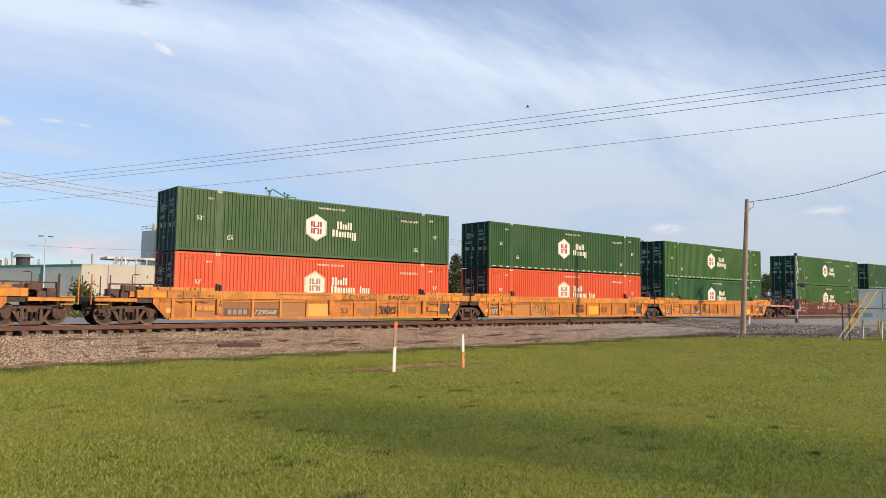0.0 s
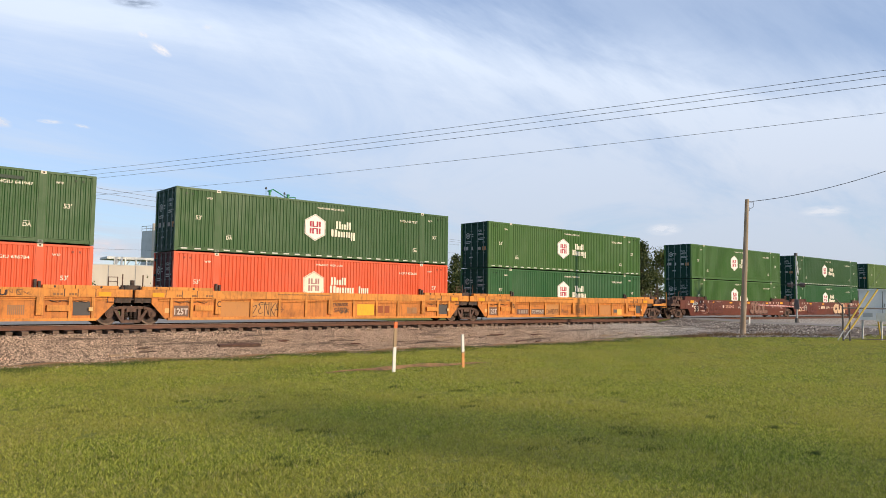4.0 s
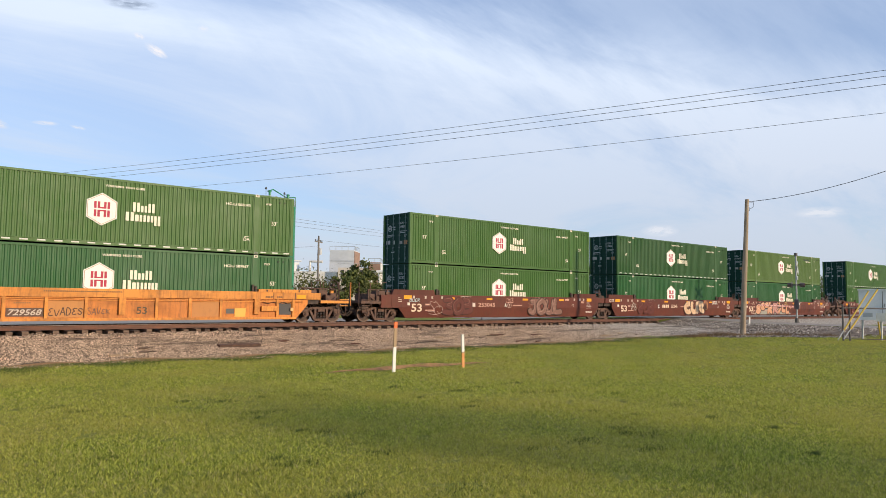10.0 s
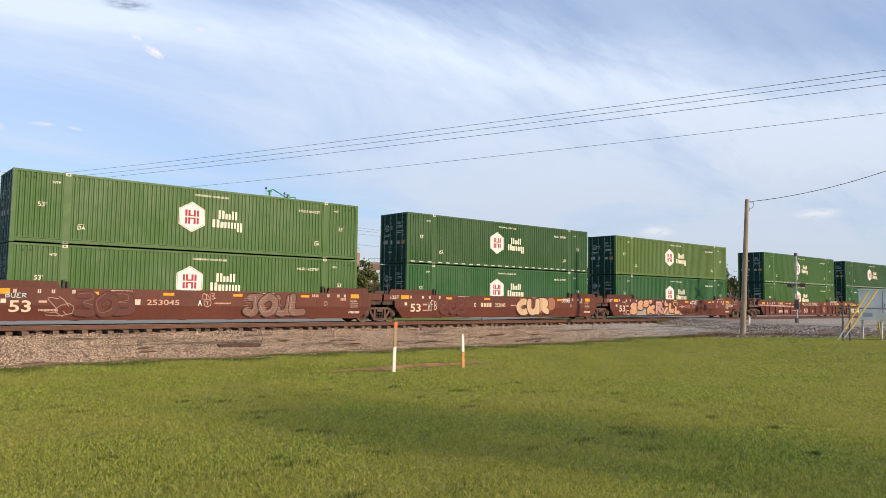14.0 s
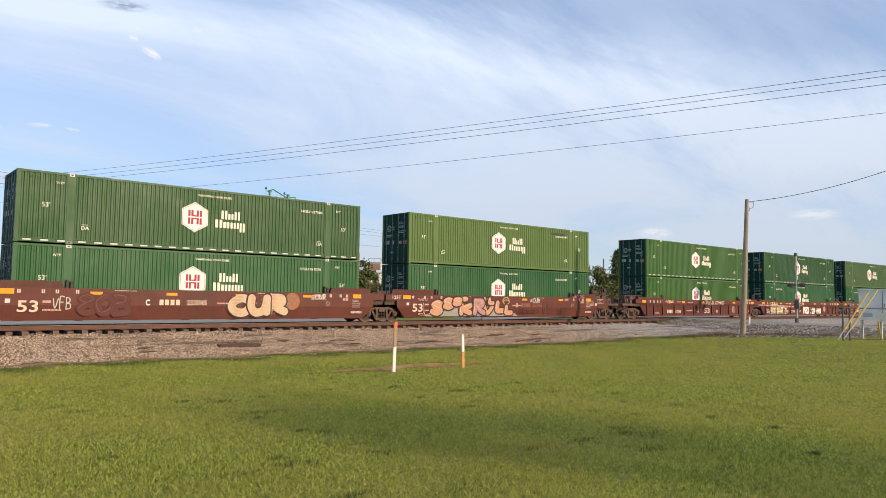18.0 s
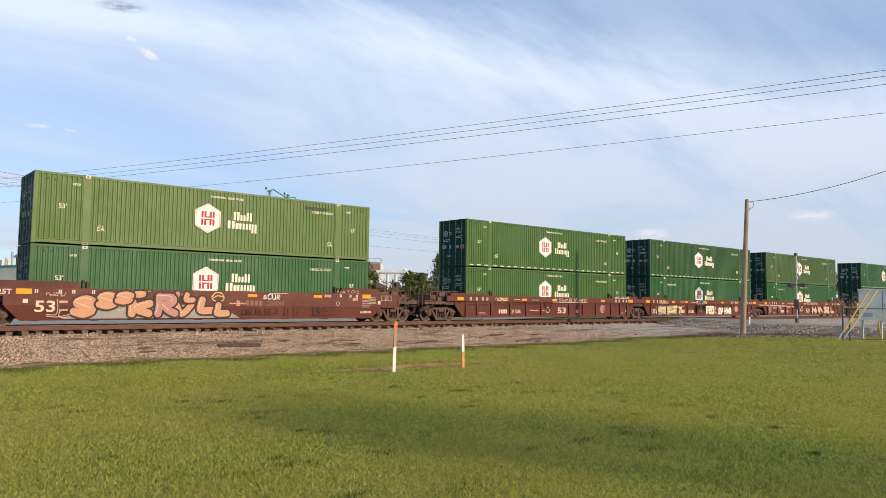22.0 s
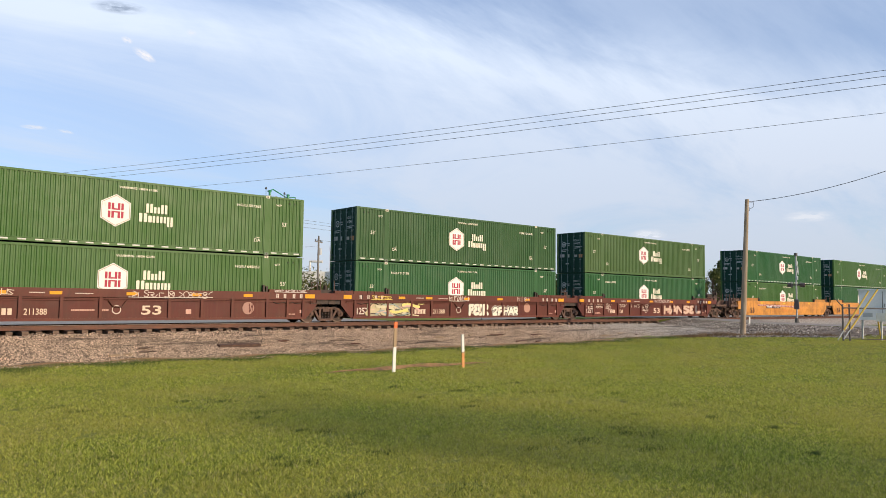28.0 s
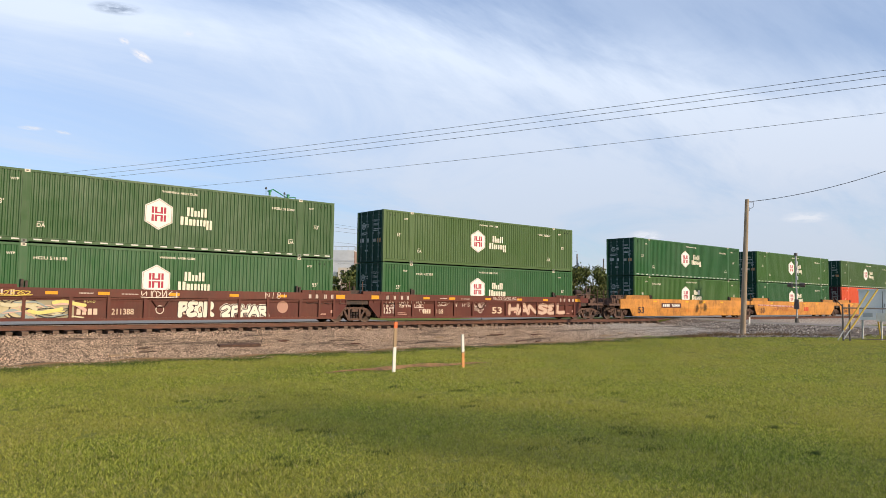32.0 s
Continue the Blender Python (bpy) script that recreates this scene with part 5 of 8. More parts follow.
def silo(x, y, h, r, stair=False, pipe=False, rod=0.0):
    ob = tagged(new("silo"), "tall green painted steel silo with a railed top", "silo", "silos of the plant")
    ob.location = (x, y, 0)
    b = Shape().tube((0, 0, 0.0), (0, 0, h), r, sides=96)
    part("shell", b, M_SILO, ob, smooth=False)
    for zz in (h * 0.22, h * 0.47, h * 0.72):
        s = Shape().tube((0, 0, zz), (0, 0, zz + 0.05), r + 0.012, sides=40)
        part("seam", s, M_SILO, ob)
    part("roof", Shape().tube((0, 0, h), (0, 0, h + 0.45), r, 0.5, 40), M_SILO, ob)
    s = Shape()
    ring_rail(s, r, h, 1.15)
    part("guard_rail", s, M_GALV, ob, "galvanised guard rail")
    s = Shape()
    for dx in (-0.22, 0.22):
        s.tube((r + 0.12, dx, 2.5), (r + 0.12, dx, h + 1.2), 0.04, sides=5)
    for zz in np.arange(2.6, h + 1, 0.6):
        s.tube((r + 0.12, -0.22, zz), (r + 0.12, 0.22, zz), 0.03, sides=4)
    part("ladder", s, M_GALV, ob)
    part("vent", Shape().tube((0.3, -0.3, h + 0.4), (0.3, -0.3, h + 2.0), 0.22, sides=12).tube((0.3, -0.3, h + 2.0), (0.3, -0.3, h + 2.3), 0.30, sides=10), M_SILO, ob)
    if stair:
        s = Shape()
        m = 46
        for k in range(m):
            a = math.radians(190 + 3.6 * k)
            zz = h - 0.4 - 0.19 * k
            c, d = math.cos(a), math.sin(a)
            s.add([(q * math.cos(a + e), q * math.sin(a + e), zz + dz) for dz in (0, 0.03) for q, e in ((r + 0.02, -0.03), (r + 0.7, -0.03), (r + 0.7, 0.03), (r + 0.02, 0.03))],
                  [(3, 2, 1, 0), (4, 5, 6, 7), (0, 1, 5, 4), (1, 2, 6, 5), (2, 3, 7, 6), (3, 0, 4, 7)])
            if k % 4 == 0:
                s.tube(((r + 0.7) * c, (r + 0.7) * d, zz), ((r + 0.7) * c, (r + 0.7) * d, zz + 1.0), 0.025, sides=4)
        pts = [((r + 0.7) * math.cos(math.radians(190 + 3.6 * k)), (r + 0.7) * math.sin(math.radians(190 + 3.6 * k)), h - 0.4 - 0.19 * k + 1.0) for k in range(m)]
        s.path(pts, 0.04, 5)
        part("spiral_stair", s, M_GALV, ob, "pale steel stair winding round the shell")
    if pipe:
        part("fill_pipe", Shape().path([(-0.2, -r - 0.1, 1.5), (-0.2, -r - 0.1, h * 0.8), (0.1, -r * 0.5, h + 1.6)], 0.08, 8), M_GALV, ob, "pale vertical fill pipe")
    if rod:
        part("lightning_rod", Shape().tube((-0.6, -0.6, h), (-0.6, -0.6, h + rod), 0.035, sides=5).tube((-0.6, -0.6, h + rod), (-0.6, -0.6, h + rod + 0.4), 0.22, 0.12, 6), M_LOUVRE, ob)
    return ob


silo(59.1, 118.0, 19.2, 1.88, stair=True, rod=2.4)
silo(63.9, 120.2, 19.2, 1.88, rod=2.2)
silo(62.4, 155.8, 21.9, 2.26, rod=3.2)
silo(68.6, 159.2, 21.9, 2.20, pipe=True, rod=3.0)
ob = tagged(part("pipe_bridge", Shape().path([(59.1, 118, 21.4), (60.5, 118.6, 21.9), (63.9, 120.2, 21.0), (66.0, 120.4, 21.2), (66.1, 120.4, 19.0)], 0.10, 8), M_SILO), "green conveying pipe over the silo tops", "pipe")
ob = tagged(new("stair_tower"), "pale steel zigzag stair beside the silos", "stair")
for k in range(5):
    a, b2 = ((71.4, 157.2), (73.3, 156.3)) if k % 2 == 0 else ((73.3, 156.3), (71.4, 157.2))
    s = Shape().tube((*a, 4.0 + 2.6 * k), (*b2, 6.6 + 2.6 * k), 0.13, sides=6).tube((*a, 5.1 + 2.6 * k), (*b2, 7.7 + 2.6 * k), 0.05, sides=5)
    part("flight", s, M_GALV, ob)
part("post", Shape().tube((73.4, 156.2, 0), (73.4, 156.2, 21.2), 0.15, sides=8).path([(73.4, 156.2, 21.2), (72.9, 156.6, 21.9), (70.9, 157.6, 22.0)], 0.12, 6), M_WHITEWALL, ob)

# four pale silos far off
for k, (x, y, h) in enumerate(((177.5, 189.4, 21.0), (180.7, 189.2, 21.4), (183.7, 189.4, 21.2), (186.6, 189.6, 20.8))):
    ob = tagged(new("silo"), "pale green far-off silo with a domed cap", "silo", "far silos")
    ob.location = (x, y, 0)
    part("shell", Shape().tube((0, 0, 0), (0, 0, h - 2.0), 1.45, sides=24), M_SILO_FAR, ob)
    part("cap", Shape().tube((0, 0, h - 2.0), (0, 0, h - 1.2), 1.45, 0.9, 24).tube((0, 0, h - 1.2), (0, 0, h), 0.9, 0.8, 16), M_SILO_FAR, ob)
tagged(part("gallery", Shape().box(176, 188, 187.2, 187.5, 14.0, 14.4).box(173.2, 175.6, 187.0, 190, 0, 14.6).path([(176, 187.2, 17.0), (188, 187.2, 17.0)], 0.1, 5), M_LOUVRE), "steel gallery and lift shaft at the far silos", "gallery")


def oriented(name, x0, y0, x1, y1, z0, z1, deep, material, parent=None, label="", side=1):
    """A block whose front runs from one ground point to another and which goes deep metres back."""
    d = Vector((x1 - x0, y1 - y0))
    nrm = Vector((-d.y, d.x)).normalized() * deep * side
    pts = [(x0, y0), (x1, y1), (x1 + nrm.x, y1 + nrm.y), (x0 + nrm.x, y0 + nrm.y)]
    f = [(3, 2, 1, 0), (4, 5, 6, 7), (0, 1, 5, 4), (1, 2, 6, 5), (2, 3, 7, 6), (3, 0, 4, 7)]
    if side < 0:
        f = [tuple(reversed(q)) for q in f]
    return part(name, Shape().add([(*p, z) for z in (z0, z1) for p in pts], f), material, parent, label)


# factory with a bright front and a side wall coloured as if sunlit, teal edged
ob = tagged(new("factory"), "low cream factory hall with teal roof edge", "factory")
oriented("front_wall", 29.4, 119.4, 40.6, 117.0, 0, 7.1, 0.3, M_CREAM, ob)
oriented("front_wall", 40.6, 117.0, 42.9, 116.6, 0, 7.1, 0.3, M_GREYWALL, ob, "greyer wall panel")
oriented("front_wall", 42.9, 116.6, 46.5, 115.8, 0, 7.1, 0.3, M_WHITEWALL, ob)
oriented("side_wall", 29.4, 119.5, 14.5, 158.0, 0, 7.0, 0.3, M_SIDEWALL, ob, side=-1)
oriented("teal_trim", 29.35, 119.35, 14.45, 157.9, 6.75, 7.12, 0.4, M_TEAL, ob, "teal roof edge", side=-1)
oriented("teal_post", 26.02, 128.0, 25.7, 128.9, 0, 6.8, 0.25, M_TEAL, ob, "teal downpipe", side=-1)
oriented("parapet", 29.4, 119.3, 46.5, 115.7, 7.08, 7.2, 0.4, M_GREYWALL, ob)
oriented("roof", 29.6, 119.7, 46.4, 116.1, 6.8, 6.9, 30, M_ROOF, ob)
for k, (x, y) in enumerate(((33.0, 118.55), (36.8, 117.75))):
    oriented("panel_joint", x, y, x + 0.06, y - 0.013, 0.2, 7.0, 0.02, M_ROOF, ob, side=-1)
v = tagged(new("roof_vent"), "grey louvred roof vent with a wide hood", "roof vent")
v.location = (25.3, 140.5, 6.9)
part("body", Shape().tube((0, 0, 0), (0, 0, 1.9), 1.05, sides=14), M_LOUVRE, v)
part("hood", Shape().tube((0, 0, 1.75), (0, 0, 2.35), 1.75, 0.9, 14), M_ROOF, v)
for x, y, h in ((23.4, 139, 2.6), (22.5, 139, 1.6), (27.2, 138, 1.5), (32.8, 127, 2.2), (36.0, 125, 1.8), (36.8, 125, 1.9), (30.5, 130, 1.2), (21.2, 143, 1.8)):
    tagged(part("roof_pipe", Shape().tube((x, y, 6.8), (x, y, 6.9 + h), 0.17, sides=8), M_GALV), "pale metal stack pipe on the factory roof", "roof pipe", "roof pipes")
tagged(part("roof_unit", Shape().box(20.2, 23.8, 140.5, 143, 6.8, 8.2), M_WHITEWALL), "white ventilation unit on the factory roof", "ventilation unit")

# steel deck and cooling tower behind the factory
ob = tagged(new("steel_deck"), "pale steel deck on posts over the roof", "platform")
oriented("deck", 44.0, 159.3, 62.5, 157.6, 10.0, 10.5, 8, M_GALV, ob)
oriented("rail", 44.0, 159.2, 62.5, 157.5, 8.2, 8.45, 0.2, M_GALV, ob)
for k in range(9):
    x = 45.5 + 2.1 * k
    y = 159.2 - (x - 44) * 0.092
    part("post", Shape().box(x - 0.15, x + 0.15, y + 0.1, y + 0.4, 0, 10.0).tube((x, y + 0.2, 8.3), (x + 1.0, y + 0.2, 10.0), 0.1, sides=5), M_GALV, ob)
ob = tagged(new("cooling_tower"), "grey clad cooling tower with dark louvres", "cooling tower")
oriented("side_wall", 57.2, 179.5, 60.2, 169.4, 0, 17.9, 0.3, M_GREYWALL, ob, side=1)
oriented("front_wall", 60.2, 169.4, 65.6, 171.3, 0, 17.9, 9.5, M_GREYWALL, ob)
for z0, z1 in ((11.9, 14.5), (15.1, 17.5)):
    oriented("louvre", 60.7, 169.45, 65.0, 170.95, z0, z1, 0.08, M_LOUVRE, ob, side=-1)
    for k in range(4):
        zz = z0 + (k + 0.5) * (z1 - z0) / 4
        oriented("slat", 60.7, 169.30, 65.0, 170.80, zz, zz + 0.08, 0.1, M_GREYWALL, ob, side=-1)
s = Shape()
for (x0, y0), (x1, y1) in (((57.2, 179.5), (60.2, 169.4)), ((60.2, 169.4), (66.4, 171.6))):
    for zz in (18.5, 19.1):
        s.tube((x0, y0, zz), (x1, y1, zz), 0.06, sides=5)
    for k in range(7):
        f = k / 6
        s.tube((x0 + f * (x1 - x0), y0 + f * (y1 - y0), 17.9), (x0 + f * (x1 - x0), y0 + f * (y1 - y0), 19.1), 0.06, sides=5)
part("guard_rail", s, M_GALV, ob)
part("chimney_pipe", Shape().tube((58.0, 173.0, 8), (58.0, 173.0, 19.4), 0.5, sides=14), M_CREAM, ob, "tall pale stack pipe")
part("caged_ladder", Shape().box(66.2, 66.5, 171.4, 171.7, 11.5, 19.0), M_GALV, ob)

# further halls of the plant
ob = tagged(new("warehouse"), "grey metal-clad warehouse between the silos", "warehouse")
oriented("front_wall", 68.0, 165.0, 79.0, 155.8, 0, 12.9, 12, M_GREYWALL, ob)
oriented("rail", 67.9, 164.8, 78.9, 155.6, 7.3, 7.9, 0.2, M_WHITEWALL, ob)
for k in range(6):
    f = (k + 0.5) / 6
    oriented("panel_joint", 68 + 11 * f, 165 - 9.2 * f, 68.1 + 11 * f, 164.92 - 9.2 * f, 0.5, 12.5, 0.04, M_ROOF, ob, side=-1)
ob = tagged(new("plant_hall"), "low white plant hall with roof ducts", "plant hall")
oriented("front_wall", 90.5, 172.4, 102.0, 162.6, 0, 9.4, 10, M_WHITEWALL, ob)
part("roof_duct", Shape().box(92.0, 95.5, 171.0, 173, 9.4, 11.8).path([(91.5, 170.9, 12.2), (96.0, 170.9, 12.2)], 0.2, 6), M_GREYWALL, ob)
part("duct", Shape().path([(96.5, 167.2, 9.4), (96.5, 167.2, 12.0), (99.0, 165.0, 12.0)], 0.35, 10), M_WHITEWALL, ob)


def tower_block(name, label, p0, p1, deep, z1, m_front, m_side, posts=5):
    ob = tagged(new(name), label, "process tower")
    oriented("front_wall", *p0, *p1, 0, z1, deep, m_front, ob)
    d = Vector((p1[0] - p0[0], p1[1] - p0[1]))
    n = Vector((-d.y, d.x)).normalized()
    q = (p1[0] + n.x * deep, p1[1] + n.y * deep)
    oriented("side_wall", p1[0] + 0.05, p1[1] + 0.05, q[0] + 0.05, q[1] + 0.05, 0.2, z1 - 0.3, 0.25, m_side, ob, side=-1)
    s = Shape()
    for a, b2 in ((p0, p1), (p1, q)):
        s.tube((*a, z1 + 1.1), (*b2, z1 + 1.1), 0.07, sides=5)
        for k in range(posts):
            f = k / (posts - 1)
            s.tube((a[0] + f * (b2[0] - a[0]), a[1] + f * (b2[1] - a[1]), z1), (a[0] + f * (b2[0] - a[0]), a[1] + f * (b2[1] - a[1]), z1 + 1.2), 0.07, sides=5)
    part("guard_rail", s, M_GALV, ob)
    for zz in np.arange(3.0, z1, 3.2):
        oriented("band", p0[0] - 0.02, p0[1] - 0.05, p1[0] - 0.02, p1[1] - 0.05, zz, zz + 0.15, 0.08, M_GALV, ob, side=-1)
    return ob


tower_block("process_tower", "grey process tower with a rusty side and railed top", (104.8, 171.0), (109.6, 166.2), 7.0, 15.6, M_GREYWALL, M_BRICKISH)
tower_block("process_tower", "smaller grey and rusty tower with a railed top", (119.5, 173.7), (122.0, 171.2), 3.5, 13.0, M_BRICKISH, M_WHITEWALL, 3)
ob = tagged(new("process_block"), "cream block with vents below the tower", "process block")
oriented("wall", 101.0, 160.5, 106.5, 155.6, 0, 10.4, 5, M_CREAM, ob)
for k in range(4):
    oriented("vent", 101.6 + 1.2 * k, 159.9 - 1.07 * k, 102.2 + 1.2 * k, 159.36 - 1.07 * k, 8.6, 9.8, 0.08, M_LOUVRE, ob, side=-1)
part("railing", Shape().path([(100.8, 160.6, 11.4), (106.6, 155.4, 11.4)], 0.08, 5), M_GALV, ob)
ob = tagged(new("pipe_rack"), "white pipe rack on round columns", "pipe rack")
part("beam", Shape().path([(85.5, 124.2, 7.9), (91.4, 119.2, 8.0)], 0.42, 10), M_WHITEWALL, ob)
for k in range(5):
    f = k / 4
    part("column", Shape().tube((86.0 + 5.2 * f, 123.8 - 4.4 * f, 0), (86.0 + 5.2 * f, 123.8 - 4.4 * f, 7.6), 0.3, sides=10), M_WHITEWALL, ob)
part("bend", Shape().path([(91.2, 119.4, 8.6), (91.6, 119.0, 8.0), (91.6, 119.0, 1.0)], 0.4, 10), M_WHITEWALL, ob)

# trees and bushes
for x, y, h, w, k in ((54.2, 85.0, 5.2, 3.6, "broad"), (60.6, 90.4, 8.0, 4.8, "broad"), (63.9, 92.8, 6.8, 3.8, "broad"), (68.3, 86.6, 6.4, 4.2, "broad"), (74.6, 88.2, 9.4, 4.6, "pine"),
                      (71.6, 90.0, 6.8, 4.4, "broad"), (79.8, 90.2, 9.6, 4.8, "pine"), (77.5, 86.0, 6.6, 5.0, "broad"), (82.2, 86.6, 6.0, 4.6, "broad"), (85.6, 85.6, 7.6, 4.4, "pine"), (88.4, 84.0, 7.4, 3.8, "pine"),
                      (91.0, 81.0, 7.8, 5.0, "broad"), (93.2, 78.6, 8.0, 4.4, "broad"), (96.2, 78.6, 8.4, 5.0, "broad"), (99.4, 77.0, 8.6, 5.4, "broad"), (103.5, 78.0, 8.4, 5.0, "broad"), (107.5, 77.5, 11.4, 5.4, "pine"),
                      (111.2, 78.5, 12.4, 6.0, "pine"), (114.4, 77.5, 13.2, 6.6, "pine"), (120.0, 78.0, 12.0, 7.0, "broad"), (129.0, 77.0, 8.8, 6.6, "broad"), (137.0, 76.0, 9.2, 6.0, "broad"), (141.5, 76.5, 11.0, 4.6, "pine"), (147.0, 75.0, 9.0, 6.2, "broad"),
                      (156.0, 75.5, 10.4, 7.0, "broad"), (161.0, 74.0, 10.0, 6.6, "broad"), (169.0, 73.0, 9.6, 7.0, "broad"), (178.0, 72.0, 10.6, 7.0, "broad"), (190.0, 70.0, 10.0, 8.0, "broad"), (205.0, 68.0, 10.5, 8.0, "broad"), (222.0, 66.0, 10.5, 8.0, "broad")):
    tree(x, y, h, w, k, n=(3400 if w < 6 else 4000) if h < 11 else 6400, size=0.19 if k == "pine" else 0.20)
for x, y, w, h in ((27.0, 86.0, 3.2, 2.6), (29.5, 84.5, 3.0, 2.9), (31.8, 84.0, 3.4, 3.0), (24.6, 88.0, 2.4, 2.0), (21.8, 88.0, 2.6, 3.0), (43.5, 92.0, 3.6, 2.6), (46.3, 91.0, 3.6, 2.8), (48.6, 90.2, 3.4, 2.6), (40.2, 94.0, 3.0, 2.2),
                   (50.6, 88.4, 3.4, 4.2), (52.0, 87.0, 3.0, 3.6), (36.6, 92.0, 2.6, 1.8), (60.6, 86.0, 3.8, 3.4), (66.0, 88.0, 3.8, 3.6), (71.0, 86.0, 4.2, 4.0), (75.6, 85.0, 4.2, 4.4), (80.6, 84.0, 4.4, 4.2), (84.8, 82.0, 4.6, 4.4), (88.8, 80.0, 4.6, 4.6),
                   (94.0, 76.0, 4.6, 4.4), (99.0, 75.0, 4.6, 4.6), (104.6, 75.0, 5.0, 4.6), (110.0, 75.0, 5.0, 4.6)):
    bush(x, y, w * 1.1, h * (1.35 if 36 < x < 62 else 1.1), 1100)


# poles behind the track, and their wires
def utility_pole(x, y, h, label, arm=True, mat=M_GREYPOLE, z=0.0, angle=0.0):
    ob = tagged(new("utility_pole"), label, "utility pole", "utility poles")
    ob.matrix_world = pose(x, y, z, 0, 0, angle)
    part("post", Shape().tube((0, 0, -0.2), (0, 0, h), 0.17, 0.12, 10), mat, ob)
    if arm:
        part("crossarm", Shape().box(-1.2, 1.2, -0.06, 0.06, h - 0.9, h - 0.78), mat, ob)
        for k in (-1.1, -0.55, 0.55, 1.1):
            part("insulator", Shape().tube((k, 0, h - 0.78), (k, 0, h - 0.55), 0.07, sides=6), M_LOUVRE, ob)
        part("transformer", Shape().tube((0.36, -0.1, h - 2.6), (0.36, -0.1, h - 1.7), 0.22, sides=10), M_GREYWALL, ob)
    return ob


for x, y, h in ((51.5, 87.0, 11.0), (99.6, 86.9, 11.2), (108.1, 87.5, 11.4), (113.6, 85.5, 10.7)):
    utility_pole(x, y, h, "grey wooden utility pole with a crossarm", angle=35)


def wire(a, b2, sag, r=0.02, label="thin dark overhead wire on poles", n=14):
    pts = []
    for k in range(n + 1):
        f = k / n
        p = Vector(a).lerp(Vector(b2), f)
        p.z -= 4 * sag * f * (1 - f)
        pts.append(p)
    return tagged(part("overhead_wire", Shape().path(pts, r, 5), M_WIRE), label, "wire", "overhead wires")


for dz, dd in ((0.0, 0.0), (-0.35, 0.5), (-0.9, 0.9)):
    wire((8.6, 70.7 + dd, 12.9 + dz), (108.0, 87.4 + dd, 11.9 + 0.5 * dz), 0.9, 0.013)
wire((16.0, 87.0, 7.6), (51.5, 87.0, 9.6), 0.6, 0.012)
wire((51.5, 87.0, 10.4), (99.6, 86.9, 10.5), 0.5, 0.012)

lp = tagged(new("street_lamp"), "tall grey lamp post with two flat heads", "street lamp")
lp.location = (18.4, 90.4, 0)
part("post", Shape().tube((0, 0, 0), (0, 0, 8.9), 0.10, 0.06, 10), M_GREYWALL, lp)
part("arm", Shape().box(-0.45, 0.45, -0.03, 0.03, 8.88, 8.94), M_GREYWALL, lp)
for sx in (-1, 1):
    part("lamp_head", Shape().box(sx * 0.48 - 0.24, sx * 0.48 + 0.24, -0.13, 0.13, 8.86, 8.97), M_LOUVRE, lp)

# a tree behind the camera, whose long shadow lies over the lawn
tree(24.3, -34.4, 15.2, 6.6, "broad", n=1050, size=0.26, slim=0.35, m=44, label="loose-crowned green tree shading the lawn")


# ---- nearer things ----
M_ORANGE = simple("orange_marker_paint", (0.80, 0.16, 0.03), (0.65, 0.14, 0.04), 8, 0.6)
M_MARKER = simple("white_marker_plastic", (0.78, 0.76, 0.70), (0.66, 0.63, 0.56), 6, 0.6)
M_STAKEWOOD = simple("stake_wood", (0.42, 0.29, 0.17), (0.33, 0.22, 0.13), 9, 0.9, 0, 0.3, 5, (3, 3, 0.4))
M_YELLOW = simple("yellow_guard_plastic", (0.62, 0.40, 0.03), (0.50, 0.33, 0.04), 3, 0.55)
M_CASE = simple("aluminium_case", (0.78, 0.78, 0.78), (0.68, 0.68, 0.68), 2, 0.5, 0.1)
M_SIGNAL = simple("dark_signal_steel", (0.10, 0.085, 0.08), (0.16, 0.14, 0.13), 4, 0.7, 0.2)
M_SIGRED = simple("red_lens", (0.25, 0.02, 0.02), None, 2, 0.25)
M_PLUME = simple("dark_feathers", (0.025, 0.022, 0.022), None, 3, 0.8)

ob = tagged(new("marker_stake"), "white and brown wooden survey stake with orange top", "stake", "survey stakes")
ob.matrix_world = pose(14.34, 19.24, land(14.34, 19.24), 1.0, 1.0, -8)
part("lower_part", Shape().box(-0.055, 0.055, -0.02, 0.02, -0.1, 0.82), M_MARKER, ob, "white painted lower half")
part("upper_part", Shape().box(-0.052, 0.052, -0.02, 0.02, 0.82, 1.44), M_STAKEWOOD, ob)
part("tip", Shape().prism([(-0.06, 1.44), (0.06, 1.44), (0.058, 1.65), (-0.058, 1.65)], -0.024, 0.024), M_ORANGE, ob, "orange tip")
ob = tagged(new("marker_stake"), "short leaning stake, white above and orange below", "stake", "survey stakes")
ob.matrix_world = pose(17.36, 19.17, land(17.36, 19.17), 2.0, -3.2, -8)
part("lower_part", Shape().box(-0.05, 0.05, -0.02, 0.02, -0.1, 0.52), simple("faded_orange_paint", (0.72, 0.30, 0.09), (0.55, 0.25, 0.09), 8, 0.7), ob, "orange lower half")
part("upper_part", Shape().box(-0.05, 0.05, -0.02, 0.02, 0.52, 1.18), M_MARKER, ob)
part("band", Shape().box(-0.053, 0.053, -0.023, 0.023, 0.52, 0.56), M_STAKEWOOD, ob)

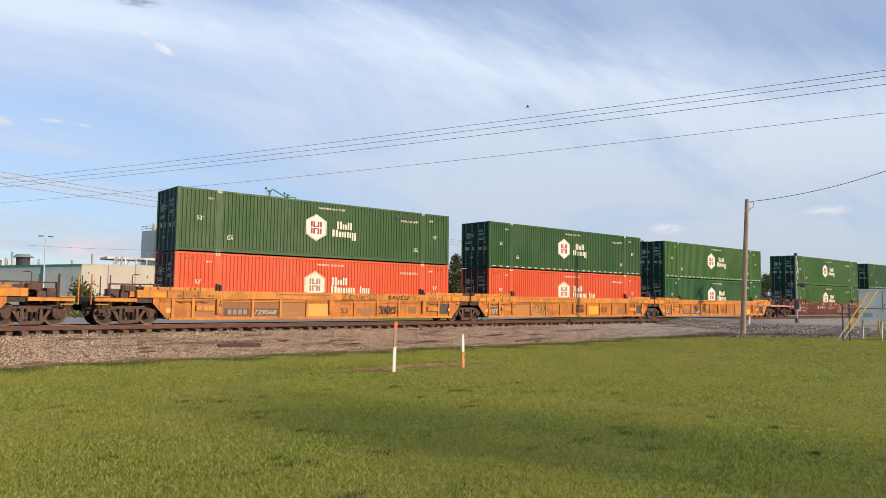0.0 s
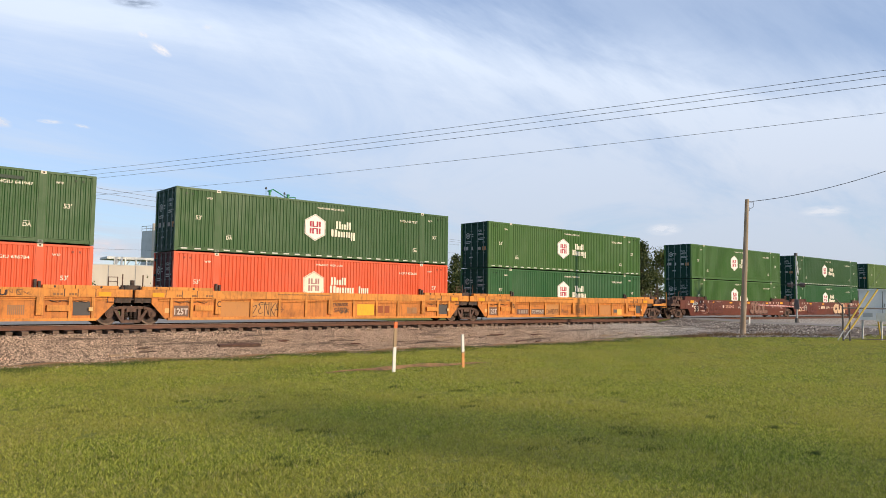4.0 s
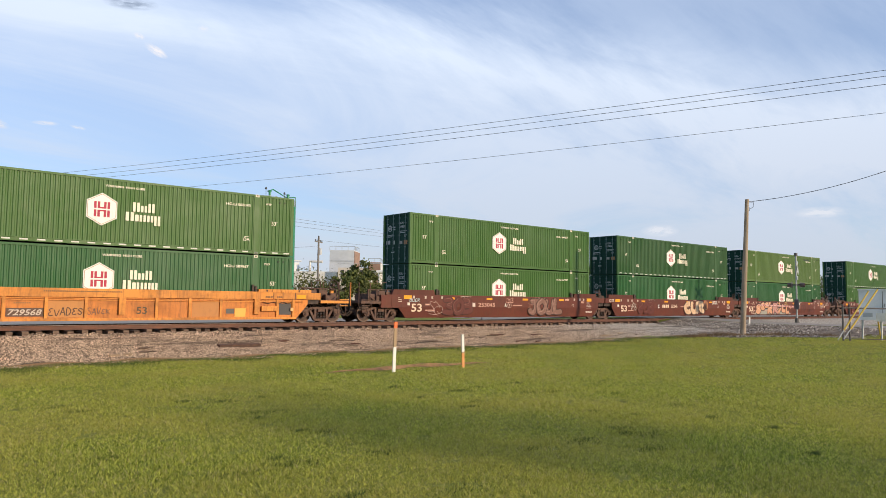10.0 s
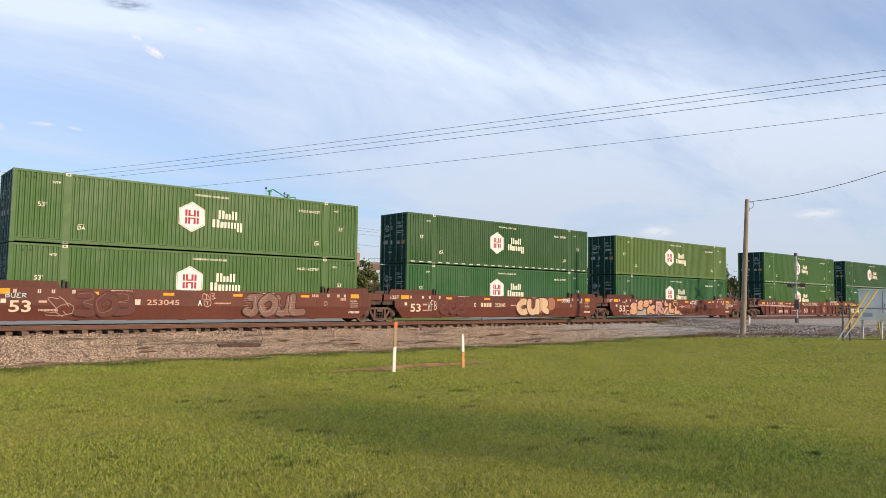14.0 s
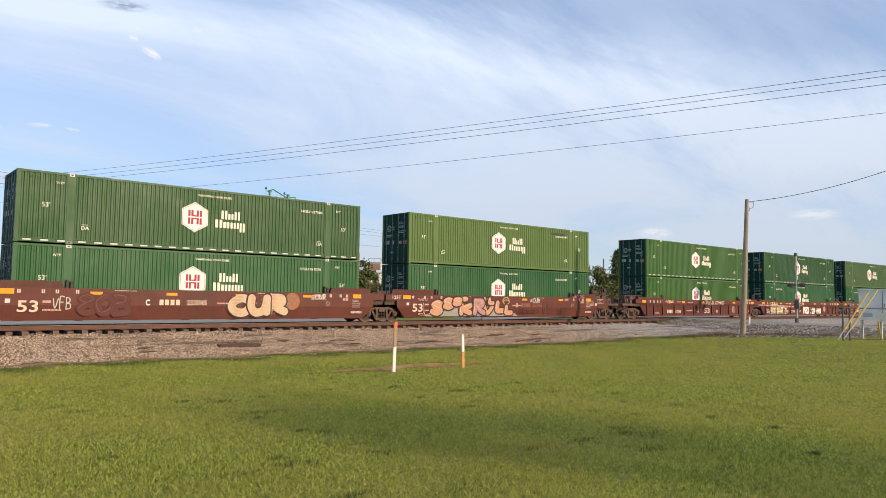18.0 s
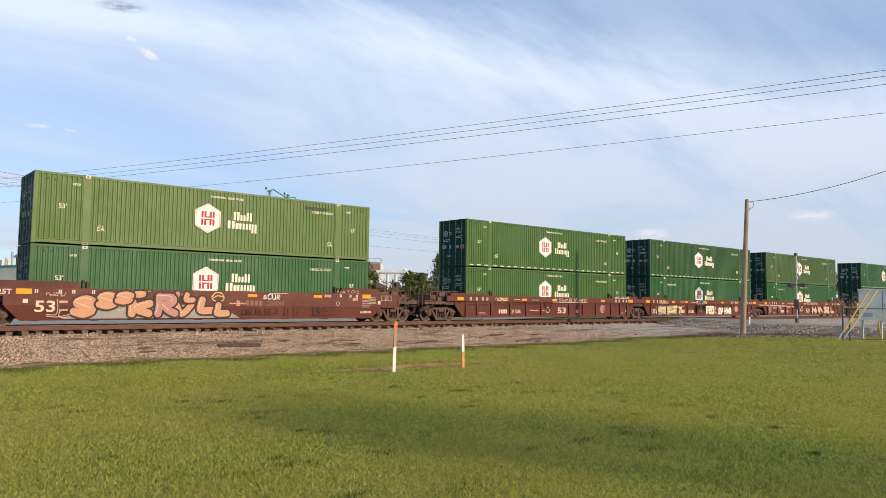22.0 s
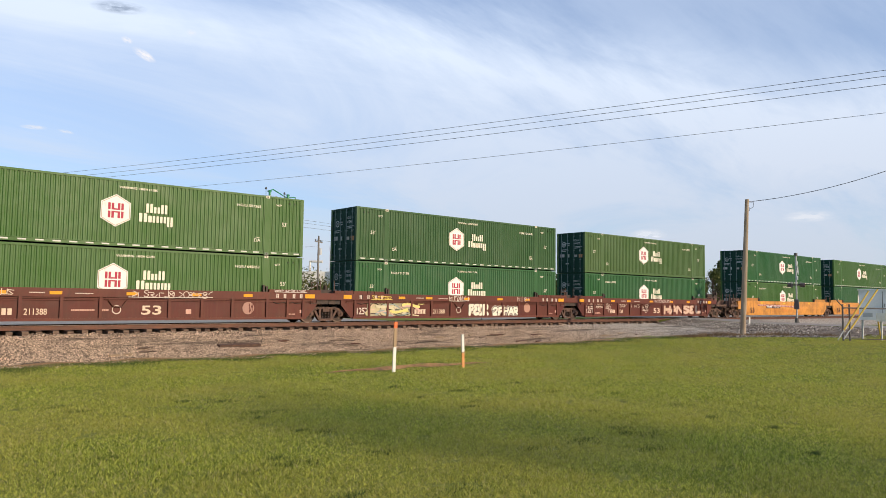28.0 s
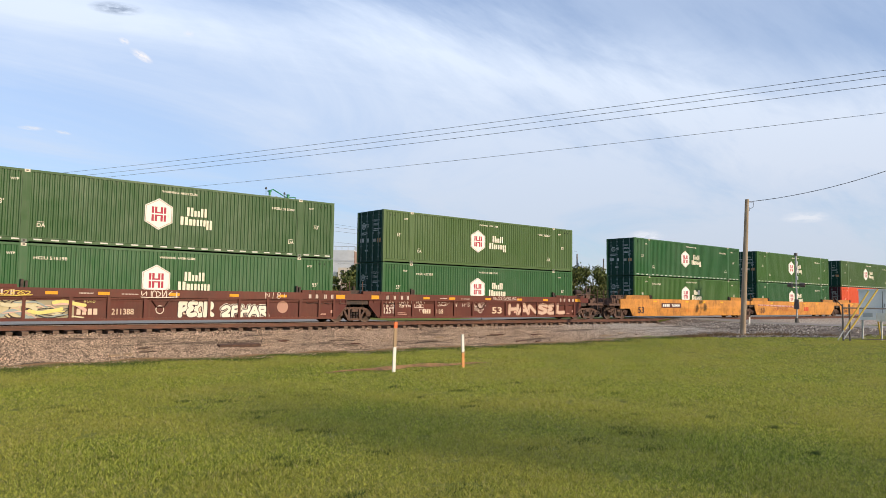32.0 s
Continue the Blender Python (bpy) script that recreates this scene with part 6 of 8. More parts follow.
# the lone wooden pole and its wire
PX, PY, PZ, PH = 43.2, 21.95, 0.30, 8.62
ob = tagged(new("utility_pole"), "bare brown wooden pole with a single wire", "utility pole", "utility poles")
ob.matrix_world = pose(PX + 0.02, PY + 0.08, PZ, 2.0, 1.5, 0)
part("post", Shape().tube((0, 0, -0.3), (0, 0, PH * 0.5), 0.175, 0.15, 14).tube((0, 0, PH * 0.5), (0, 0, PH), 0.15, 0.115, 14), M_POLE, ob)
part("bracket", Shape().path([(0.1, -0.05, PH - 0.15), (0.42, -0.2, PH - 0.12)], 0.03, 6), M_SIGNAL, ob)
part("loop", Shape().path([(0.40, -0.2, PH - 0.12), (0.50, -0.2, PH - 0.4), (0.30, -0.1, PH - 0.55), (0.12, -0.1, PH - 0.5), (0.2, -0.1, PH - 0.65), (0.05, -0.1, PH - 0.75)], 0.014, 5), M_WIRE, ob)
part("ground_marker", Shape().box(0.18, 0.30, -0.3, -0.26, 0.9, 1.3), M_MARKER, ob)
wire((PX + 0.57, PY - 0.42, PZ + PH - 0.12), (48.5, 12.0, 11.65), 0.50, 0.018, "single drooping wire from the wooden pole")

# long wires that pass over the track
for dz0, dz1 in ((0.9, 0.34), (0.30, 0.0), (-0.15, -0.50)):
    wire((15.73 - 3.17, 103.9 + 8.9, 16.0 + dz0), (50.5, 6.1, 16.22 + dz1), 0.55, 0.016, "thin dark wire high over the track", 30)
wire((15.85 - 3.17, 104.0 + 8.9, 13.9), (50.6, 6.2, 14.05), 0.55, 0.013, "thin dark wire high over the track", 30)


# crossing signals
def crossing_signal(x, y, z, angle, label, arm=False, foot=0.0, lamp=2.85, top=5.2):
    ob = tagged(new("crossing_signal"), label, "crossing signal", "crossing signals")
    ob.matrix_world = pose(x, y, z, 0, 0, angle)
    part("mast", Shape().tube((0, 0, -foot), (0, 0, top), 0.06, sides=10), M_GALV, ob)
    part("base", Shape().tube((0, 0, -0.4 - foot), (0, 0, 0.25 - foot), 0.20, 0.14, 10), M_SIGNAL, ob)
    part("case", Shape().box(-0.17, 0.20, -0.16, 0.16, 1.20, 1.72), M_SIGNAL, ob)
    c = part("crossbuck", Shape().prism(strip((-0.55, top - 1.45), (0.55, top - 0.55), 0.2), -0.12, -0.10).prism(strip((-0.55, top - 0.55), (0.55, top - 1.45), 0.2), -0.15, -0.13), M_CASE, ob, "worn pale crossbuck boards")
    part("bell", Shape().tube((0, 0, top - 0.05), (0, 0, top + 0.2), 0.13, sides=10), M_SIGNAL, ob)
    part("crossbar", Shape().box(-0.68, 0.68, -0.03, 0.03, lamp - 0.03, lamp + 0.03).box(-0.65, -0.59, -0.30, 0.30, lamp - 0.03, lamp + 0.03).box(0.59, 0.65, -0.30, 0.30, lamp - 0.03, lamp + 0.03), M_SIGNAL, ob)
    for sx in (-0.62, 0.62):
        for sy in (-1, 1):
            h = part("light_hood", Shape().tube((sx, sy * 0.30, lamp), (sx, sy * 0.58, lamp), 0.15, 0.17, 12), M_SIGNAL, ob, "black hooded lamp head")
            part("background", Shape().tube((sx, sy * 0.29, lamp), (sx, sy * 0.32, lamp), 0.25, sides=16), M_SIGNAL, h)
            part("lens", Shape().tube((sx, sy * 0.585, lamp), (sx, sy * 0.592, lamp), 0.14, sides=12), M_SIGRED, h, "unlit red lens")
    part("sign", Shape().box(-0.35, 0.35, -0.12, -0.10, top - 1.95, top - 1.65), M_CASE, ob)
    for zz in (top - 1.5, top - 1.1, top - 0.7, top - 0.3):
        part("step_bar", Shape().tube((0.05, 0, zz), (0.55, 0, zz), 0.015, sides=5), M_SIGNAL, ob)
    if arm:
        part("gate_mount", Shape().box(-0.28, 0.20, -0.18, 0.18, 0.95, 1.40), M_SIGNAL, ob)
        g = part("gate_counterweight", Shape().box(-1.0, -0.45, -0.2, -0.12, 1.35, 1.6), M_SIGNAL, ob)
    return ob


crossing_signal(58.3, 25.25, 1.08, 20, "level crossing signal with hooded lamps, unlit", True)
crossing_signal(37.4, 39.3, 1.25, -5, "level crossing signal with hooded lamps, unlit", False, 1.2, 3.35, 4.5)
tagged(part("crossing_gate", Shape().tube((57.8, 25.3, 2.22), (52.0, 25.3, 2.32), 0.07, 0.04, 8), simple("gate_red_white", (0.60, 0.42, 0.38), (0.40, 0.08, 0.07), 2.2, 0.6, 0, 0, 1, (3, 0.2, 0.2), 0.45, 0.55)), "lowered red and white crossing gate arm", "crossing gate")

# equipment case, fence and guys beside the road
ob = tagged(new("signal_case"), "grey aluminium railway signal case on steel legs", "equipment case")
ob.matrix_world = pose(46.6, 15.75, 0.62, 0, 0, -68)
part("case", Shape().box(-0.75, 1.6, 0.0, 0.9, 0.92, 2.66), M_CASE, ob)
part("roof", Shape().box(-0.80, 1.65, -0.05, 0.95, 2.66, 2.74), M_CASE, ob)
part("door_seam", Shape().box(0.40, 0.43, -0.006, 0.0, 1.0, 2.6), M_SIGNAL, ob)
part("vent_panel", Shape().box(-0.6, -0.1, -0.008, 0.0, 1.10, 1.35), M_GALV, ob)
part("handle", Shape().box(0.50, 0.54, -0.05, 0.0, 1.7, 1.9), M_SIGNAL, ob)
for lx in (-0.6, 0.35, 1.4):
    for ly in (0.1, 0.8):
        part("leg", Shape().tube((lx, ly, -0.5), (lx, ly, 0.92), 0.04, sides=6), M_GALV, ob)
mb = tagged(new("meter_box"), "small white meter box on a post", "meter box")
mb.matrix_world = pose(45.4, 15.1, 0.55, 0, 0, -68)
part("box", Shape().box(-0.15, 0.40, -0.12, 0.12, 0.95, 1.42), M_MARKER, mb)
part("post", Shape().tube((0.1, 0.06, -0.4), (0.1, 0.06, 1.0), 0.045, sides=6), M_GALV, mb)
fe = tagged(new("pipe_fence"), "rusty dark pipe fence round the equipment", "fence")
for k, (x, y) in enumerate(((42.9, 16.1), (43.3, 15.9), (45.2, 14.2), (47.5, 12.0))):
    part("post", Shape().tube((x, y, 0.2), (x, y, 2.45), 0.05, sides=8), M_SIGNAL, fe)
part("top_rail", Shape().path([(42.9, 16.1, 2.25), (45.2, 14.2, 2.22), (47.5, 12.0, 2.2)], 0.035, 6), M_SIGNAL, fe)
part("bottom_rail", Shape().path([(42.9, 16.1, 0.55), (45.2, 14.2, 0.52), (47.5, 12.0, 0.5)], 0.025, 6), M_SIGNAL, fe)
part("strut", Shape().tube((42.5, 16.3, 2.75), (43.0, 16.05, 2.2), 0.03, sides=6), M_SIGNAL, fe)
for k, (a, b2) in enumerate((((42.42, 16.02, 0.78), (44.19, 15.21, 3.18)), ((41.92, 15.51, 0.87), (43.80, 14.62, 3.27)))):
    a, b2 = Vector(a), Vector(b2)
    g = tagged(new("guy_guard"), "yellow plastic guard on a slanting guy wire", "guy guard", "guy guards")
    part("guard", Shape().tube(a + (b2 - a) * 0.1, b2, 0.045, sides=8), M_YELLOW, g)
    part("guy_wire", Shape().tube(a - (b2 - a) * 0.08, b2 + (b2 - a) * 0.9, 0.006, sides=5), M_WIRE, g)
    part("anchor", Shape().tube(a - (b2 - a) * 0.12, a + (b2 - a) * 0.1, 0.025, sides=6), M_GALV, g)
tagged(part("yellow_post", Shape().tube((45.9, 15.2, 0.4), (45.75, 15.3, 1.55), 0.045, sides=8), M_YELLOW), "short yellow marker post beside the fence", "marker post")

# an old tie and scraps on the ballast
y, z = bank_z(13.9, 0.42)
t = tagged(part("old_tie", Shape().box(-0.95, 0.95, -0.13, 0.13, -0.06, 0.12), M_TRUCK, at=(13.6, y, z + 0.03)), "dark rotten tie lying on the ballast", "railway tie")
t.rotation_euler = (0.2, 0, 0.05)
for k in range(26):
    x = rng.uniform(8, 40)
    f = rng.uniform(0.08, 0.6)
    y, z = bank_z(x, f)
    w = rng.uniform(0.15, 0.6)
    t = tagged(part("wood_scrap", Shape().box(-w, w, -0.05, 0.05, -0.03, 0.035), (M_TIE, M_STAKEWOOD, M_RAIL)[k % 3], at=(x, y, z + 0.03)), "splinter of old wood on the ballast", "debris", "scraps on the ballast")
    t.rotation_euler = (0.2, 0, rng.uniform(-0.5, 0.5))


# a bird that crosses the sky
bird = tagged(new("bird"), "small dark bird flying over the track", "bird")
part("body", Shape().tube((-0.22, 0, 0), (0.12, 0, 0), 0.03, 0.07, 8).tube((0.12, 0, 0), (0.24, 0, 0.02), 0.06, 0.02, 8).add([(-0.22, 0, 0), (-0.40, 0.08, 0), (-0.40, -0.08, 0)], [(0, 1, 2)]), M_PLUME, bird)
bird.scale = (0.6, 0.6, 0.6)
WINGS = []
for sg in (-1, 1):
    w = part("wing", Shape().add([(0.12, 0, 0.015), (-0.10, 0, 0.015), (-0.14, sg * 0.30, 0.02), (-0.06, sg * 0.55, 0.0), (0.06, sg * 0.30, 0.03), (0.12, 0, -0.01), (-0.10, 0, -0.01), (-0.14, sg * 0.30, 0.005), (0.06, sg * 0.30, 0.005)],
                         [(0, 1, 2, 3, 4), (5, 8, 3, 7, 6), (0, 4, 3, 8, 5), (1, 6, 7, 3, 2)]), M_PLUME, bird)
    WINGS.append((w, sg))


# small clouds that drift
M_CLOUD = bpy.data.materials.new("cloud_wisp")
M_CLOUD.use_nodes = True
nt = M_CLOUD.node_tree
nt.nodes.clear()
out = nt.nodes.new("ShaderNodeOutputMaterial")
mixer = nt.nodes.new("ShaderNodeMixShader")
clear = nt.nodes.new("ShaderNodeBsdfTransparent")
glow = nt.nodes.new("ShaderNodeEmission")
oi = nt.nodes.new("ShaderNodeObjectInfo")
tc = nt.nodes.new("ShaderNodeTexCoord")
length = nt.nodes.new("ShaderNodeVectorMath")
length.operation = "LENGTH"
nt.links.new(tc.outputs["Object"], length.inputs[0])
edge = node_range(nt, length.outputs["Value"], 0.15, 1.0, 1.0, 0.0)
puff = node_range(nt, node_noise(nt, 1.6, 6, 0.6), 0.32, 0.62, 0.0, 1.6)
mul = nt.nodes.new("ShaderNodeMath")
mul.operation, mul.use_clamp = "MULTIPLY", True
nt.links.new(edge, mul.inputs[0])
nt.links.new(puff, mul.inputs[1])
nt.links.new(oi.outputs["Color"], glow.inputs["Color"])
nt.links.new(mul.outputs[0], mixer.inputs[0])
nt.links.new(clear.outputs[0], mixer.inputs[1])
nt.links.new(glow.outputs[0], mixer.inputs[2])
nt.links.new(mixer.outputs[0], out.inputs["Surface"])
wisp = Shape()
wisp.v = [(0, 0, 0)] + [(math.cos(k * math.pi / 12), 0, math.sin(k * math.pi / 12)) for k in range(24)]
wisp.f = [(0, k + 1, (k + 1) % 24 + 1) for k in range(24)]
wisp = wisp.mesh("cloud")
CLOUDS = []
for x, y, z, w, h, tilt, c in ((839.8, 2498.1, 859.0, 46, 17, 28, (0.95, 0.93, 0.96)), (792.3, 2534.0, 909.1, 22, 12, 20, (0.86, 0.88, 0.96)), (433.5, 2868.3, 601.4, 40, 20, 15, (0.72, 0.78, 0.90)),
                               (563.1, 2757.6, 603.7, 46, 9, -2, (0.74, 0.80, 0.92)), (960.7, 2387.8, 937.5, 20, 14, 0, (0.80, 0.86, 0.97)), (649.0, 2685.7, 589.5, 30, 7, 8, (0.72, 0.79, 0.92)),
                               (763.7, 2548.1, 1022.0, 95, 26, -4, (0.36, 0.44, 0.58)), (695.1, 2685.7, 160.0, 150, 60, 0, (0.86, 0.76, 0.78)), (2204.1, 1390.6, 258.6, 70, 24, 0, (0.76, 0.80, 0.88)), (2625.3, 1024.9, 330.6, 90, 22, 0, (0.76, 0.80, 0.88))):
    ob = tagged(part("cloud", wisp, M_CLOUD, color=c), "small soft wisp of evening cloud", "cloud", "drifting clouds")
    a = math.degrees(math.atan2(x, y))
    turn = pose(0, 0, 0, 0, tilt, -a)
    ob.scale = (w, 1, h)
    CLOUDS.append((ob, Vector((x, y, z)), turn))


# ---- lettering, plates and graffiti on the wagons ----
def note(ux, words, x0, x1, z0, z1, color, y=None, fat=0.02, shear=0.0, name="lettering"):
    y = -WY - 0.006 if y is None else y
    return lettering(words, x0 + 0.1, z0, z1 - z0, y, color, CARS[ux], fat, shear, x1 - x0, name)


def bars(ux, x0, x1, z0, z1, color, n, y=None):
    """A word that is not spelt out: a row of plain bars in its place."""
    y = -WY - 0.006 if y is None else y
    w = (x1 - x0) / n
    s = Shape()
    for k in range(n):
        s.box(k * w, k * w + 0.72 * w, -0.002, 0.002, 0, z1 - z0)
    return part("painted_bars", s, M_DECAL, CARS[ux], at=(x0 + 0.1, y, z0), color=color)


def blot(ux, x0, x1, z0, z1, color, y=None, name="paint_patch"):
    y = -WY - 0.005 if y is None else y
    return plate(x0 + 0.1, x1 + 0.1, z0, z1, y, color, CARS[ux], name)


def smooth_line(pts, k=5):
    """A round curve through the points."""
    out = []
    p = [pts[0]] + list(pts) + [pts[-1]]
    for a, b, c, d in zip(p[:-3], p[1:-2], p[2:-1], p[3:]):
        for i in range(k):
            t = i / k
            out.append(tuple(0.5 * (2 * b[n] + (c[n] - a[n]) * t + (2 * a[n] - 5 * b[n] + 4 * c[n] - d[n]) * t * t + (3 * b[n] - a[n] - 3 * c[n] + d[n]) * t ** 3) for n in (0, 1)))
    return out + [tuple(pts[-1])]


def ribbon(lines, w, y):
    """Brush strokes of one width with round ends; each stroke rises a little as it goes, like wet paint over dry."""
    s = Shape()
    for n, pts in enumerate(lines):
        m = len(pts)
        left, right = [], []
        for k, (x, z) in enumerate(pts):
            a, b = pts[max(0, k - 1)], pts[min(m - 1, k + 1)]
            dx, dz = b[0] - a[0], b[1] - a[1]
            d = math.hypot(dx, dz) or 1.0
            yy = y - 0.0022 * n - 0.0016 * k / m
            left.append((x - dz / d * w / 2, yy, z + dx / d * w / 2))
            right.append((x + dz / d * w / 2, yy, z - dx / d * w / 2))
        s.add(left + right, [(k, m + k, m + k + 1, k + 1) for k in range(m - 1)])
        for p, q, c in ((left[0], right[0], pts[0]), (right[-1], left[-1], pts[-1])):
            a0 = math.atan2(p[2] - c[1], p[0] - c[0])
            s.add([(c[0] + w / 2 * math.cos(a0 + t * math.pi / 6), p[1], c[1] + w / 2 * math.sin(a0 + t * math.pi / 6)) for t in range(7)], [tuple(range(7))])
    return s


def scribble(ux, x0, x1, z0, z1, color, w=0.03, n=14, seed=1, y=None):
    """A quick tag that cannot be read: looping strokes of uneven size."""
    rg = random.Random(seed)
    y = -WY - 0.007 if y is None else y
    w = min(w, 0.035)
    hz = (z1 - z0) / 2
    m = max(2, round((x1 - x0) / (1.25 * hz + 0.05)))
    step = (x1 - x0) / m
    lines, kinds = [], [st for ch in "SZN2EU38CKRL" for st in GLYPHS[ch]]
    for k in range(m):
        flip, up = rg.choice((-1, 1)), rg.choice((-1, 1))
        big, lift = rg.uniform(0.6, 1.15), rg.uniform(-0.2, 0.2)
        st = rg.choice(kinds)
        lines.append(smooth_line([(x0 + 0.1 + step * (k + 0.5 + flip * (u - 0.5) * rg.uniform(0.9, 1.3)), (z0 + z1) / 2 + hz * (lift + 2 * up * (v - 0.5) * big)) for u, v in st], 4))
    if rg.random() < 0.5:
        lines.append(smooth_line([(x0 + 0.1, z0), ((x0 + x1) / 2 + 0.1, z0 - 0.1 * hz), (x1 + 0.15, z0 + 0.2 * hz)], 5))
    return part("graffiti", ribbon(lines, w, y), M_DECAL, CARS[ux], color=color)


GLYPHS = {
    "A": (((0, 0), (0.3, 0.6), (0.5, 1), (0.72, 0.6), (1, 0)), ((0.2, 0.35), (0.85, 0.35))),
    "B": (((0.1, 0), (0.1, 0.5), (0.1, 1)), ((0.1, 1), (0.7, 0.95), (0.75, 0.65), (0.2, 0.52), (0.85, 0.45), (0.9, 0.1), (0.1, 0))),
    "C": (((0.95, 0.8), (0.6, 1), (0.15, 0.75), (0.05, 0.4), (0.3, 0.05), (0.7, 0), (1, 0.25)),),
    "E": (((0.95, 0.95), (0.5, 1), (0.15, 0.8), (0.5, 0.55), (0.1, 0.3), (0.3, 0.02), (0.95, 0.08)),),
    "F": (((0.1, 0), (0.1, 1), (0.9, 1)), ((0.1, 0.55), (0.7, 0.55))),
    "H": (((0.1, 0), (0.1, 1)), ((0.9, 0), (0.9, 1)), ((0.1, 0.5), (0.9, 0.55))),
    "I": (((0.5, 0), (0.5, 0.7)), ((0.5, 0.98), (0.52, 1))),
    "J": (((0.7, 1), (0.75, 0.3), (0.5, 0), (0.1, 0.15)), ((0.3, 1), (1, 1))),
    "K": (((0.1, 0), (0.1, 1)), ((0.9, 0.95), (0.25, 0.5), (0.95, 0.02))),
    "L": (((0.15, 1), (0.12, 0.4), (0.2, 0.05), (0.9, 0.06)),),
    "N": (((0.1, 0), (0.1, 0.95), (0.85, 0.05), (0.9, 1)),),
    "O": (((0.5, 1), (0.05, 0.6), (0.3, 0.02), (0.85, 0.15), (0.95, 0.7), (0.5, 1)),),
    "P": (((0.15, 0), (0.12, 0.5), (0.15, 1)), ((0.1, 0.95), (0.75, 0.98), (0.9, 0.65), (0.2, 0.42))),
    "R": (((0.12, 0), (0.12, 0.5), (0.12, 1)), ((0.1, 0.97), (0.75, 0.95), (0.8, 0.62), (0.25, 0.5)), ((0.35, 0.5), (0.65, 0.2), (1, 0.02))),
    "S": (((0.92, 0.85), (0.5, 1), (0.1, 0.75), (0.5, 0.52), (0.92, 0.28), (0.5, 0), (0.05, 0.15)),),
    "T": (((0.5, 0), (0.5, 1)), ((0, 1), (1, 1))),
    "U": (((0.08, 1), (0.08, 0.4), (0.4, 0), (0.8, 0.2), (0.92, 1)), ((0.92, 1), (0.95, 0.05))),
    "V": (((0, 1), (0.45, 0), (1, 1)),),
    "Z": (((0.05, 0.95), (0.9, 1), (0.1, 0.05), (1, 0)),),
    "D": (((0.1, 0), (0.1, 1), (0.7, 0.9), (0.95, 0.5), (0.6, 0.05), (0.1, 0)),),
    "2": (((0.05, 0.75), (0.4, 1), (0.85, 0.75), (0.5, 0.35), (0.05, 0.03), (1, 0.05)),),
    "3": (((0.05, 0.95), (0.7, 1), (0.85, 0.72), (0.35, 0.54), (0.95, 0.35), (0.7, 0.02), (0, 0.08)),),
    "0": (((0.5, 1), (0.05, 0.6), (0.3, 0.02), (0.85, 0.15), (0.95, 0.7), (0.5, 1)),),
    "8": (((0.5, 0.55), (0.1, 0.78), (0.5, 1), (0.9, 0.78), (0.5, 0.55), (0.05, 0.25), (0.5, 0), (0.95, 0.25), (0.5, 0.55)),),
}


def spray_lines(words, x0, x1, z0, z1, seed, gap=0.14, sway=0.06):
    """The strokes of each letter of a sprayed word, a little uneven."""
    rg = random.Random(seed)
    n = len(words)
    cell = (x1 - x0) / n
    for k, ch in enumerate(words):
        a, b = x0 + 0.1 + k * cell + gap * cell / 2, x0 + 0.1 + (k + 1) * cell - gap * cell / 2
        lo, hi = z0 + rg.uniform(0, sway) * (z1 - z0), z1 - rg.uniform(0, sway * 1.6) * (z1 - z0)
        yield [smooth_line([(a + (b - a) * (u + rg.uniform(-0.03, 0.03)) + 0.06 * (v - 0.5) * cell, lo + (hi - lo) * v) for u, v in st], 5) for st in GLYPHS[ch]]


def tag(ux, words, x0, x1, z0, z1, color, w=0.03, seed=1, y=None, flourish=False):
    """A thin hand-sprayed word."""
    y = -WY - 0.007 if y is None else y
    lines = [ln for letter in spray_lines(words, x0, x1, z0, z1, seed, 0.2, 0.2) for ln in letter]
    if flourish:
        lines.append(smooth_line([(x0 - 0.1, z0 + 0.02), ((x0 + x1) / 2, z0 - 0.02), (x1 + 0.6, z0 + 0.01)], 6))
    return part("graffiti", ribbon(lines, w, y), M_DECAL, CARS[ux], color=color)


def bubble(ux, x0, x1, z0, z1, fill, edge, words, y=None, fat=0.3, rim=0.05, shine=None, seed=1, halo=None):
    """Fat sprayed letters that overlap, each with an outline, a fill and thin highlights."""
    y = -WY - 0.006 if y is None else y
    cell = (x1 - x0) / len(words)
    w = fat * cell
    m = (w + rim) / 2
    first = None
    if halo:
        y -= 0.0075
        for le in spray_lines(words, x0 + m * 0.6, x1 - m * 0.6, z0 + m, z1 - m, seed, 0.0):
            first = part("graffiti_halo", ribbon(le, w + 3.2 * rim, y + 0.0068), M_DECAL, CARS[ux], color=halo)
    for k, le in enumerate(spray_lines(words, x0 + m * 0.6, x1 - m * 0.6, z0 + m, z1 - m, seed, 0.0)):
        yy = y - 0.0145 * (k % 2)
        g = part("graffiti", ribbon(le, w + 2 * rim, yy), M_DECAL, CARS[ux], "sprayed bubble letter with a dark outline", color=edge)
        if fill:
            part("graffiti_fill", ribbon(le, w, yy - 0.0068), M_DECAL, g, color=fill)
        if shine:
            part("graffiti_shine", ribbon([[(p[0] - 0.22 * w, p[1] + 0.2 * w) for p in ln[: max(2, len(ln) * 2 // 3)]] for ln in le], 0.10 * w, yy - 0.0137), M_DECAL, g, color=shine)
    return first


AMBER = (0.75, 0.33, 0.02)
PALE = (0.62, 0.50, 0.42)
PINK = (0.60, 0.34, 0.26)
CREAMY = (0.70, 0.52, 0.38)
INK = (0.05, 0.03, 0.03)
SHADOW = (0.23, 0.125, 0.095)
RIB_Y = -WY + 0.084

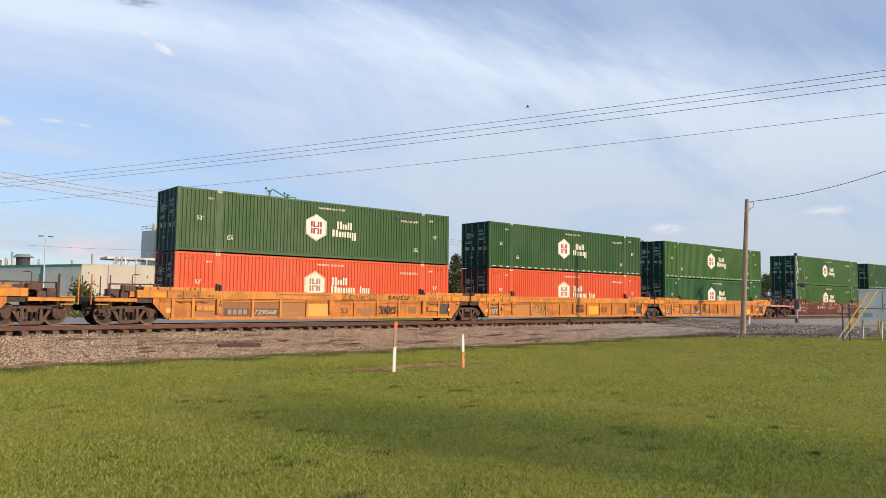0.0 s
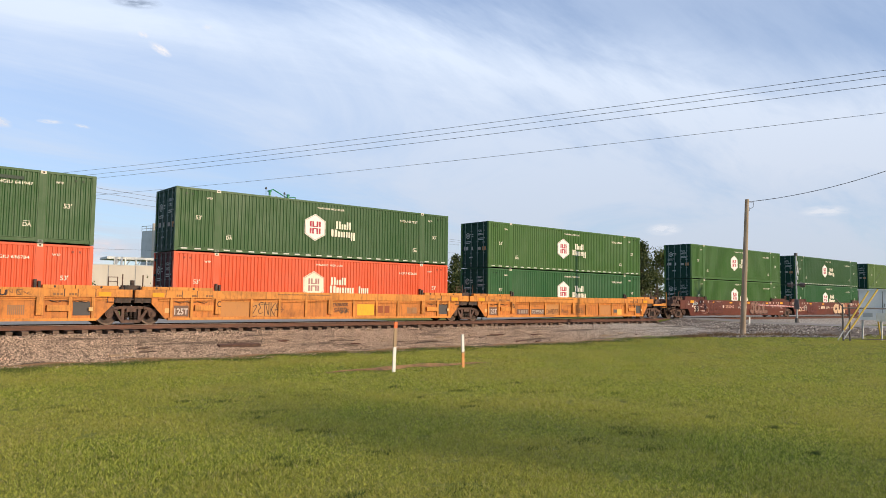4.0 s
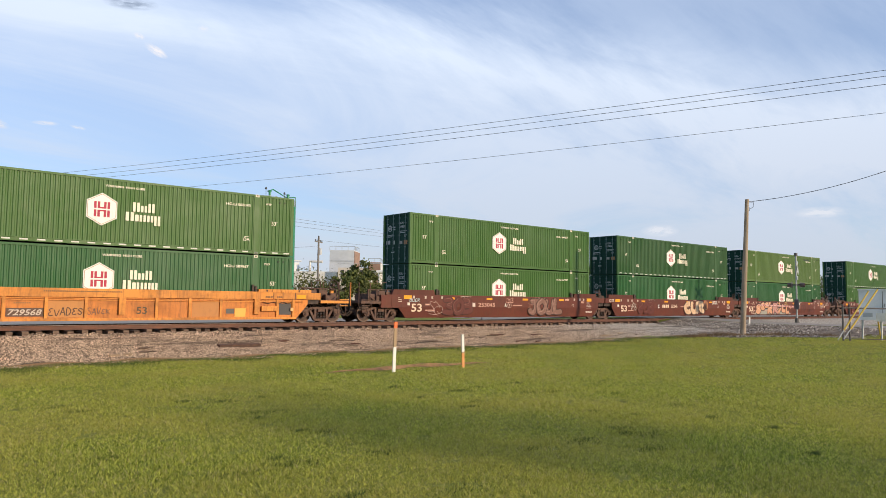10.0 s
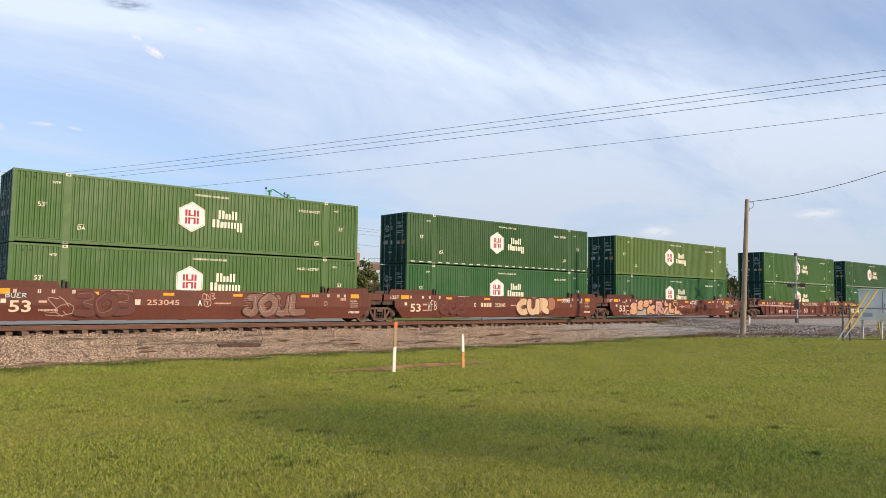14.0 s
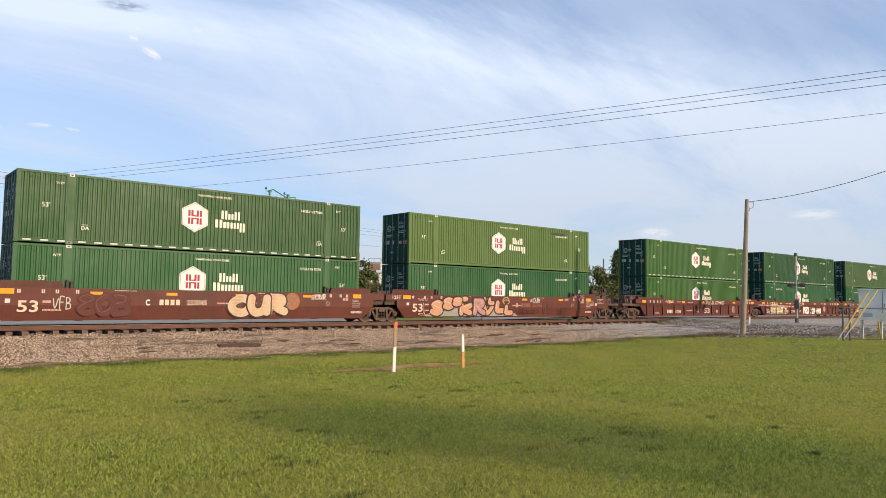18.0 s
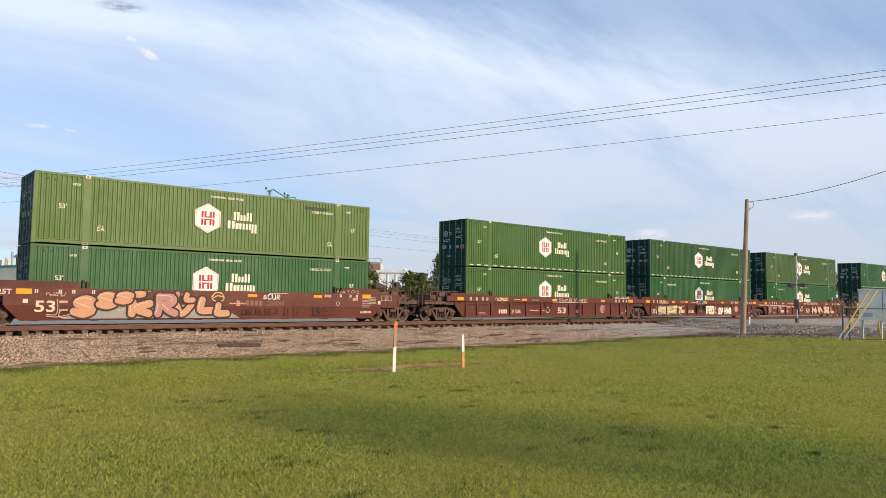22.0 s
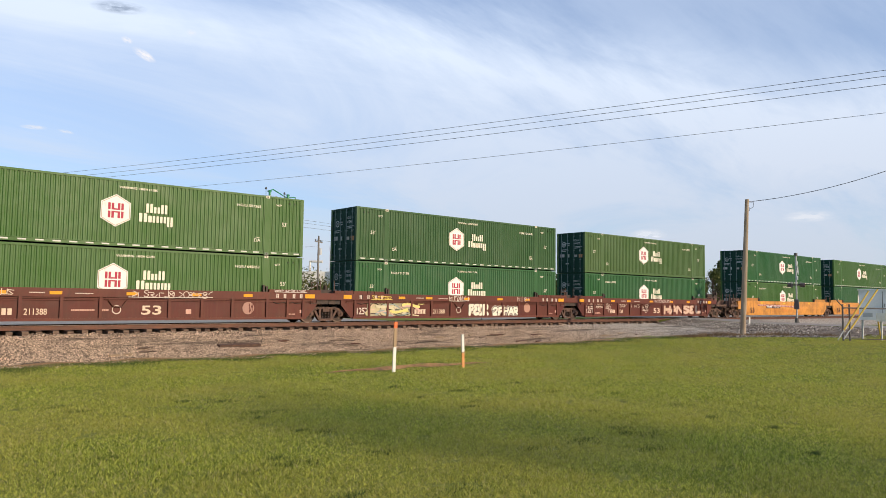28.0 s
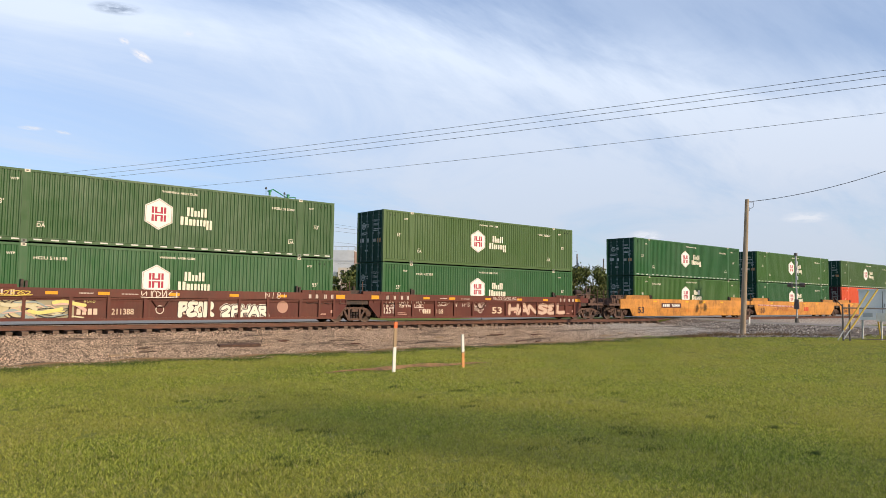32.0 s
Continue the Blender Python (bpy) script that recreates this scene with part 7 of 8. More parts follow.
# yellow set
for ux in (11.76, 31.26, 50.76, -11.74):
    for x0, x1 in ((-1.0, -0.5), (16.3, 16.8)):
        blot(ux, x0, x1, 1.21, 1.40, AMBER, name="reflector")
    for k, (x0, x1) in enumerate(((0.05, 0.35), (0.75, 1.05), (1.4, 1.75), (14.6, 15.0), (15.2, 15.5))):
        bars(ux, x0, x1, 1.24, 1.33, (0.25, 0.12, 0.05), 3)
    bars(ux, 5.0, 8.0, 1.38, 1.43, (0.22, 0.12, 0.05), 40)
    note(ux, "53", 8.62, 9.06, 0.47, 0.78, (0.10, 0.07, 0.04), RIB_Y)
    blot(ux, 15.37, 16.02, 0.42, 0.97, (0.085, 0.078, 0.074), RIB_Y)
    bars(ux, 4.0, 4.6, 0.9, 0.94, (0.25, 0.14, 0.06), 8, RIB_Y)
for ux, a, b, c0, c1, mark in ((11.76, 3.81, 5.19, 6.98, 8.29, "A"), (50.76, 2.59, 3.48, 3.80, 4.99, "B")):
    if ux == 11.76:
        a, b, c0, c1 = 2.42, 3.45, 3.74, 4.94
    blot(ux, a - 0.18, b + 0.05, 0.38, 0.72, (0.16, 0.085, 0.06), RIB_Y), bars(ux, a, b, 0.44, 0.67, (0.34, 0.25, 0.19), 4, RIB_Y - 0.006)
    blot(ux, c0 - 0.06, c1 + 0.06, 0.38, 0.72, (0.12, 0.07, 0.05), RIB_Y), note(ux, "729568", c0, c1, 0.43, 0.67, (0.50, 0.41, 0.33), RIB_Y - 0.007, 0.02, 0.25)
    note(ux, mark, 1.92, 2.10, 0.78, 1.06, (0.06, 0.04, 0.03), -WY - 0.036)
note(31.26, "C", 1.92, 2.10, 0.78, 1.06, (0.06, 0.04, 0.03), -WY - 0.036)
for ux in (31.26, 50.76):
    blot(ux, -0.02, 0.64, 0.36, 0.84, (0.17, 0.10, 0.07), RIB_Y), note(ux, "125T", 0.0, 0.62, 0.44, 0.72, PALE, RIB_Y - 0.006)
tag(11.76, "ZENK", 8.55, 10.15, 1.20, 1.49, INK, 0.035, 3)
part("graffiti", ribbon([[(10.62 + 0.32 * math.cos(k * math.pi / 12), 1.34 + 0.14 * math.sin(k * math.pi / 12)) for k in range(25)], [(10.45, 1.33), (10.55, 1.26), (10.70, 1.26), (10.80, 1.33)], [(10.55, 1.38), (10.56, 1.41)], [(10.70, 1.38), (10.71, 1.41)]], 0.028, -WY - 0.007), M_DECAL, CARS[11.76], "sprayed round face", color=INK)
tag(11.76, "SAVEU", 11.55, 13.0, 1.21, 1.50, INK, 0.055, 5), scribble(11.76, 13.0, 13.85, 1.26, 1.46, (0.16, 0.09, 0.05), 0.022, 9, 3)
tag(11.76, "EVADES", 10.96, 12.2, 0.43, 0.86, INK, 0.08, 7, RIB_Y - 0.004)
for ux, x0, x1, c in ((11.76, 2.14, 3.58, (0.30, 0.14, 0.06)), (11.76, 3.74, 5.05, (0.34, 0.15, 0.06)), (11.76, 5.20, 6.52, (0.40, 0.18, 0.065)), (11.76, 0.88, 1.90, (0.40, 0.18, 0.07)), (31.26, 3.74, 5.05, (0.55, 0.25, 0.075)), (31.26, 2.14, 3.58, (0.50, 0.22, 0.07)), (50.76, 5.20, 6.52, (0.50, 0.22, 0.07)), (50.76, 11.04, 12.30, (0.48, 0.21, 0.07))):
    blot(ux, x0, x1, 0.34, 1.03, c, -WY + 0.0895)
blot(11.76, 6.70, 7.84, 0.33, 0.95, (0.80, 0.40, 0.10), RIB_Y), blot(11.76, 9.62, 10.68, 0.44, 0.74, (0.34, 0.17, 0.075), RIB_Y), bars(11.76, 13.05, 13.65, 0.46, 0.84, (0.30, 0.16, 0.08), 9, RIB_Y), bars(11.76, 5.3, 6.25, 0.42, 0.56, (0.44, 0.22, 0.09), 18, RIB_Y)
blot(50.76, 12.65, 13.05, 0.48, 0.71, (0.12, 0.11, 0.10), RIB_Y), blot(50.76, 13.08, 13.62, 0.33, 0.73, (0.80, 0.42, 0.09), RIB_Y), bars(31.26, 13.05, 13.75, 0.46, 0.80, (0.36, 0.19, 0.09), 11, RIB_Y)
for ux in (11.76, 31.26, 50.76):
    blot(ux, 15.95, 16.10, 0.60, 0.76, (0.72, 0.42, 0.17), -WY - 0.002), blot(ux, -0.42, -0.22, 0.52, 0.72, (0.72, 0.42, 0.17), RIB_Y)
tag(50.76, "EVADES", 5.2, 6.5, 0.39, 0.76, (0.10, 0.06, 0.04), 0.035, 3, RIB_Y - 0.004), tag(50.76, "SAVEK", 6.65, 7.55, 0.44, 0.76, (0.15, 0.09, 0.06), 0.025, 4, RIB_Y - 0.004)
tag(31.26, "ZENK", 3.67, 4.95, 0.33, 1.06, (0.11, 0.06, 0.04), 0.035, 8, RIB_Y - 0.004)
part("graffiti", ribbon([[(4.95, 0.40), (5.15, 1.0), (5.46, 0.68), (5.2, 0.36)], [(5.0, 0.68), (5.44, 0.66)], [(5.06, 0.92), (5.24, 0.40)]], 0.03, RIB_Y - 0.004), M_DECAL, CARS[31.26], color=(0.11, 0.06, 0.04))
tag(31.26, "EVADES", 8.16, 9.10, 0.84, 1.06, (0.11, 0.06, 0.04), 0.04, 8, RIB_Y - 0.004), tag(31.26, "SAVEK", 8.25, 9.19, 0.52, 0.78, (0.11, 0.06, 0.04), 0.04, 9, RIB_Y - 0.004)
blot(31.26, 9.70, 10.80, 0.37, 0.96, (0.80, 0.42, 0.03), RIB_Y), bars(31.26, 10.6, 11.95, 0.50, 0.88, (0.30, 0.08, 0.03), 3, RIB_Y)

# brown smooth-sided set
for ux in (74.30, 93.80, 113.30):
    for x0, x1 in ((-0.55, 0.0), (15.62, 16.14)):
        blot(ux, x0, x1, 1.27, 1.48, AMBER, name="reflector")
    for x0 in (2.74, 5.86, 9.08, 12.66):
        blot(ux, x0, x0 + 0.48, 1.28, 1.40, AMBER, name="reflector")
    for x0 in (0.10, 0.95, 1.45, 2.2, 14.2, 14.8, 15.2):
        bars(ux, x0, x0 + 0.14, 1.31, 1.46, PALE, 2)
    if ux == 74.30:
        bars(ux, -1.25, -0.7, 1.12, 1.16, PALE, 10), bars(ux, -1.25, -0.7, 1.22, 1.26, PALE, 10), bars(ux, -1.25, -0.8, 1.32, 1.36, PALE, 8)
    for z in (0.80, 0.90, 1.0, 1.08, 1.16):
        bars(ux, 15.60, 16.1 - 0.1 * (z > 1), z, z + 0.03, PALE, 11)
    bars(ux, 15.5, 16.2, 0.48, 0.60, PALE, 9)
    blot(ux, -0.3, -0.12, 0.92, 1.08, (0.72, 0.60, 0.50))
    note(ux, "53", -0.02 if ux == 74.30 else 0.12, 0.74 if ux == 74.30 else 0.86, 0.56, 1.02, CREAMY)
    bars(ux, 1.0, 1.7, 0.60, 0.68, PINK, 14), bars(ux, 8.2, 9.0, 0.92, 0.99, PINK, 12)
    blot(ux, 1.0, 1.3, 0.93, 1.02, PINK)
    bars(ux, 3.7, 4.6, 1.44, 1.47, PALE, 12), bars(ux, 10.2, 11.2, 1.44, 1.47, PALE, 12)
for ux in (93.80, 113.30):
    note(ux, "125T", -1.28, -0.68, 1.26, 1.46, PALE)
for ux, a, b, c0, c1, letter, lx in ((74.30, 3.72, 4.99, 5.17, 6.58, "A", 7.43), (93.80, 5.57, 6.53, 6.78, 7.70, "C", 4.98), (113.30, 9.0, 9.9, 10.1, 11.0, "B", 8.53)):
    ink = (PINK, CREAMY, (0.24, 0.10, 0.075))[(74.30, 93.80, 113.30).index(ux)]
    bars(ux, a, b, 0.86, 1.10, PALE if ux < 80 else ink, 4), note(ux, "253045", c0, c1, 0.86, 1.10, ink, None, 0.01)
    note(ux, letter, lx, lx + 0.18, 0.84, 1.10, WHITE if ux < 100 else PINK)
bubble(93.80, 8.72, 11.80, 0.30, 1.50, (0.62, 0.42, 0.26), INK, "CUR", fat=0.38, rim=0.075)
for cx, wx in ((9.25, 0.42), (10.1, 0.24), (10.55, 0.20), (11.1, 0.28)):
    for k in range(15):
        z = 0.42 + 0.066 * k + 0.01 * math.sin(3 * k + cx)
        part("graffiti_hatch", ribbon([[(cx - wx / 2 + 0.05 * math.sin(k * 2.3), z), (cx + wx / 2 + 0.06 * math.sin(k * 1.7), z + 0.012)]], 0.011, -WY - 0.036), M_DECAL, CARS[93.80], color=(0.42, 0.24, 0.14))
s = Shape().prism([(0.42 * math.cos(k * math.pi / 10), 0.42 * math.sin(k * math.pi / 10)) for k in range(20)], -0.002, 0.002)
part("graffiti", s, M_DECAL, CARS[93.80], at=(12.15, -WY - 0.005, 1.08), color=(0.36, 0.15, 0.07))
scribble(93.80, 11.75, 12.3, 0.75, 1.4, SHADOW, 0.035, 8, 4, -WY - 0.009)
tag(93.80, "SCUR", 13.1, 14.0, 1.14, 1.46, WHITE, 0.03, 6), tag(93.80, "VFB", 1.35, 2.05, 0.66, 1.22, (0.52, 0.47, 0.40), 0.04, 12)
part("graffiti", Shape().prism([(1.2, 0.29), (8.8, 0.29), (8.2, 0.62), (7.0, 0.82), (5.0, 0.95), (2.8, 0.80), (1.9, 0.62)], 0.0, 0.002), M_DECAL, CARS[113.30], "grey-green sprayed ground", at=(0, -WY - 0.004, 0), color=(0.30, 0.29, 0.245))
PEACH, LILAC = (0.56, 0.285, 0.165), (0.44, 0.22, 0.19)
for k, (ch, x0, x1, z0, z1, fat, fill) in enumerate((("S", 1.42, 2.45, 0.28, 1.32, 0.36, PEACH), ("S", 2.36, 3.26, 0.62, 1.46, 0.36, PEACH), ("S", 3.08, 3.88, 0.82, 1.50, 0.36, PEACH), ("S", 3.80, 4.40, 1.12, 1.52, 0.32, PEACH),
                                               ("K", 3.62, 4.72, 0.28, 1.16, 0.34, PEACH), ("R", 4.72, 5.78, 0.28, 1.50, 0.34, LILAC), ("I", 5.50, 5.98, 1.10, 1.52, 0.42, LILAC), ("V", 5.58, 6.45, 0.28, 1.06, 0.36, PEACH),
                                               ("L", 5.98, 6.58, 0.92, 1.50, 0.44, PEACH), ("L", 6.62, 7.56, 0.38, 1.34, 0.40, PEACH), ("L", 7.40, 8.26, 0.28, 1.08, 0.40, PEACH))):
    bubble(113.30, x0, x1, z0, z1, fill, INK, ch, -WY - 0.008 - 0.0145 * (k % 3), fat * 0.86, 0.085, (0.72, 0.50, 0.36), 3 + k)
part("graffiti", ribbon([smooth_line([(7.4, 1.22), (7.6, 1.44), (7.9, 1.40), (8.0, 1.15), (7.75, 1.02), (7.45, 1.15), (7.7, 1.3), (7.95, 1.25)], 5)], 0.05, -WY - 0.006), M_DECAL, CARS[113.30], color=(0.60, 0.40, 0.16))
scribble(113.30, 0.55, 1.35, 0.40, 1.06, (0.52, 0.34, 0.26), 0.035, 9, 21), scribble(113.30, 0.5, 1.2, 1.18, 1.34, (0.55, 0.38, 0.30), 0.022, 7, 22)
part("graffiti", ribbon([[(11.15, 0.42), (11.15, 1.15), (11.55, 1.15), (11.55, 0.80), (11.33, 0.80), (11.33, 0.42), (11.15, 0.42)], [(11.66, 0.42), (11.66, 1.15), (12.10, 1.15), (12.10, 0.80), (11.86, 0.80), (11.86, 0.42), (11.66, 0.42)]], 0.035, -WY - 0.007), M_DECAL, CARS[113.30], color=INK)
scribble(113.30, 8.82, 10.72, 0.46, 0.74, (0.045, 0.02, 0.018), 0.03, 10, 24), scribble(113.30, 12.62, 13.94, 0.40, 0.82, (0.05, 0.022, 0.02), 0.03, 9, 29)
tag(113.30, "SCUR", 9.85, 10.8, 1.14, 1.44, WHITE, 0.03, 23)
tag(113.30, "NATOC", 14.0, 15.4, 1.53, 1.70, (0.55, 0.4, 0.35), 0.022, 25, -WY - 0.03)
bubble(74.30, 2.33, 4.70, 0.34, 1.50, (0.112, 0.032, 0.024), (0.052, 0.024, 0.020), "3OB", fat=0.34, rim=0.03, shine=(0.20, 0.095, 0.075)), bubble(74.30, 9.57, 13.0, 0.30, 1.50, (0.20, 0.105, 0.078), (0.040, 0.022, 0.019), "JOUL", fat=0.38, rim=0.05, shine=(0.34, 0.21, 0.165))
for k in range(44):
    hx, hz = 9.75 + 0.75 * (k // 11) + 0.06 * math.sin(k * 2.1), 0.42 + 0.085 * (k % 11)
    part("graffiti_hatch", ribbon([[(hx, hz), (hx + 0.34 + 0.1 * math.sin(k), hz + 0.015)]], 0.013, -WY - 0.036), M_DECAL, CARS[74.30], color=(0.38, 0.22, 0.17))
scribble(74.30, 1.26, 2.25, 0.45, 1.27, (0.40, 0.26, 0.22), 0.03, 17, 31), scribble(74.30, 1.5, 2.3, 0.40, 0.95, (0.40, 0.26, 0.22), 0.025, 9, 38), tag(74.30, "BUER", -0.17, 0.58, 1.12, 1.34, (0.42, 0.52, 0.52), 0.032, 11)
scribble(74.30, 7.6, 8.2, 1.15, 1.4, PINK, 0.025, 7, 33)
bubble(93.80, 2.25, 4.40, 0.34, 1.42, (0.112, 0.030, 0.023), (0.066, 0.024, 0.020), "8OB", fat=0.34, rim=0.025, shine=(0.17, 0.075, 0.058), seed=6)

part("stencil", ribbon([[(16.95, 1.16), (17.62, 1.16), (17.62, 1.42), (16.95, 1.42), (16.95, 1.16)], [(17.20, 1.22), (17.36, 1.22), (17.36, 1.36), (17.20, 1.36), (17.20, 1.22)]], 0.022, -WY - 0.034), M_DECAL, CARS[113.30], color=PALE)
blot(113.30, 16.62, 16.80, 0.96, 1.14, (0.70, 0.55, 0.42))
for z in (0.98, 1.06, 1.14, 1.22, 1.30):
    bars(113.30, 16.0, 16.5, z, z + 0.03, PALE, 10)
for ux in (74.30, 93.80, 113.30):
    bars(ux, 15.0, 15.35, 1.14, 1.28, PINK, 4), bars(ux, 3.2, 3.5, 0.60, 0.66, PINK, 6), bars(ux, 13.3, 13.7, 1.30, 1.44, PINK, 4)
    part("stencil", ribbon([[(14.2 + 0.10 * math.cos(k * math.pi / 6), 0.98 + 0.10 * math.sin(k * math.pi / 6)) for k in range(13)]], 0.018, -WY - 0.006), M_DECAL, CARS[ux], color=PALE)
part("stencil", ribbon([[(7.97 + 0.17 * math.cos(k * math.pi / 8), 0.97 + 0.17 * math.sin(k * math.pi / 8)) for k in range(17)], [(7.90, 1.02), (8.04, 1.02)], [(7.97, 1.02), (7.97, 0.90)]], 0.022, -WY - 0.006), M_DECAL, CARS[74.30], color=PALE)

# brown ribbed set
for ux in (136.60, 155.97, 175.30):
    for x0, x1 in ((-0.9, -0.4), (16.2, 16.75)):
        blot(ux, x0, x1, 1.24, 1.44, AMBER, name="reflector")
    for x0 in (2.7, 4.66, 7.6, 10.4, 12.9):
        blot(ux, x0, x0 + 0.46, 1.27, 1.40, AMBER, name="reflector")
    for x0 in (0.1, 0.6, 1.1, 1.5, 14.6, 15.0, 15.5, 15.9):
        bars(ux, x0, x0 + 0.16, 1.24, 1.44, PALE, 2)
    bars(ux, 5.6, 6.3, 1.30, 1.34, PALE, 12), bars(ux, 3.95, 4.5, 1.31, 1.36, PALE, 10)
    note(ux, "53", 8.26, 9.12, 0.44, 0.84, CREAMY, RIB_Y)
    blot(ux, 10.2, 10.45, 0.47, 0.68, PINK, RIB_Y), blot(ux, 15.95, 16.1, 0.50, 0.66, PINK, RIB_Y)
    bars(ux, 0.95, 1.6, 0.40, 0.44, PINK, 10, RIB_Y), bars(ux, 0.95, 1.5, 0.48, 0.52, PINK, 9, RIB_Y), bars(ux, 15.2, 15.7, 0.42, 0.47, PINK, 8, RIB_Y)
    ring = Shape()
    for k in range(16):
        a, b2 = k * math.pi / 8, (k + 1) * math.pi / 8
        ring.add([(r0 * math.cos(t), 0, r0 * math.sin(t)) for r0, t in ((0.15, a), (0.19, a), (0.19, b2), (0.15, b2))], [(0, 3, 2, 1)])
    part("stencil", ring, M_DECAL, CARS[ux], at=(7.35, RIB_Y, 0.66), color=PALE)
for ux, a, b, c0, c1 in ((136.60, 2.65, 3.45, 3.80, 4.62), (155.97, 3.90, 4.75, 5.25, 6.15), (175.30, 2.75, 3.35, 3.61, 4.27)):
    bars(ux, a, b, 0.45, 0.70, CREAMY, 4, RIB_Y), note(ux, "211388", c0, c1, 0.45, 0.70, CREAMY, RIB_Y, 0.01)
bars(136.60, 5.5, 6.4, 0.60, 0.68, PINK, 14, RIB_Y), bars(136.60, 6.55, 6.95, 0.60, 0.68, PINK, 6, RIB_Y)
part("graffiti", Shape().prism([(0.3 * math.cos(k * math.pi / 8), 0.3 * math.sin(k * math.pi / 8)) for k in range(16)], -0.002, 0.002), M_DECAL, CARS[136.60], at=(13.3, RIB_Y, 0.74), color=(0.40, 0.22, 0.17))
scribble(136.60, 13.1, 13.4, 0.55, 0.95, BROWN, 0.04, 6, 70, RIB_Y - 0.006), scribble(136.60, 7.66, 11.33, 1.20, 1.46, (0.62, 0.5, 0.42), 0.03, 34, 71)
scribble(136.60, 14.5, 16.2, 1.53, 1.64, (0.55, 0.45, 0.4), 0.03, 16, 72, -WY - 0.028), scribble(136.60, 2.2, 3.4, 1.22, 1.46, (0.66, 0.52, 0.4), 0.03, 12, 73)
note(155.97, "125T", 0.0, 0.75, 0.42, 0.78, PALE, RIB_Y), note(175.30, "125T", 0.0, 0.75, 0.46, 0.80, PALE, RIB_Y)
blot(155.97, 0.65, 3.80, 0.33, 1.06, (0.36, 0.31, 0.20), RIB_Y, "graffiti")
bubble(155.97, 0.60, 2.45, 0.32, 1.06, (0.55, 0.46, 0.27), INK, "AE", RIB_Y - 0.005, 0.30, 0.045, (0.66, 0.42, 0.32), 4)
swoosh = random.Random(12)
for k in range(15):
    sx0, sz0 = swoosh.uniform(1.3, 3.2), swoosh.uniform(0.40, 0.95)
    line = smooth_line([(sx0, sz0), (sx0 + 0.35, sz0 + swoosh.uniform(-0.22, 0.22)), (sx0 + 0.75, sz0 + swoosh.uniform(-0.1, 0.1)), (sx0 + 1.15, sz0 + swoosh.uniform(-0.3, 0.25))], 6)
    line = [(px_, min(1.04, max(0.34, pz_))) for px_, pz_ in line]
    part("graffiti", ribbon([line], swoosh.choice((0.035, 0.06, 0.10, 0.14)), RIB_Y - 0.034 - 0.0022 * k), M_DECAL, CARS[155.97], color=((0.62, 0.54, 0.34), (0.68, 0.42, 0.33), (0.05, 0.045, 0.04), (0.74, 0.62, 0.20), (0.30, 0.34, 0.31))[k % 5])
tag(155.97, "2020", 4.15, 4.6, 0.94, 1.08, (0.62, 0.52, 0.2), 0.022, 2, RIB_Y - 0.004)
bubble(155.97, 8.03, 9.70, 0.28, 1.12, (0.80, 0.70, 0.56), INK, "PEOR", RIB_Y - 0.004, 0.46, 0.030, seed=8)
bubble(155.97, 10.04, 12.44, 0.27, 0.92, (0.82, 0.74, 0.60), INK, "2PHAR", RIB_Y - 0.004, 0.30, 0.045, seed=9, halo=(0.70, 0.62, 0.52))
part("graffiti", Shape().prism([(0.3 * math.cos(k * math.pi / 8), 0.3 * math.sin(k * math.pi / 8)) for k in range(16)], -0.002, 0.002), M_DECAL, CARS[155.97], at=(13.3, RIB_Y, 0.80), color=(0.46, 0.25, 0.18))
scribble(155.97, 6.41, 7.94, 1.20, 1.48, (0.72, 0.6, 0.5), 0.035, 14, 95), scribble(155.97, 12.04, 13.23, 1.22, 1.48, (0.6, 0.45, 0.36), 0.03, 16, 96), scribble(155.97, 0.9, 2.2, 1.22, 1.42, (0.7, 0.5, 0.1), 0.03, 8, 97)
for k, (x0, x1, z0, z1) in enumerate(((0.0, 0.85, 1.0, 1.14), (0.0, 0.85, 0.82, 0.96), (1.06, 1.9, 1.0, 1.14), (1.06, 1.85, 0.80, 0.95), (2.12, 2.85, 1.0, 1.15), (2.12, 2.75, 0.80, 0.96), (2.5, 3.1, 0.52, 0.72), (3.87, 4.73, 0.88, 1.12), (5.11, 6.39, 0.86, 1.10), (6.55, 7.65, 0.90, 1.14), (6.7, 7.5, 0.66, 0.88))):
    scribble(175.30, x0, x1, z0, z1, (0.70, 0.56, 0.46), 0.028, 12, 100 + k, RIB_Y)
bubble(175.30, 9.64, 15.3, 0.33, 1.14, (0.60, 0.42, 0.31), (0.34, 0.17, 0.12), "HANSEL", RIB_Y - 0.004, 0.20, 0.045)
scribble(175.30, 8.3, 10.49, 1.30, 1.48, (0.6, 0.45, 0.38), 0.03, 40, 110)

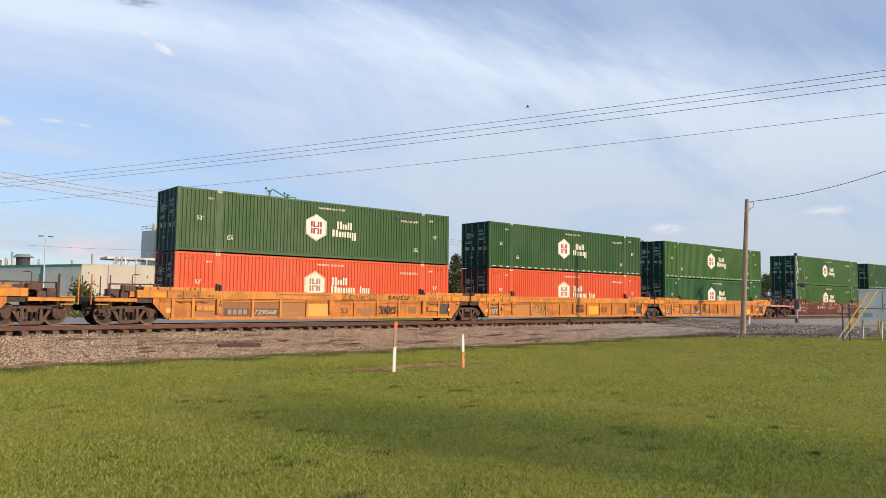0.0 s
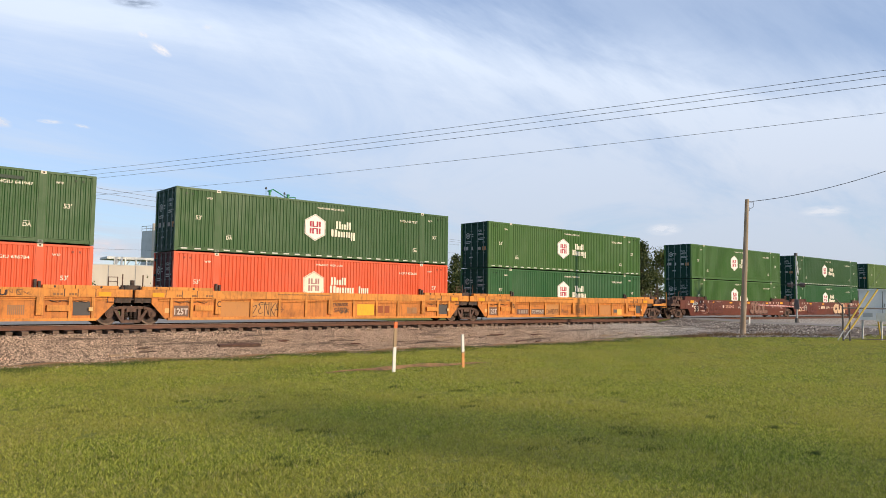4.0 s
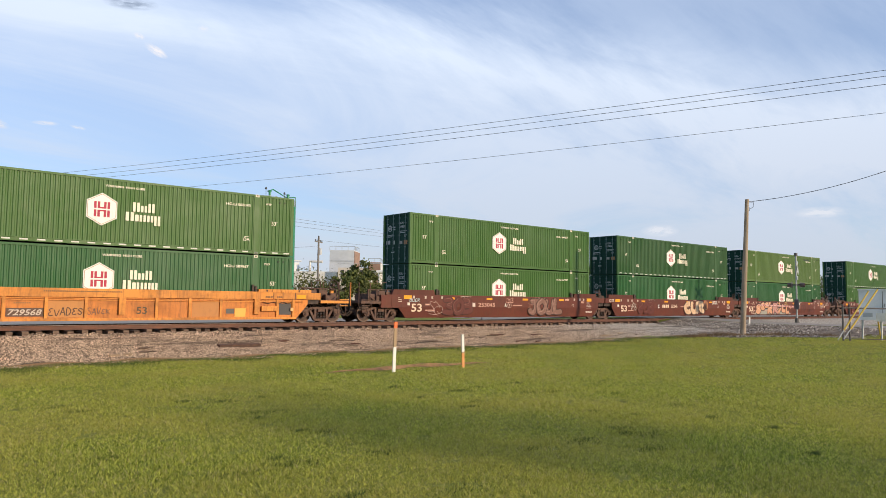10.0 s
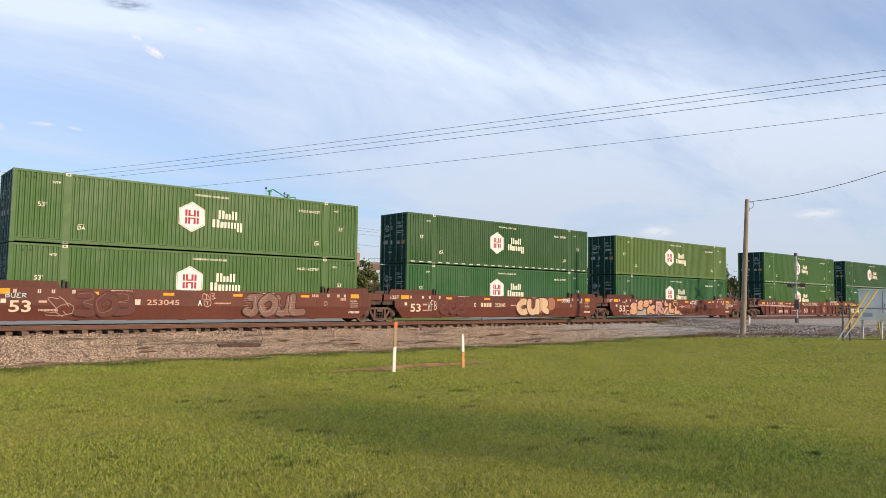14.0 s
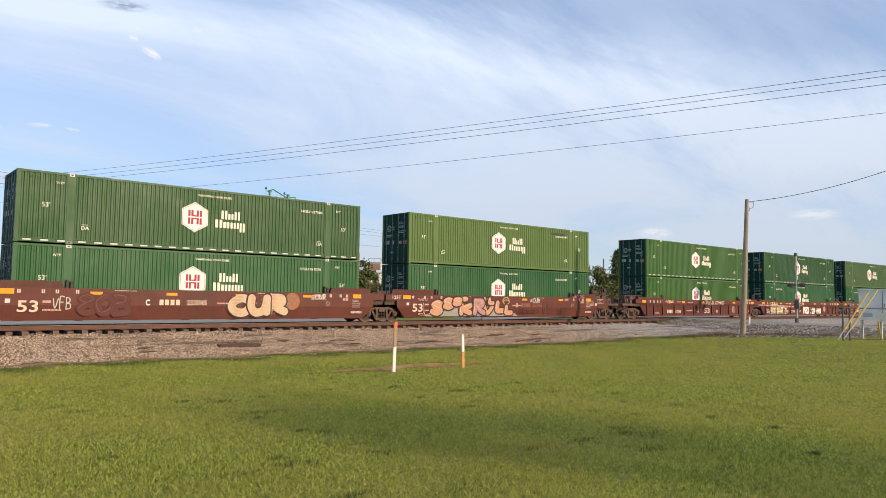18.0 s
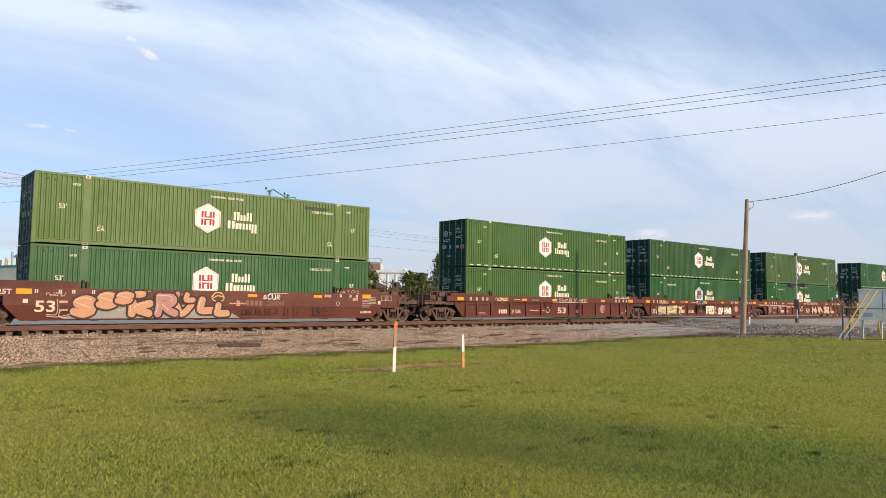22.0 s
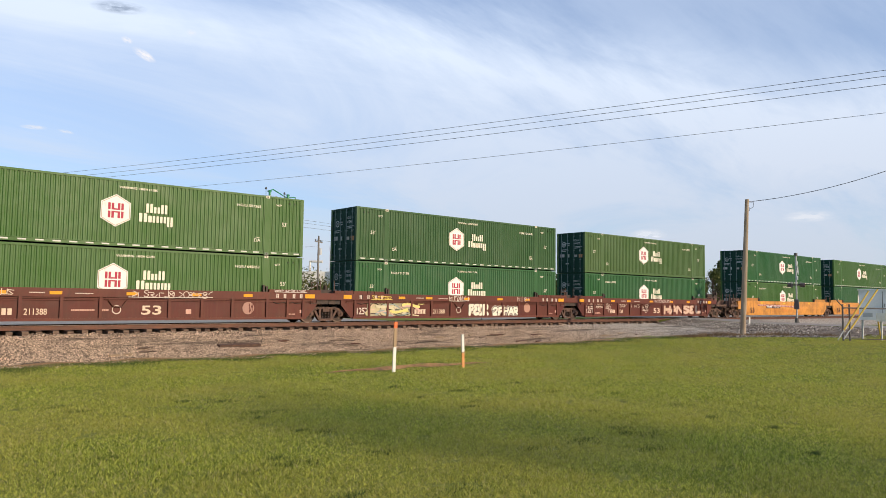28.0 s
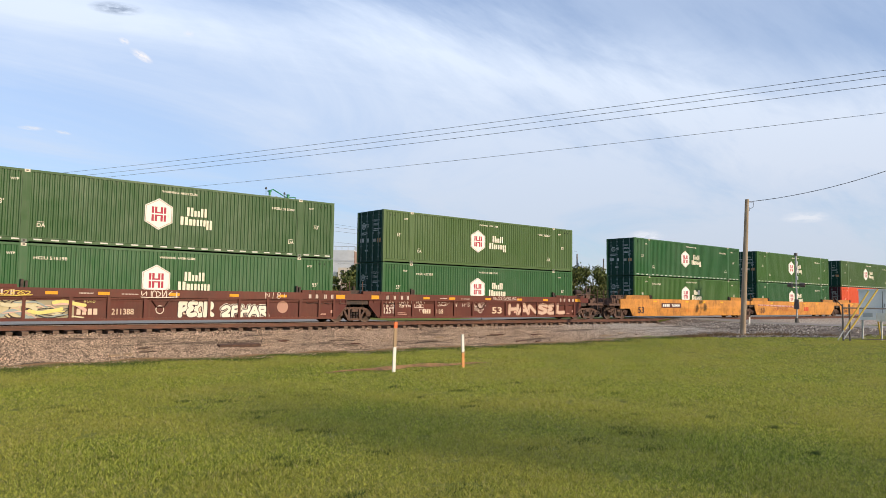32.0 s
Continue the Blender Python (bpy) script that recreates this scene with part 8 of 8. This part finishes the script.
# bright yellow set
for ux in (198.80, 218.35, 237.90):
    note(ux, "53", 0.15, 0.95, 0.45, 0.92, INK)
    for x0 in (2.2, 6.8, 9.4, 12.4):
        blot(ux, x0, x0 + 0.45, 1.30, 1.40, (0.85, 0.45, 0.03), name="reflector")
    scribble(ux, 4.5, 9.0, 0.55, 0.75, (0.62, 0.24, 0.06), 0.02, 30, int(ux))
blot(198.80, 3.3, 6.1, 0.86, 1.22, (0.075, 0.03, 0.03)), note(198.80, "768480", 4.75, 5.9, 0.94, 1.15, WHITE, -WY - 0.011), bars(198.80, 3.5, 4.5, 0.94, 1.15, WHITE, 4, -WY - 0.011)
bars(218.35, 9.5, 10.6, 0.6, 1.0, (0.55, 0.06, 0.03), 3), scribble(218.35, 2.5, 6.0, 0.65, 1.0, (0.3, 0.08, 0.05), 0.04, 20, 130)


# ---- what moves ----
BIRD = [(0, 44.99, 41.78, 19.02), (0.5, 46.21, 40.68, 19.72), (1.0, 47.79, 39.26, 20.53), (1.5, 49.54, 37.66, 21.67), (2.0, 51.58, 35.81, 22.87), (2.5, 53.97, 33.62, 24.52), (3.0, 56.42, 31.36, 26.36), (3.5, 59.11, 28.87, 28.49), (4.5, 64.78, 23.62, 32.96), (32.0, 230, -120, 180)]


def motions():
    for ob, x, y, z in DECK:
        walk(ob, [(t, pose(x - travelled(t), y, z)) for t in range(33)])
    for w, sx in WHEELS:
        walk(w, [(k / 10, pose(sx, 0, WHEEL_R, 0, -math.degrees(travelled(k / 10) / WHEEL_R), 0)) for k in range(321)])
    walk(bird, [(t, pose(x, y, z, 0, -12, -35)) for t, x, y, z in BIRD])
    for w, sg in WINGS:
        walk(w, [(k / 10, pose(0, 0, 0, sg * 28 * math.cos(k * 2.1), 0, 0)) for k in range(51)] + [(32.0, pose(0, 0, 0))])
    for ob, place, turn in CLOUDS:
        walk(ob, [(0.0, Matrix.Translation(place) @ turn), (32.0, Matrix.Translation(place + Vector((-55.2, 49.5, -26.4))) @ turn)])


motions()
